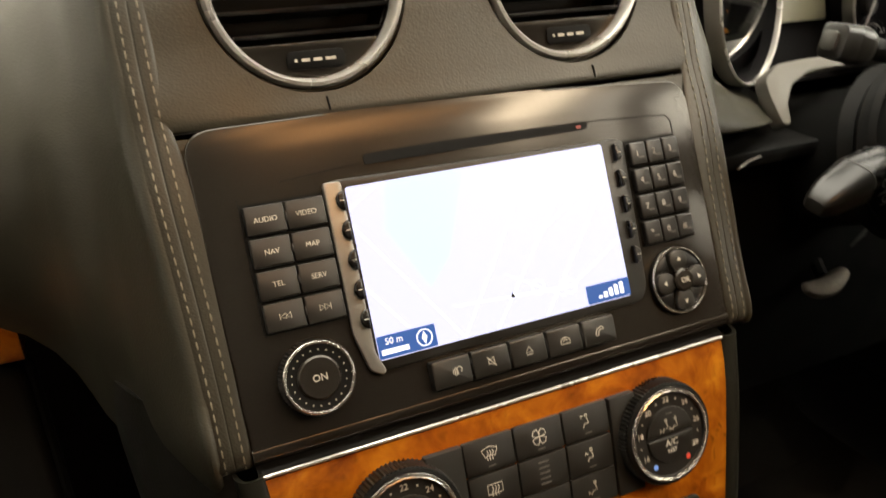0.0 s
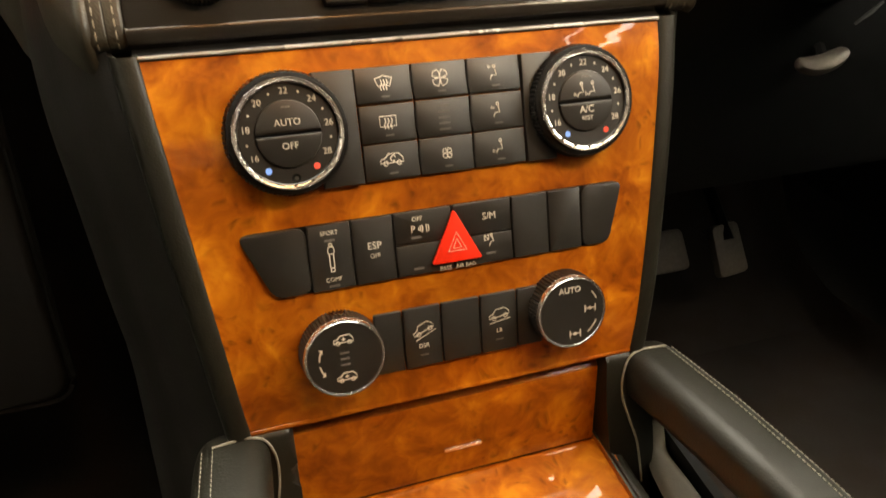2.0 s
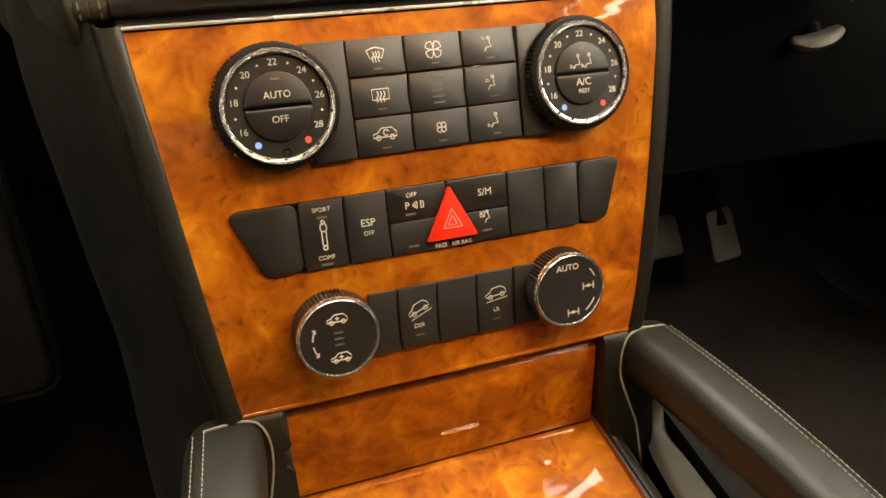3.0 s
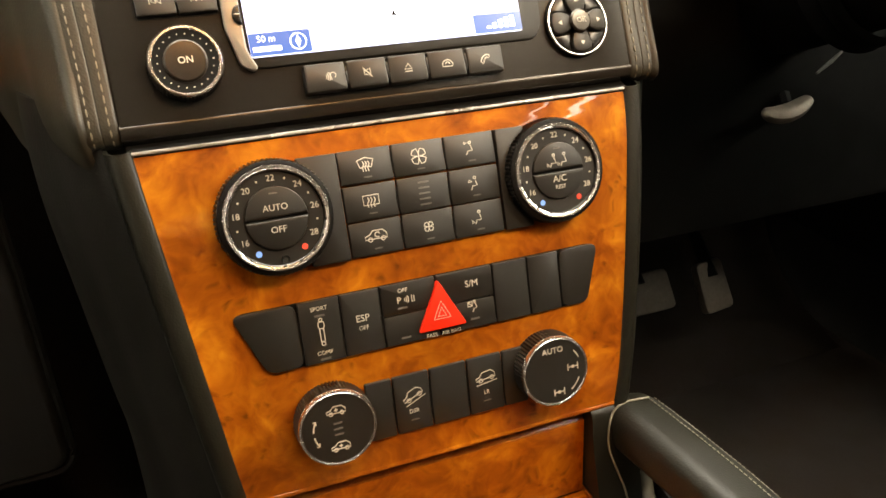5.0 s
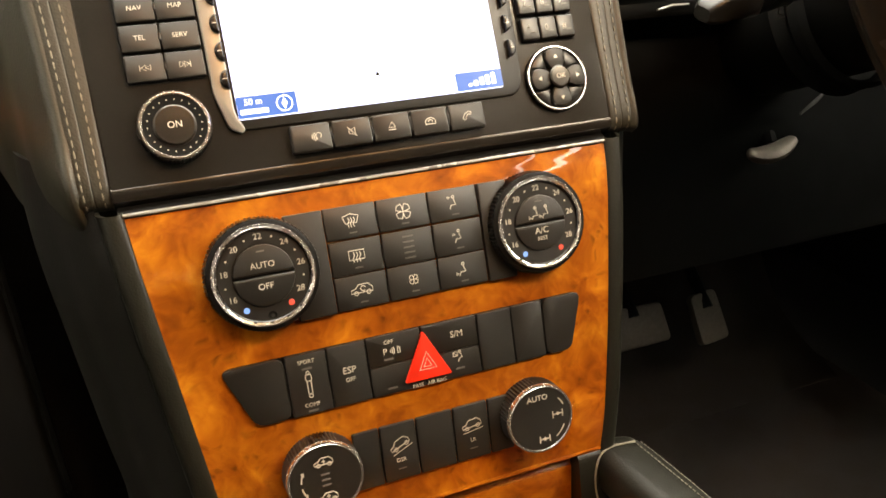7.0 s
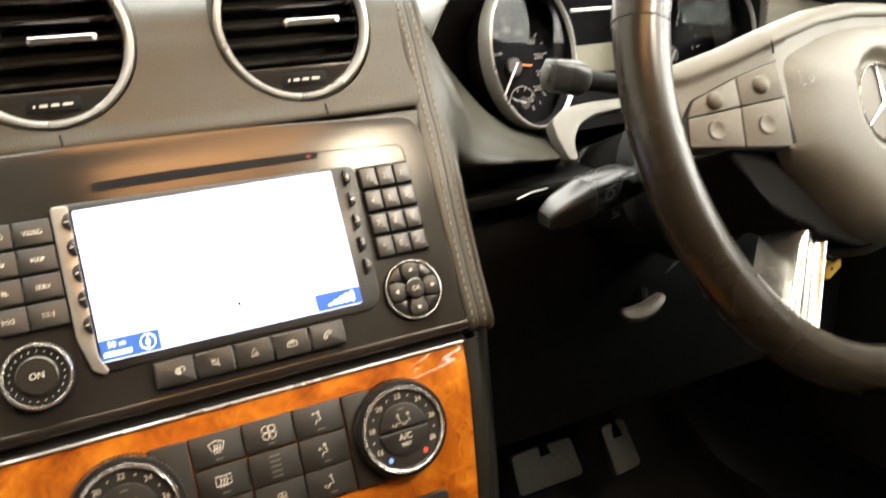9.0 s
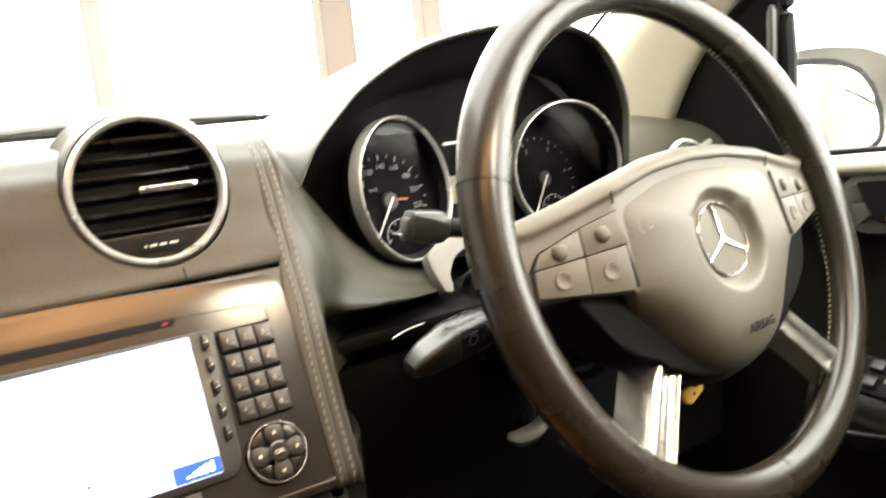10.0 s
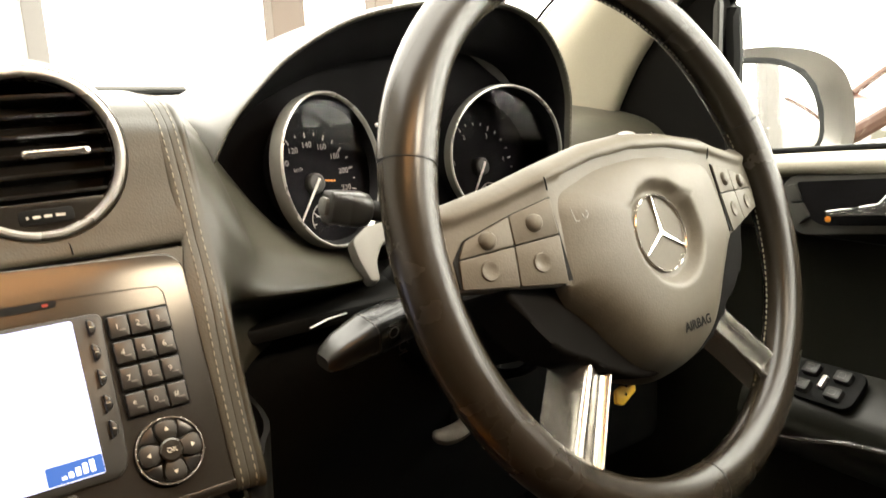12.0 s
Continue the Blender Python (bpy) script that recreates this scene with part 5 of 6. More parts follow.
def stalk_pose(tip, base, up):
    d = (Vector(base) - Vector(tip)).normalized()
    z = (Vector(up) - d * d.dot(Vector(up))).normalized()
    return axes(tip, d, z.cross(d), z)


sel = thing("gear_selector_stalk", (0.352, 0.012, 0.690), "black gear selector stalk on steering column", "stalk")
m = stalk_pose((0.2170, 0.018, 0.7175), (0.345, 0.012, 0.690), (0, 0, 1))
part("grip", loft(m, [(0.0, 0, 0, 0.014, 0.015, 0.004), (0.0012, 0, 0, 0.0175, 0.0195, 0.004), (0.0120, 0, 0, 0.0195, 0.0215, 0.005), (0.0130, 0, 0, 0.0188, 0.0208, 0.005), (0.0140, 0, 0, 0.0195, 0.0215, 0.006), (0.021, 0, 0, 0.0205, 0.0225, 0.008), (0.0265, 0, 0, 0.0185, 0.0205, 0.008), (0.0300, 0, 0, 0.013, 0.014, 0.006)]), STALK, sel)
part("neck", loft(m, [(0.0285, 0, 0, 0.012, 0.013, 0.006), (0.08, 0, 0, 0.012, 0.013, 0.006), (0.128, 0, 0, 0.016, 0.017, 0.006)]), DARK, sel)
part("end_button", loft(m, [(-0.0030, 0, 0, 0.008, 0.009, 0.003), (-0.0022, 0, 0, 0.010, 0.011, 0.003), (0.002, 0, 0, 0.010, 0.011, 0.003)]), GREY, sel, "grey end button")
combi = thing("indicator_stalk", (0.350, 0.010, 0.658), "broad black indicator stalk with pale wiper symbols", "stalk")
m = stalk_pose((0.1930, -0.010, 0.6345), (0.350, 0.010, 0.652), (0, -0.25, 1))
part("grip", loft(m, [(0.0, 0, -0.004, 0.012, 0.008, 0.003), (0.0025, 0, -0.0035, 0.016, 0.012, 0.004), (0.012, 0, -0.0015, 0.022, 0.0180, 0.006), (0.0335, 0, 0.0015, 0.027, 0.0235, 0.008)]), STALK, combi)
part("collar", loft(m, [(0.0335, 0, 0.0015, 0.0262, 0.0227, 0.008), (0.0355, 0, 0.0015, 0.027, 0.0235, 0.008), (0.060, 0, 0.002, 0.028, 0.0245, 0.010), (0.072, 0, 0.001, 0.025, 0.022, 0.010), (0.080, 0, -0.001, 0.020, 0.019, 0.009)]), GLOSS, combi, "black ring with pale symbols")
part("neck", loft(m, [(0.078, 0, -0.002, 0.019, 0.019, 0.008), (0.12, 0, -0.002, 0.019, 0.019, 0.008), (0.16, 0, 0, 0.024, 0.024, 0.008)]), DARK, combi)
part("seam", loft(m, [(0.0322, 0, 0.0013, 0.0274, 0.0240, 0.008), (0.0330, 0, 0.0013, 0.0274, 0.0240, 0.008)]), GREY, combi, "thin pale joint line")
face_m = m @ axes((0, 0.0141, 0), (-1, 0, 0), (0, 0, 1), (0, 1, 0))
if face_m.col[2].xyz.y > 0:
    face_m = m @ axes((0, -0.0141, 0), (1, 0, 0), (0, 0, 1), (0, -1, 0))
fx = 1 if face_m.col[0].xyz.x > 0 else -1
part("symbol", ribbon([arc(0, 0, 0.0036, 0, 360, 12), [(-0.0036, 0.0055), (0.0036, 0.0055)]], 0.0009), FAINT, combi, m=face_m @ Matrix.Translation((fx * 0.043, 0.006, 0)))
part("symbol", ribbon([arc(0, 0, 0.0036, 0, 300, 12), [(-0.0036, -0.0055), (0.0036, -0.0055)]], 0.0009), FAINT, combi, m=face_m @ Matrix.Translation((fx * 0.051, -0.007, 0)))
release = thing("bonnet_release_lever", (0.38, 0.11, 0.48), "dull silver lever under the dashboard", "lever")
part("grip", tube(path_points([(0.340, 0.100, 0.497), (0.350, 0.096, 0.494), (0.366, 0.095, 0.496), (0.386, 0.099, 0.503)], 6), [0.0030 + 0.0075 * math.sin(math.pi * min(1, k / 18)) ** 0.6 for k in range(19)], 12, flat=0.7), PEDAL, release)
part("arm", tube([(0.392, 0.102, 0.522), (0.408, 0.104, 0.530), (0.422, 0.108, 0.536)], [0.0010, 0.0018, 0.0010], 8), GREY, release)
part("bracket", tube([(0.37, 0.106, 0.495), (0.395, 0.14, 0.50)], 0.006, 8), DARK, release)
key = thing("car_key", (0.415, -0.03, 0.555), "yellow tag on a key in the ignition", "key tag")
part("tag", slab(rounded([(-0.018, -0.004), (-0.010, -0.008), (0.014, -0.001), (0.016, 0.006), (0.004, 0.004), (-0.002, 0.008), (-0.014, 0.006)], 0.002, 3), 0, 0.003, 0.0008), YELLOW, key, m=axes((0.3960, -0.0600, 0.5690), 0.72 * WU, 0.8 * WV, WN))
part("hole", lathe([(0.0016, 0), (0, 0.0002)], 12), DARK, key, m=axes((0.3945, -0.0600, 0.5690), WU, WV, WN) @ Matrix.Translation((0, 0, 0.0031)))
part("bow", tube([(0.402, -0.058, 0.5715), (0.407, -0.03, 0.580), (0.418, 0.006, 0.590)], 0.003, 10), DARK, key)

# ---- steering wheel ----
wheel = thing("steering_wheel", WO, "black leather steering wheel with grey pad and silver spokes", "steering wheel")
RW = 0.1800
ring_pts, ring_r = [], []
for k in range(120):
    a = 2 * math.pi * k / 120
    ring_pts.append(on_wheel(RW * math.cos(a), RW * math.sin(a), 0).translation)
    bulge = sum(math.exp(-((math.degrees(a) - c + 180) % 360 - 180) ** 2 / 160) for c in (28, 152))
    ring_r.append(0.0158 + 0.0016 * bulge)
rim = part("rim", tube(ring_pts, ring_r, 20, True, 0.9, WN), RIM, wheel, "smooth black leather rim")
for a, sr in ((17.5, 0.0170), (161.2, 0.0170), (270, 0.0160)):
    c, s = math.cos(radians(a)), math.sin(radians(a))
    mm = axes(on_wheel(RW * c, RW * s).translation, (on_wheel(c, s).translation - WO), 0.9 * WN, (on_wheel(-s, c).translation - WO))
    part("seam", lathe([(0.0150, -0.0006), (sr, -0.0004), (sr, 0.0004), (0.0150, 0.0006)], 28), DARK, rim, m=mm)
for a0, a1 in ((-58, 18), (162, 238), (22, 158)):
    line = [on_wheel((RW - 0.0158) * math.cos(radians(a)), (RW - 0.0158) * math.sin(radians(a)), -0.004).translation for a in np.linspace(a0, a1, 60)]
    part("seam", stitches(line, 0.0030, 0.0016, 0.0005), THREAD, rim, "pale thread seam")


def swell(outline, z0, z1, rings=6, power=2.2):
    """A pad that swells from its outline to the middle."""
    bm = bmesh.new()
    cx = sum(p[0] for p in outline) / len(outline)
    cy = sum(p[1] for p in outline) / len(outline)
    loops = []
    for k in range(rings + 1):
        f = 1 - k / rings
        h = z0 + (z1 - z0) * (1 - f**power)
        loops.append([bm.verts.new((cx + (x - cx) * f, cy + (y - cy) * f, h)) for x, y in outline] if k < rings else [bm.verts.new((cx, cy, z1))])
    base = [bm.verts.new((x, y, z0 - 0.02)) for x, y in outline]
    for a, b in zip([base] + loops, loops):
        n = len(a)
        for j in range(n):
            q = [a[j], a[(j + 1) % n], b[(j + 1) % len(b)], b[j % len(b)]]
            bm.faces.new(list(dict.fromkeys(q)))
    return bm


def bend(bm, shrink):
    """The spokes fall back from the pad towards the rim."""
    for v in bm.verts:
        a = abs(v.co.x) - 0.087
        if a > 0:
            v.co.z -= 0.22 * a * shrink
            v.co.x = math.copysign(0.087 + a * shrink, v.co.x)
    return bm


BAND_X = (-0.166, -0.152, -0.119, -0.086, -0.04, 0.0, 0.04, 0.086, 0.119, 0.152, 0.166)
BAND_TOP = (0.0370, 0.0345, 0.0395, 0.0465, 0.0550, 0.0575, 0.0550, 0.0465, 0.0395, 0.0345, 0.0370)
BAND_LOW = (-0.014, -0.0155, -0.0218, -0.0278, -0.030, -0.030, -0.030, -0.0278, -0.0218, -0.0155, -0.014)
band_rows = []
for x in np.linspace(-0.166, 0.166, 57):
    top, low = float(np.interp(x, BAND_X, BAND_TOP)), float(np.interp(x, BAND_X, BAND_LOW))
    z = 0.0148 - 0.22 * max(0.0, abs(x) - 0.087)
    band_rows.append([Vector((x, y, w)) for y, w in ((low, z - 0.016), (low, z - 0.003), (low + 0.003, z - 0.0004), ((low + top) / 2, z), (top - 0.0155, z - 0.0006), (top - 0.0125, z + 0.0006), (top - 0.0090, z + 0.0022), (top - 0.0035, z - 0.0016), (top, z - 0.008), (top - 0.001, z - 0.020))])
part("upper_band", sheet(band_rows, 2, 0.002), PADGREY, wheel, "grey vinyl spoke cover", on_wheel(), angle=60)
airbag_half = [(0.04, 0.0385), (0.0868, 0.0265), (0.0925, -0.020), (0.0905, -0.031), (0.0850, -0.044), (0.0665, -0.070), (0.0540, -0.0845), (0.0400, -0.0970), (0.018, -0.1060)]
airbag = [(-0.0868, 0.0265), (-0.04, 0.0385), (0, 0.0415)] + airbag_half + [(0, -0.1075)] + [(-x, y) for x, y in airbag_half[:1:-1]]
EMBLEM = Vector((0.001, -0.0130))


def pad_height(x, y, f):
    """Swell of the airbag pad, with the round emblem dish sunk into it."""
    low = max(0.0, min(1.0, (-0.029 - y) / 0.028))
    h = 0.0270 - 0.0150 * (1 - low) * f**3.4 - low * (0.0050 * f * f + 0.036 * f**8)
    r = (Vector((x, y)) - EMBLEM).length
    t = max(0.0, min(1.0, (0.0375 - r) / 0.0105))
    return h - 0.0085 * t * t * (3 - 2 * t)


def airbag_pad():
    outline = rounded(airbag, 0.012, 5)
    bm = bmesh.new()
    rings = 44
    n = len(outline)
    loops = [[bm.verts.new((x, y, -0.024)) for x, y in outline]]
    for k in range(rings):
        f = 1 - k / rings
        loops.append([])
        for x, y in outline:
            px, py = EMBLEM.x + (x - EMBLEM.x) * f, EMBLEM.y + (y - EMBLEM.y) * f
            loops[-1].append(bm.verts.new((px, py, pad_height(px, py, f))))
    for a, b in zip(loops, loops[1:]):
        for j in range(n):
            bm.faces.new((a[j], a[(j + 1) % n], b[(j + 1) % n], b[j]))
    bm.faces.new(loops[-1])
    return bm


pad = part("airbag_pad", airbag_pad(), PADGREY, wheel, "grey vinyl airbag pad", on_wheel(), angle=60)
part("pad_gap", tube([on_wheel(x, y, 0.0128).translation for x, y in rounded(airbag[:6], 0.010, 5)[:31] if y > -0.036], 0.0010, 8), DARK, pad)
part("pad_gap", tube([on_wheel(x, y, 0.0128).translation for x, y in ((-0.0870, 0.024), (-0.0928, -0.027))], 0.0010, 8), DARK, pad)
em = on_wheel(EMBLEM.x, EMBLEM.y, 0.0183)
part("emblem_ring", lathe([(0.0260, -0.0010), (0.0259, 0.0014), (0.0253, 0.0019), (0.0247, 0.0013), (0.0246, -0.0010)], 56), CHROME, pad, "chrome emblem ring", em)
for a in (90, 210, 330):
    part("emblem_ray", slab([(-0.0015, 0.0), (0, -0.0011), (0.0015, 0.0), (0.0003, 0.0245), (-0.0003, 0.0245)], -0.0005, 0.0016, 0.0004), CHROME, pad, "chrome emblem ray", em @ Matrix.Rotation(radians(a - 90), 4, "Z"), smooth=False)
part("word", lettering("AIRBAG", 0.0062, 0.03), DARK, pad, "embossed word", on_wheel(0.0025, -0.0750, 0.0254) @ Matrix.Rotation(radians(7), 4, "X"))
part("horn_mark", ribbon([[(-0.010, 0.007), (-0.008, -0.003), (-0.004, -0.003)], arc(0.004, 0.001, 0.003, -200, 60, 8)], 0.0007), FAINT, pad, m=on_wheel(-0.0725, 0.009, 0.0222) @ Matrix.Diagonal((0.8, 0.8, 1, 1)))
for s in (-1, 1):
    quad = [((-0.1490, 0.0112), (-0.1183, 0.0192), (-0.1196, 0.0026), (-0.1548, 0.0026)), ((-0.1176, 0.0194), (-0.0880, 0.0242), (-0.0886, 0.0026), (-0.1189, 0.0026)), ((-0.1549, 0.0018), (-0.1197, 0.0018), (-0.1230, -0.0206), (-0.1575, -0.0138)), ((-0.1190, 0.0018), (-0.0887, 0.0018), (-0.0916, -0.0266), (-0.1223, -0.0207))]
    rows = [[(x, y0 + (y1 - y0) * k / 4, 0.0153) for k in range(5)] for x, y0, y1 in [(s * -x, float(np.interp(x, (-0.158, -0.123, -0.0875), (-0.0130, -0.0200, -0.0255))), float(np.interp(x, (-0.158, -0.150, -0.118, -0.0875), (0.002, 0.0116, 0.0198, 0.0248)))) for x in np.linspace(-0.158, -0.0875, 9)]]
    part("key_field", bend(sheet(rows, 2, 0.001), 1.0), DARK, wheel, m=on_wheel())
    for q in quad:
        cx, cy = sum(p[0] for p in q) / 4, sum(p[1] for p in q) / 4
        kk = part("wheel_key", bend(slab(rounded([(s * -x, y) for x, y in q], 0.0016, 4), 0.010, 0.0164, 0.0006, 2), 1.0), PADGREY, wheel, m=on_wheel())
        knob_r = [(0.0054, 0.0), (0.0051, 0.0012), (0.0040, 0.0025), (0.0020, 0.0031), (0, 0.0032)] if cy > 0.002 else [(0.0058, 0.0), (0.0054, 0.0010), (0.0044, 0.0010), (0.0030, 0.0004), (0, 0.0002)]
        part("knob", bend(moved(lathe(knob_r, 20), Matrix.Translation((-s * cx, cy, 0.0164))), 1.0), PADGREY, kk, m=on_wheel())
    # lower spokes: one polished bar with a hollow face, a broad outer ridge and a thin inner one
    d0, d1 = Vector((s * 0.0540, -0.066)), Vector((s * 0.1140, -0.1415))
    side = Vector((-(d1 - d0).y, (d1 - d0).x)).normalized() * s
    cross = ((0.0125, -0.034), (0.0130, -0.010), (0.0122, -0.003), (0.0095, 0.0002), (0.0050, -0.0006), (0.0005, -0.0030), (-0.0045, -0.0034), (-0.0070, -0.0018), (-0.0088, 0.0), (-0.0102, -0.0008), (-0.0110, -0.004), (-0.0112, -0.022))
    bars = []
    for f in (0.0, 0.25, 0.5, 0.75, 1.0):
        at = d0.lerp(d1, f)
        grow = 1.0 + 0.10 * f * f
        bars.append([Vector((*(at + side * off * grow), w - 0.004 + 0.010 * f)) for off, w in cross])
    part("spoke_bar", sheet(bars, 3, 0.0015), SPOKE, wheel, "polished silver spoke bar", on_wheel(), angle=70)
    joint = [(s * x, y, w) for x, y, w in ((0.0868, 0.0290, 0.0146), (0.0876, 0.0330, 0.0158), (0.0884, 0.0365, 0.0162), (0.0890, 0.0405, 0.0128), (0.0894, 0.0440, 0.0068))]
    part("band_joint", tube(path_points([on_wheel(*p).translation for p in joint], 4), 0.0005, 8), DARK, wheel)
part("hub_shell", lathe([(0.056, -0.004), (0.055, -0.020), (0.045, -0.045), (0, -0.045)], 40), SHELL, wheel, "black rear shell", on_wheel(0, -0.02))
part("lower_shell", slab(rounded([(-0.134, -0.016), (0.134, -0.016), (0.112, -0.050), (0.098, -0.066), (0.080, -0.074), (0.060, -0.088), (0.03, -0.100), (-0.03, -0.100), (-0.060, -0.088), (-0.080, -0.074), (-0.098, -0.066), (-0.112, -0.050)], 0.012, 5), -0.036, 0.002, 0.010, 5), SHELL, wheel, "black lower shell", on_wheel())

# ---- light switch ----
lamp_switch = thing("light_switch", (0.636, 0.14, 0.70), "round chrome-ringed headlight switch on dashboard", "light switch")
lm = axes((0.640, 0.149, 0.700), (1, 0, 0), (0, 0.45, 0.893), (0, -0.893, 0.45))
part("ring", turned_ring(0.021, 0.027, 0.0, 0.006), SILVER, lamp_switch, "satin ring", lm)
part("knob", lathe([(0.020, 0), (0.019, 0.010), (0.016, 0.014), (0, 0.015)], 32), DARK, lamp_switch, m=lm)
part("grip", block(0.036, 0.007, 0.012, 0.002), CHROME, lamp_switch, "chrome grip", lm @ pose(0.002, 0.004, 0.020, 0, 0, 30))

# ---- centre console body and grab handles ----
console = thing("console_body", (0, -0.15, 0.06), "dark leather centre console body beside walnut lid", "console")
LID_Y, LID_Z = (-0.36, -0.34, -0.24, -0.14, -0.0615), (0.295, 0.297, 0.305, 0.317, 0.3285)
for s in (-1, 1):
    wall, tray = [], []
    for y in (-0.060, -0.075, -0.10, -0.16, -0.24, -0.36):
        top = float(np.interp(y, LID_Y, LID_Z)) + 0.005
        wall.append([Vector((s * x, y, z)) for x, z in ((0.0889, 0.26), (0.0889, top - 0.003), (0.0902, top), (0.0945, top), (0.0975, top - 0.003), (0.0988, top - 0.02), (0.1130, top - 0.032))])
        xin = float(np.interp(y, (-0.36, -0.12, -0.095, -0.078), (0.105, 0.107, 0.1125, 0.1175)))
        if y < -0.07:
            tray.append([Vector((s * x, y - 0.003, z)) for x, z in ((xin, top - 0.012), (xin + 0.004, top - 0.006), (0.127, top - 0.007), (0.1335, top - 0.014))])
    tray.insert(0, [Vector((s * x, -0.0735, z)) for x, z in ((0.1205, 0.336), (0.1225, 0.3445), (0.1262, 0.3445), (0.1300, 0.336))])
    part("inner_wall", sheet(wall, 4, 0.002), SKIN, console)
    part("tray_insert", sheet(tray, 4, 0.002), PADGREY, console, "pale grey side insert")
    part("front_block", moved(slab(rounded([(-0.030, 0.3925), (-0.0655, 0.3915), (-0.0700, 0.365), (-0.0800, 0.335), (-0.0900, 0.285), (-0.030, 0.285)], 0.007, 4), -0.0148, 0.0148, 0.005, 4), axes((s * 0.1037, 0, 0), (0, 1, 0), (0, 0, 1), (1, 0, 0))), SKIN, console, "padded leather end block")
    part("side_panel", slab([(-0.36, 0.05), (0.20, 0.05), (0.20, 0.33), (-0.07, 0.33), (-0.36, 0.28)], 0, 0.006), DARK, console, m=axes((s * 0.134, 0, 0), (0, 1, 0), (0, 0, 1), (1, 0, 0)))
    handle = thing("grab_handle", (s * 0.135, -0.2, 0.33), "padded dark leather grab handle with cream double stitching", "grab handle", "console handles")
    line = path_points([(s * 0.1180, -0.0520, 0.3720), (s * 0.1200, -0.0635, 0.3735), (s * 0.1262, -0.112, 0.3730), (s * 0.1325, -0.15, 0.3690), (s * 0.1385, -0.185, 0.3635), (s * 0.1445, -0.25, 0.355), (s * 0.148, -0.36, 0.344)], 8)
    HW, HH, HR = 0.0190, 0.0165, 0.0115
    bm = bmesh.new()
    rings = []
    for k, p in enumerate(line):
        g = 0.86 + 0.14 * min(1.0, k / 10)
        rings.append([bm.verts.new(p + Vector((x * g, 0, z * g - 0.10 * s * x))) for x, z in rrect(2 * HW, 2 * HH, HR, 6)])
    for a, b in zip(rings, rings[1:]):
        for j in range(len(a)):
            bm.faces.new((a[j], a[(j + 1) % len(a)], b[(j + 1) % len(a)], b[j]))
    bm.faces.new(rings[0])
    bm.faces.new(rings[-1])
    part("grip", bm, SKIN, handle)
    for off in (0.0080, 0.0135):
        sag = HR - math.sqrt(HR**2 - max(0.0, off - (HW - HR)) ** 2)
        seam = [p + Vector((s * off, 0, HH - sag - 0.10 * off + 0.0003)) for p in line[8:]]
        part("seam", stitches(seam, 0.0023, 0.0008, 0.00034), PALETHREAD, handle, "cream thread seam")
    g = 0.86 + 0.14 * 0.8
    part("end_piping", tube(path_points([Vector((s * x, y, z)) for x, y, z in ((0.1285, -0.0645, 0.3896), (0.119, -0.0645, 0.3905), (0.112, -0.0647, 0.3910), (0.1035, -0.0662, 0.3885), (0.0992, -0.0684, 0.379), (0.0990, -0.0706, 0.365), (0.1020, -0.0758, 0.352), (0.1065, -0.0812, 0.336), (0.1095, -0.0870, 0.31))], 5), 0.0007, 6), PALETHREAD, handle, "pale piping at the end")

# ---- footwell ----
# near-black felt: the footwell's shade is put into its colour
SHADED_FELT = material("shaded_felt", (0.004, 0.0033, 0.0026), 0.95, grain=0.6, size=900, vary=0.3, spec=0.1)
solo("wall_front", block(1.62, 0.03, 0.69), SHADED_FELT, "front bulkhead behind the dashboard, blackened for shade", "bulkhead", pose(0, 0.655, 0.345), kind="structure", smooth=False)
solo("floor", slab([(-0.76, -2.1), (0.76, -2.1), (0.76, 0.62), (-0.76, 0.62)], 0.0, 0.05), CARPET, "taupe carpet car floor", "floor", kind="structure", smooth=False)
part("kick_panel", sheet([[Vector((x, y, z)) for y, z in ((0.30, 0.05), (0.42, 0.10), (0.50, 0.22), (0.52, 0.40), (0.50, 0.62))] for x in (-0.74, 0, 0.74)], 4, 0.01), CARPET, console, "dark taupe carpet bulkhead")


def pedal(name, pts, at, arm_to, label):
    p = thing(name, at, label, "pedal")
    m = axes(at, (1, 0, 0), (0, 0.5, 0.866), (0, -0.866, 0.5))
    part("pad", slab(rounded(pts, 0.008, 4), -0.012, 0, 0.003), PEDAL, p, m=m)
    part("arm", tube([Vector(at) + Vector((0, 0.008, 0.01)), Vector(at) + Vector((0, 0.06, 0.06)), Vector(arm_to)], [0.008, 0.008, 0.009], 10), DARK, p)


pedal("accelerator_pedal", [(-0.020, -0.034), (0.024, -0.030), (0.018, 0.036), (-0.022, 0.032)], (0.520, 0.325, 0.186), (0.50, 0.44, 0.40), "worn pale metal accelerator pedal above carpet")
pedal("brake_pedal", [(-0.050, -0.024), (0.046, -0.024), (0.042, 0.026), (-0.046, 0.026)], (0.392, 0.305, 0.212), (0.42, 0.42, 0.42), "worn pale metal brake pedal above carpet")

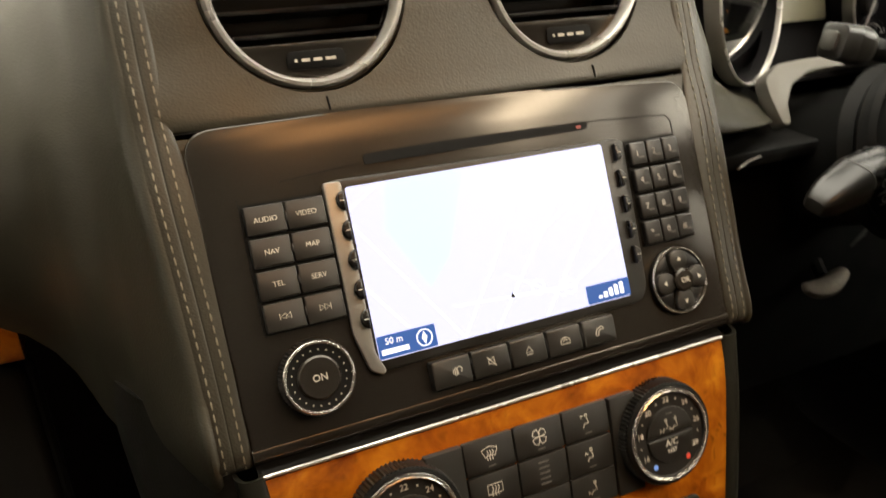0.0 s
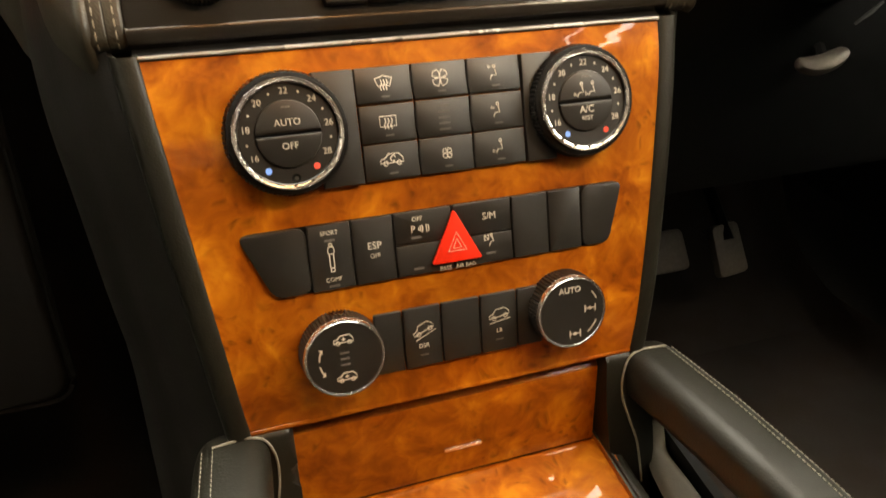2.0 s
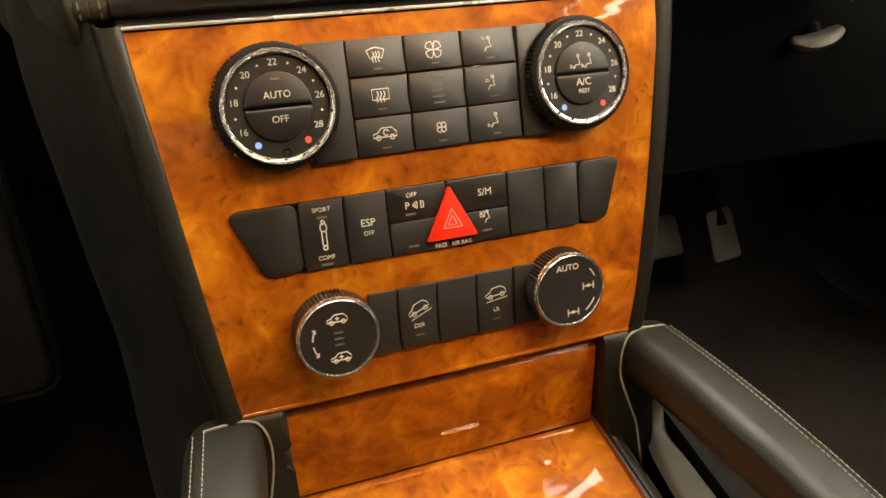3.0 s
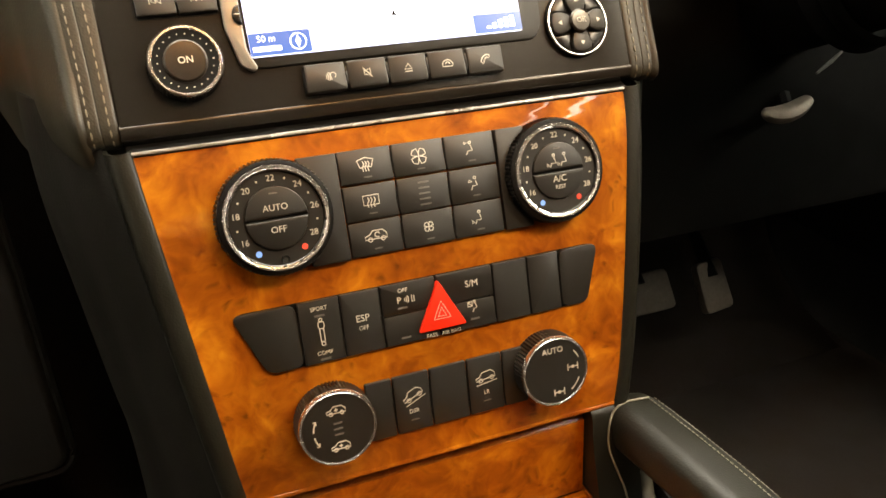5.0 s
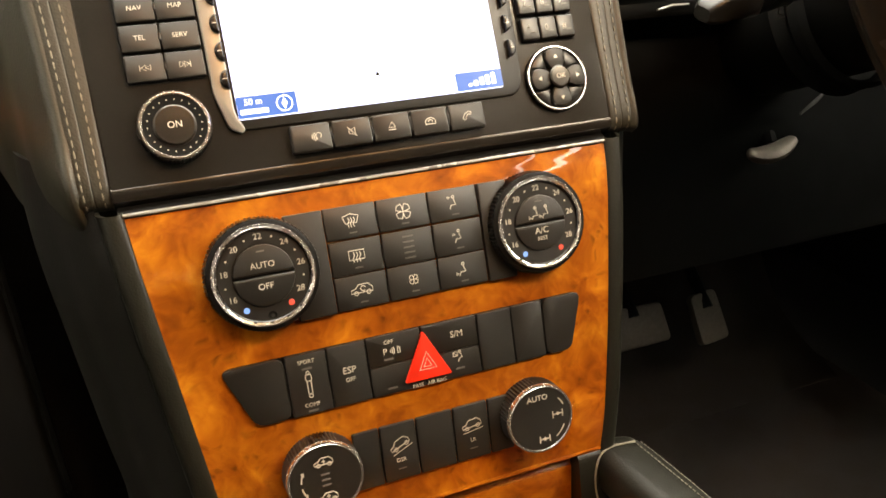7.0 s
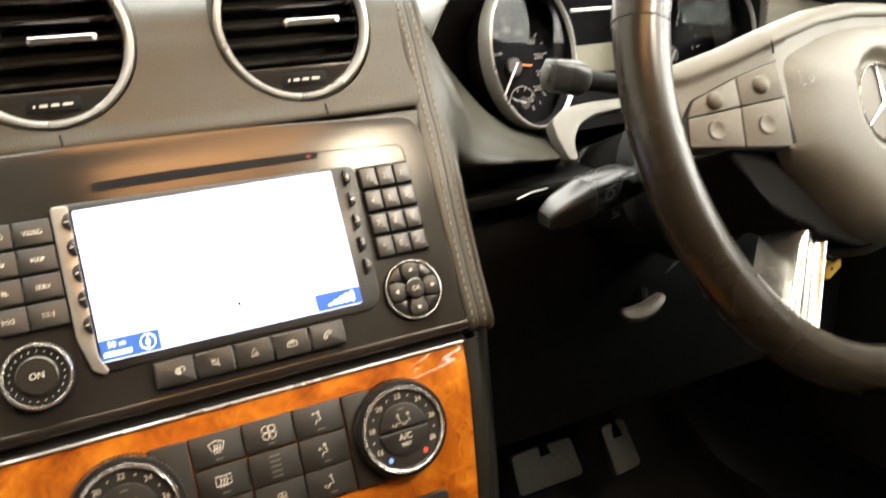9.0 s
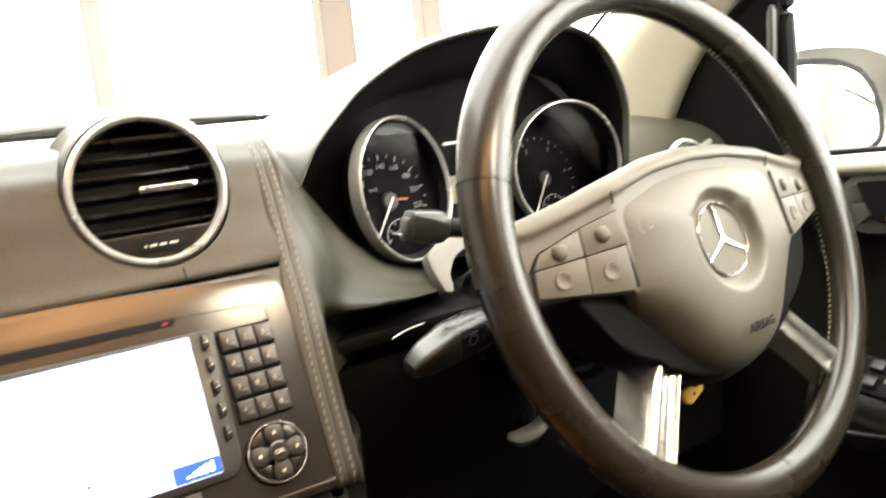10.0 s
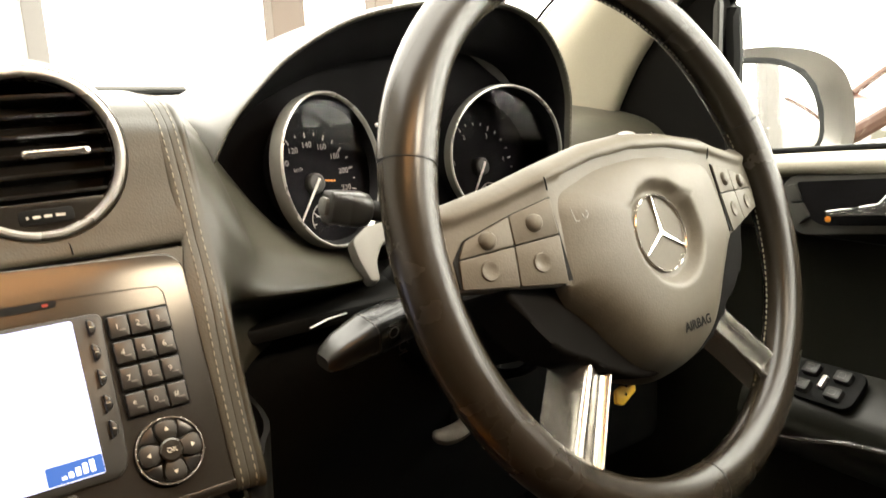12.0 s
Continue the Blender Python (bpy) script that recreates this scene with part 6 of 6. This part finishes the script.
# ---- windscreen, pillars, roof and shell ----
pillar = thing("windscreen_pillar", (0.70, 0.2, 0.74), "beige fabric-covered windscreen pillar trim", "pillar")
pil_rows = []
for a, b in (((0.742, 0.440, 0.742), (0.700, 0.250, 0.705)), ((0.730, 0.425, 0.815), (0.700, 0.205, 0.790)), ((0.724, 0.360, 0.866), (0.702, 0.150, 0.852)), ((0.716, 0.280, 0.908), (0.704, 0.095, 0.893)), ((0.694, 0.195, 0.953), (0.700, 0.030, 0.938)), ((0.640, 0.02, 1.05), (0.662, -0.12, 1.035)), ((0.585, -0.16, 1.14), (0.62, -0.28, 1.13))):
    a, b = Vector(a), Vector(b)
    mid = a.lerp(b, 0.5) + Vector((-0.030, -0.020, 0.004))
    pil_rows.append([a + Vector((0.012, 0.008, 0)), a, a.lerp(b, 0.22) + Vector((-0.018, -0.012, 0)), mid, a.lerp(b, 0.8) + Vector((-0.014, -0.012, 0)), b, b + Vector((0.014, 0, -0.004))])
part("trim", sheet(pil_rows, 5, 0.003), BEIGE, pillar)
part("seal", tube(path_points([r[1] + Vector((-0.002, 0.004, 0.002)) for r in pil_rows], 5), 0.0022, 8), DARK, pillar, "thin black glass seal")

TOPZ = 1.16
roof_rows = [[Vector((x, y, z)) for y, z in ((-0.16, TOPZ - 0.02), (-0.4, TOPZ + 0.02), (-1.2, TOPZ + 0.03), (-2.0, TOPZ - 0.03))] for x in (-0.62, -0.3, 0, 0.3, 0.62)]
solo("ceiling", sheet(roof_rows, 4, 0.02), material("greyish_headliner_fabric", (0.15, 0.135, 0.105), 0.85, grain=0.3, size=1500, vary=0.06), "greyish beige fabric car headliner", "headliner", kind="structure")
ws_rows = [[Vector(p) for p in ((x0, 0.640, 0.775), (x0 * 0.93, 0.36, 0.96 - 0.02 * abs(k)), (x0 * 0.84, -0.155, 1.142))] for k, x0 in ((-1, -0.735), (-0.5, -0.40), (0, 0), (0.5, 0.40), (1, 0.735))]
ws = solo("windscreen", sheet(ws_rows, 5), PANE, "clear curved windscreen above dashboard", "windscreen", kind="structure")
ws.visible_shadow = False
for s in (-1, 1):
    side = thing("wall_side", (s * 0.78, -0.8, 0.0), "car body side with window opening, lower part blackened for shade", "car side", kind="structure")
    # lower side coloured near black in place of footwell shade
    part("lower_side", slab([(0.64, 0.0), (0.64, 0.68), (-2.1, 0.68), (-2.1, 0.0)], 0, 0.03), SHADED_FELT, side, m=axes((s * (0.775 if s > 0 else 0.775 - 0.03 * 0), 0, 0), (0, 1, 0), (0, 0, 1), (1, 0, 0)))
    part("rear_post", slab([(-0.50, 0.60), (-0.62, 0.60), (-0.66, TOPZ), (-0.56, TOPZ)], 0, 0.03), BEIGE, side, m=axes((s * 0.70, 0, 0), (0, 1, 0), (0, 0, 1), (1, 0, 0)))
    part("quarter", slab([(-1.55, 0.60), (-2.1, 0.60), (-2.05, TOPZ), (-1.65, TOPZ)], 0, 0.03), DARK, side, m=axes((s * 0.70, 0, 0), (0, 1, 0), (0, 0, 1), (1, 0, 0)))
    part("roof_rail", tube([(s * 0.60, -0.2, TOPZ - 0.01), (s * 0.635, -0.6, TOPZ), (s * 0.635, -2.0, TOPZ - 0.02)], 0.03, 10), BEIGE, side)
left_pillar = thing("windscreen_pillar", (-0.70, 0.2, 0.74), "beige fabric-covered windscreen pillar trim", "pillar")
part("trim", sheet([[Vector((-v.x, v.y, v.z)) for v in r] for r in pil_rows], 5, 0.003), BEIGE, left_pillar)
tail = thing("wall_rear", (0, -2.1, 0.0), "black tailgate with rear window opening", "tailgate", kind="structure")
part("lower_panel", block(1.6, 0.03, 0.72), DARK, tail, m=pose(0, -2.1, 0.36))

TINT = material("privacy_glass", (0.02, 0.02, 0.02), 0.1, vary=0.02)
part("tinted_window", block(1.56, 0.02, 0.50), TINT, tail, "dark tinted rear window", pose(0, -2.06, 0.94, -8, 0, 0))
for s in (-1, 1):
    solo("window_rear", slab([(-0.60, 0.60), (-1.60, 0.60), (-1.66, TOPZ), (-0.64, TOPZ)], 0, 0.012), TINT, "dark tinted rear side window", "window", axes((s * 0.705, 0, 0), (0, 1, 0), (0, 0, 1), (1, 0, 0)), kind="structure", smooth=False)

# ---- driver's door ----
door = thing("door_1", (0.72, 0.0, 0.30), "black car door with beige sill, chrome pull and window switches", "car door", kind="structure")
panel_rows = [[Vector((x, y, z)) for x, z in ((0.735, 0.20), (0.722, 0.32), (0.716, 0.45), (0.722, 0.55), (0.716, 0.618), (0.706, 0.632), (0.704, 0.680), (0.706, 0.686))] for y in (0.50, 0.10, -0.05, -0.25, -0.60)]
part("panel", sheet(panel_rows, 12, 0.006), SKIN, door)
SILLM = material("beige_sill_vinyl", (0.30, 0.275, 0.22), 0.6, grain=0.3, size=1200, vary=0.06)
sill_rows = [[Vector((x, y, z + dz)) for x, z in ((0.702, 0.690), (0.695, 0.694), (0.694, 0.701), (0.702, 0.7065), (0.735, 0.710), (0.778, 0.706))] for y, dz in ((0.26, -0.034), (0.09, -0.017), (-0.05, -0.003), (-0.25, 0.012), (-0.60, 0.018))]
part("sill", sheet(sill_rows, 8, 0.004), SILLM, door, "pale beige window sill")
part("belt_line", tube([(0.7395, y, 0.7125 + dz) for y, dz in ((0.24, -0.032), (0.09, -0.017), (-0.05, -0.003), (-0.25, 0.012), (-0.60, 0.018))], 0.0035, 8), DARK, door)


def on_door(w):
    """The door's inner face: y and height in the plane, w towards the cabin."""
    return axes((0.699 - w, 0, 0), (0, 1, 0), (0, 0, 1), (-1, 0, 0))


cup = part("pull_cup", slab(rounded([(0.0125, 0.672), (0.003, 0.6835), (-0.30, 0.712), (-0.30, 0.664), (-0.118, 0.6441), (-0.0115, 0.6272), (-0.0006, 0.6327)], 0.007, 5), -0.012, 0.002, 0.002, 3), GREY, door, "dark grey pull surround", on_door(0))
# no hollow is cut: a flat black sheet gives the pull's inner shade
part("recess_shade", slab(rounded([(-0.0031, 0.6783), (-0.105, 0.6905), (-0.27, 0.7065), (-0.27, 0.672), (-0.119, 0.6509), (-0.0313, 0.6399), (-0.0148, 0.6464)], 0.005, 4), 0, 0.0012), DIAL, cup, "flat black sheet for the shade inside the pull", on_door(0.002))
for pts in (((0.0050, 0.6740), (-0.0040, 0.6770), (-0.0115, 0.6610), (0.0000, 0.6590)), ((-0.0003, 0.6575), (-0.0120, 0.6597), (-0.0195, 0.6475), (-0.0090, 0.6385))):
    part("lock_key", slab(rounded(list(pts), 0.0015, 3), 0, 0.003, 0.0008), GREY, cup, "grey lock switch", on_door(0.0028))
lever_line = [(-0.039, 0.6564), (-0.066, 0.6625), (-0.0850, 0.6680), (-0.0925, 0.6775), (-0.0958, 0.6872), (-0.1010, 0.6928), (-0.1070, 0.6905), (-0.1260, 0.6730), (-0.175, 0.6710), (-0.175, 0.6630), (-0.124, 0.6615), (-0.0909, 0.6585), (-0.0401, 0.6510)]
part("pull_lever", slab(rounded(lever_line, 0.004, 5), 0, 0.008, 0.003, 4), CHROME, door, "chrome pull lever", on_door(0.008))
part("amber_lamp", lathe([(0.003, 0), (0, 0.001)], 10), AMBER, door, m=axes((0.6935, -0.037, 0.6470), (0, -1, 0), (0, 0, 1), (-1, 0, 0)))
arm_rows = [[Vector((x, y, z)) for x, z in ((0.722, 0.500), (0.700, 0.490), (0.676, 0.472), (0.668, 0.455), (0.670, 0.435), (0.720, 0.39))] for y in (0.03, -0.02, -0.10, -0.30, -0.60)]
part("armrest", sheet(arm_rows, 10, 0.004), SKIN, door, "dark armrest")
part("wood_inlay", slab(rrect(0.20, 0.022, 0.006, 3), 0, 0.003, 0.001), WOOD, door, "walnut inlay", axes((0.7005, -0.235, 0.7000), (0, -1, 0), (0, 0.0, 1), (-1, 0, 0)))
KEYCAP = material("soft_black_key", (0.028, 0.027, 0.024), 0.45, grain=0.2, size=1500)
wm = axes((0.692, -0.045, 0.4880), 0.84 * Vector((-0.12, -0.98, 0.05)), 0.9 * Vector((0.80, -0.02, 0.6)), (-0.6, 0.12, 0.79))
switches = part("switch_plate", slab(rrect(0.088, 0.048, 0.014, 5), 0, 0.004, 0.0015), DARK, door, "black window switch plate", wm)
for dx, dy in ((-0.020, 0.011), (0.020, 0.011), (-0.020, -0.011), (0.020, -0.011)):
    part("window_key", slab(rrect(0.020, 0.014, 0.003, 3), 0, 0.006, 0.002), KEYCAP, switches, m=wm @ Matrix.Translation((dx, dy, 0.004)))
    part("symbol", ribbon([[(-0.004, -0.003), (0.004, -0.003), (0.004, 0.003), (-0.004, 0.003), (-0.004, -0.003)]], 0.0006), FAINT, switches, m=wm @ Matrix.Translation((dx, dy, 0.0102)))
part("chrome_strip", tube(path_points([(0.668, -0.010, 0.4330), (0.6665, -0.055, 0.4430), (0.6660, -0.095, 0.4520), (0.6660, -0.20, 0.4580), (0.668, -0.45, 0.4580)], 4), 0.0022, 8), CHROME, door, "thin chrome strip")
part("centre_key", slab(rrect(0.006, 0.016, 0.001, 2), 0, 0.004, 0.001), SILVER, switches, m=wm @ Matrix.Translation((0, 0, 0.004)))
sail = [(0.290, 0.690), (0.240, 0.790), (0.165, 0.860), (0.118, 0.884), (0.090, 0.880), (0.096, 0.775), (0.085, 0.700)]
part("sail_panel", slab(sail, 0, 0.012, 0.003), SHELL, door, "black triangular corner panel", axes((0.712, 0, 0), (0, 1, 0), (0, 0, 1), (1, 0, 0)))
part("sail_rib", slab(rounded([(0.091, 0.775), (0.099, 0.775), (0.099, 0.845), (0.095, 0.856), (0.091, 0.850)], 0.003, 3), 0, 0.006, 0.002), KEYCAP, door, m=axes((0.710, 0, 0), (0, 1, 0), (0, 0, 1), (1, 0, 0)) @ Matrix.Diagonal((1, 1, -1, 1)))
part("window_frame", tube(path_points([(0.728, 0.090, 0.700), (0.728, 0.092, 0.800), (0.727, 0.094, 0.862), (0.724, 0.070, 0.897), (0.712, 0.020, 0.935), (0.676, -0.12, 1.035), (0.640, -0.28, 1.11), (0.63, -0.55, 1.13)], 6), 0.011, 10), DARK, door, "black rubber window frame")
part("frame_band", sheet([[Vector(p) for p in r] for r in (((0.704, 0.150, 0.845), (0.714, 0.128, 0.852), (0.722, 0.098, 0.860)), ((0.705, 0.095, 0.888), (0.714, 0.082, 0.890), (0.722, 0.066, 0.894)), ((0.702, 0.032, 0.934), (0.710, 0.024, 0.934), (0.716, 0.012, 0.932)), ((0.664, -0.12, 1.032), (0.670, -0.125, 1.032), (0.676, -0.132, 1.030)))], 4, 0.006), DARK, door, "black door frame band")
dg = part("door_glass", slab([(0.09, 0.70), (0.09, 0.86), (0.02, 0.93), (-0.12, 1.03), (-0.28, 1.10), (-0.52, 1.12), (-0.52, 0.72)], 0, 0.004), PANE, door, "clear side window", axes((0.742, 0, 0), (0, 1, 0), (0, 0, 1), (1, 0, 0)), smooth=False)
dg.visible_shadow = False

# ---- door mirror ----
door_mirror = thing("door_mirror", (0.98, 0.25, 0.66), "silver door mirror with black-edged glass", "door mirror")
mm = axes((0.971, 0.222, 0.715), (0.985, -0.17, 0), (0, 0, 1), (-0.17, -0.985, 0))
shell = rounded([(-0.110, -0.080), (0.150, -0.076), (0.176, -0.050), (0.1775, -0.011), (0.169, 0.0224), (0.1517, 0.052), (0.1234, 0.073), (0.0792, 0.0875), (0.0053, 0.0945), (-0.110, 0.088)], 0.030, 6)
part("housing", swell(shell, 0.0, 0.075, 6, 2.0), material("silver_paint", (0.46, 0.44, 0.41), 0.35, metal=0.15, coat=0.6, vary=0.03), door_mirror, "silver painted housing", mm @ Matrix.Rotation(math.pi, 4, "Y") @ Matrix.Diagonal((-1, 1, 1, 1)))
part("gasket", slab(rounded([(-0.108, -0.066), (0.0013, -0.062), (0.0984, -0.0546), (0.1142, -0.0384), (0.1145, -0.0126), (0.102, 0.0278), (0.0831, 0.0525), (0.0511, 0.070), (0.0045, 0.0795), (-0.108, 0.082)], 0.022, 6), -0.004, 0.020, 0.003), DARK, door_mirror, m=mm)
part("glass", slab(rounded([(-0.100, -0.058), (0.0, -0.0530), (0.0840, -0.0455), (0.0960, -0.0330), (0.0965, -0.0130), (0.0845, 0.0260), (0.0660, 0.0490), (0.0400, 0.0630), (0.0020, 0.0715), (-0.100, 0.073)], 0.018, 6), 0, 0.002), MIRROR, door_mirror, "mirror glass", mm @ Matrix.Translation((0, 0, 0.0225)) @ Matrix.Rotation(radians(-2.7), 4, "X"))
part("foot", tube([(0.90, 0.24, 0.70), (0.78, 0.22, 0.695)], [0.03, 0.025], 12), DARK, door_mirror)

# ---- outside ----
PAVING = material("pale_concrete", (0.5, 0.48, 0.44), 0.8, grain=0.4, size=40, vary=0.15, broad=0.6)
POSTM = material("beige_painted_post", (0.060, 0.043, 0.031), 0.6, vary=0.1, broad=3)
BEAMM = material("grey_steel_beam", (0.085, 0.079, 0.073), 0.5, vary=0.1, broad=3)
RUST = material("orange_beam_paint", (0.055, 0.022, 0.011), 0.6, vary=0.12, broad=3)
WALLM = material("white_plaster", (0.82, 0.80, 0.76), 0.8, vary=0.04, broad=1)
GZ = -0.45
solo("ground", slab([(-80, -80), (80, -80), (80, 80), (-80, 80)], GZ - 0.1, GZ), PAVING, "pale concrete hall floor", "ground", kind="structure", smooth=False)
for x, w, mt in ((1.0, 0.14, BEAMM), (2.95, 0.30, POSTM), (3.90, 0.20, material("brown_steel_post", (0.07, 0.05, 0.036), 0.5, vary=0.1, broad=3))):
    solo("post", block(w, 0.2, 3.2, 0.01), mt, "painted steel post of the hall front", "post", pose(x, 6, GZ + 1.6), group="hall posts", smooth=False)
solo("beam", block(3.4, 0.2, 0.16, 0.01), BEAMM, "grey steel crossbeam of the hall front", "beam", pose(1.2, 5.88, 1.84), smooth=False)
solo("beam", block(2.6, 0.3, 0.24, 0.01), RUST, "orange painted crossbeam of the hall front", "beam", pose(4.3, 5.80, 2.05, 0, -6, 0), smooth=False)
solo("low_wall", block(1.4, 0.15, 1.45, 0.01), BEAMM, "grey low wall between posts", "wall", pose(3.7, 6.6, GZ + 0.72), smooth=False)
solo("white_wall", block(16, 0.3, 4.2, 0.02), WALLM, "white plastered wall behind the posts", "wall", pose(-2.0, 14, GZ + 2.1), smooth=False)
# unseen wall, added; its grey sets how much daylight bounces into the cabin
solo("wall_left", block(0.3, 14, 4.5, 0.02), material("bounce_wall_grey", (0.26, 0.25, 0.23), 0.8, vary=0.1, broad=1), "unseen grey wall added beside the car to set bounced light", "wall", pose(-1.55, 0, GZ + 2.25), kind="structure", smooth=False)

wiper = thing("wiper", (0.0, 0.60, 0.78), "thin black wiper blade at windscreen base", "wiper")
part("arm", tube([(-0.10, 0.655, 0.795), (0.12, 0.655, 0.800), (0.34, 0.65, 0.790)], [0.007, 0.006, 0.004], 8), GREY, wiper)
part("blade", tube([(-0.30, 0.652, 0.790), (0.0, 0.652, 0.792), (0.36, 0.648, 0.786)], 0.004, 8), DARK, wiper)


def parked_car(at, turn, paint, label):
    """A plain saloon: body, glasshouse with pillars and roof, wheels."""
    m = pose(*at, 0, 0, turn)
    car = thing("parked_car", at, label, "car")
    prof = [(-2.2, 0.28), (-2.25, 0.55), (-2.15, 0.88), (-1.5, 0.95), (-0.9, 0.97), (0.9, 0.93), (1.5, 0.84), (2.1, 0.68), (2.22, 0.50), (2.15, 0.28)]
    part("body", moved(slab(rounded(prof, 0.08, 4), -0.86, 0.86, 0.07, 4), axes((0, 0, 0), (0, 1, 0), (0, 0, 1), (1, 0, 0))), paint, car, "painted car body", m)
    part("roof", sheet([[Vector((x, y, 1.40 + 0.05 * (1 - (x / 0.6) ** 2) - 0.05 * ((y + 0.35) / 0.9) ** 2)) for y in (-1.15, -0.7, -0.2, 0.25)] for x in (-0.60, -0.3, 0, 0.3, 0.60)], 4, 0.03), paint, car, "painted roof", m)
    for sx in (-1, 1):
        for (y0, z0), (y1, z1) in (((1.0, 0.93), (0.22, 1.40)), ((-0.25, 0.95), (-0.30, 1.42)), ((-1.75, 0.95), (-1.12, 1.38))):
            part("pillar", tube([(sx * 0.80, y0, z0), (sx * 0.70, (y0 + y1) / 2, (z0 + z1) / 2 + 0.03), (sx * 0.61, y1, z1)], 0.035, 10), RUST, car, "reddish window pillar", m)
        part("side_glass", sheet([[Vector((sx * 0.79, y0, 0.94)), Vector((sx * 0.70, (y0 + y1) / 2, 1.18)), Vector((sx * 0.61, y1, 1.38))] for y0, y1 in ((0.9, 0.2), (-0.3, -0.35), (-1.6, -1.1))], 4), PANE, car, "clear side glass", m)
        for y in (-1.4, 1.35):
            w = part("wheel", moved(lathe([(0.20, -0.1), (0.31, -0.09), (0.33, -0.05), (0.33, 0.05), (0.31, 0.09), (0.20, 0.1)], 32), axes((sx * 0.78, y, 0.33), (0, 1, 0), (0, 0, 1), (1, 0, 0))), DARK, car, "black tyre", m)
            part("rim", moved(lathe([(0.20, -0.08), (0.20, 0.08), (0.05, 0.06), (0, 0.06)], 24), axes((sx * 0.78, y, 0.33), (0, 1, 0), (0, 0, 1), (sx, 0, 0))), SILVER, w, "silver rim", m)
        part("headlight", moved(block(0.30, 0.06, 0.12, 0.02), pose(sx * 0.62, 2.16, 0.66)), PADGREY, car, m=m)
    part("windscreen", sheet([[Vector((x * 1.28, 1.0, 0.94)), Vector((x * 1.15, 0.62, 1.2)), Vector((x, 0.24, 1.41))] for x in (-0.60, 0, 0.60)], 4), PANE, car, "clear windscreen", m)


PALECAR = material("pale_silver_paint", (0.15, 0.145, 0.13), 0.3, metal=0.2, coat=0.6, vary=0.03, broad=3)
parked_car((3.85, 0.27, GZ - 0.06), 0, PALECAR, "pale silver saloon parked beside the car")
parked_car((8.55, 2.58, GZ - 0.05), 75, material("red_car_paint", (0.07, 0.018, 0.012), 0.3, coat=0.6, vary=0.03, broad=3), "dark red saloon parked beyond the silver one")
parked_car((6.6, -8.6, GZ), 80, PALECAR, "pale silver saloon parked behind the car")
for x, y in ((2.2, -9.0), (6.45, -6.8)):
    solo("post", block(0.2, 0.2, 3.2, 0.01), BEAMM, "painted steel post of the hall rear", "post", pose(x, y, GZ + 1.6), group="hall posts", smooth=False)


def ceiling_lamp(name, at, w, h, label):
    lampf = thing(name, at, label, "ceiling lamp")
    for dx, dy, a, b in ((0, h / 2 + 0.008, w + 0.03, 0.016), (0, -h / 2 - 0.008, w + 0.03, 0.016), (w / 2 + 0.008, 0, 0.016, h), (-w / 2 - 0.008, 0, 0.016, h)):
        part("bezel", block(a, b, 0.010, 0.002), GREY, lampf, m=pose(at[0] + dx, at[1] + dy, at[2] + 0.002))


ceiling_lamp("dome_light", (0.11, -0.470, 1.160), 0.44, 0.08, "grey-framed warm dome light in beige headliner")
# unseen frame, made up to go round the added fill lamp
for lx, ly, lz, lw, lh in ((0.50, -0.50, 1.150, 0.16, 0.10),):
    ceiling_lamp("fill_lamp_frame", (lx, ly, lz), lw, lh, "grey frame round the added fill lamp, unseen in the headliner")
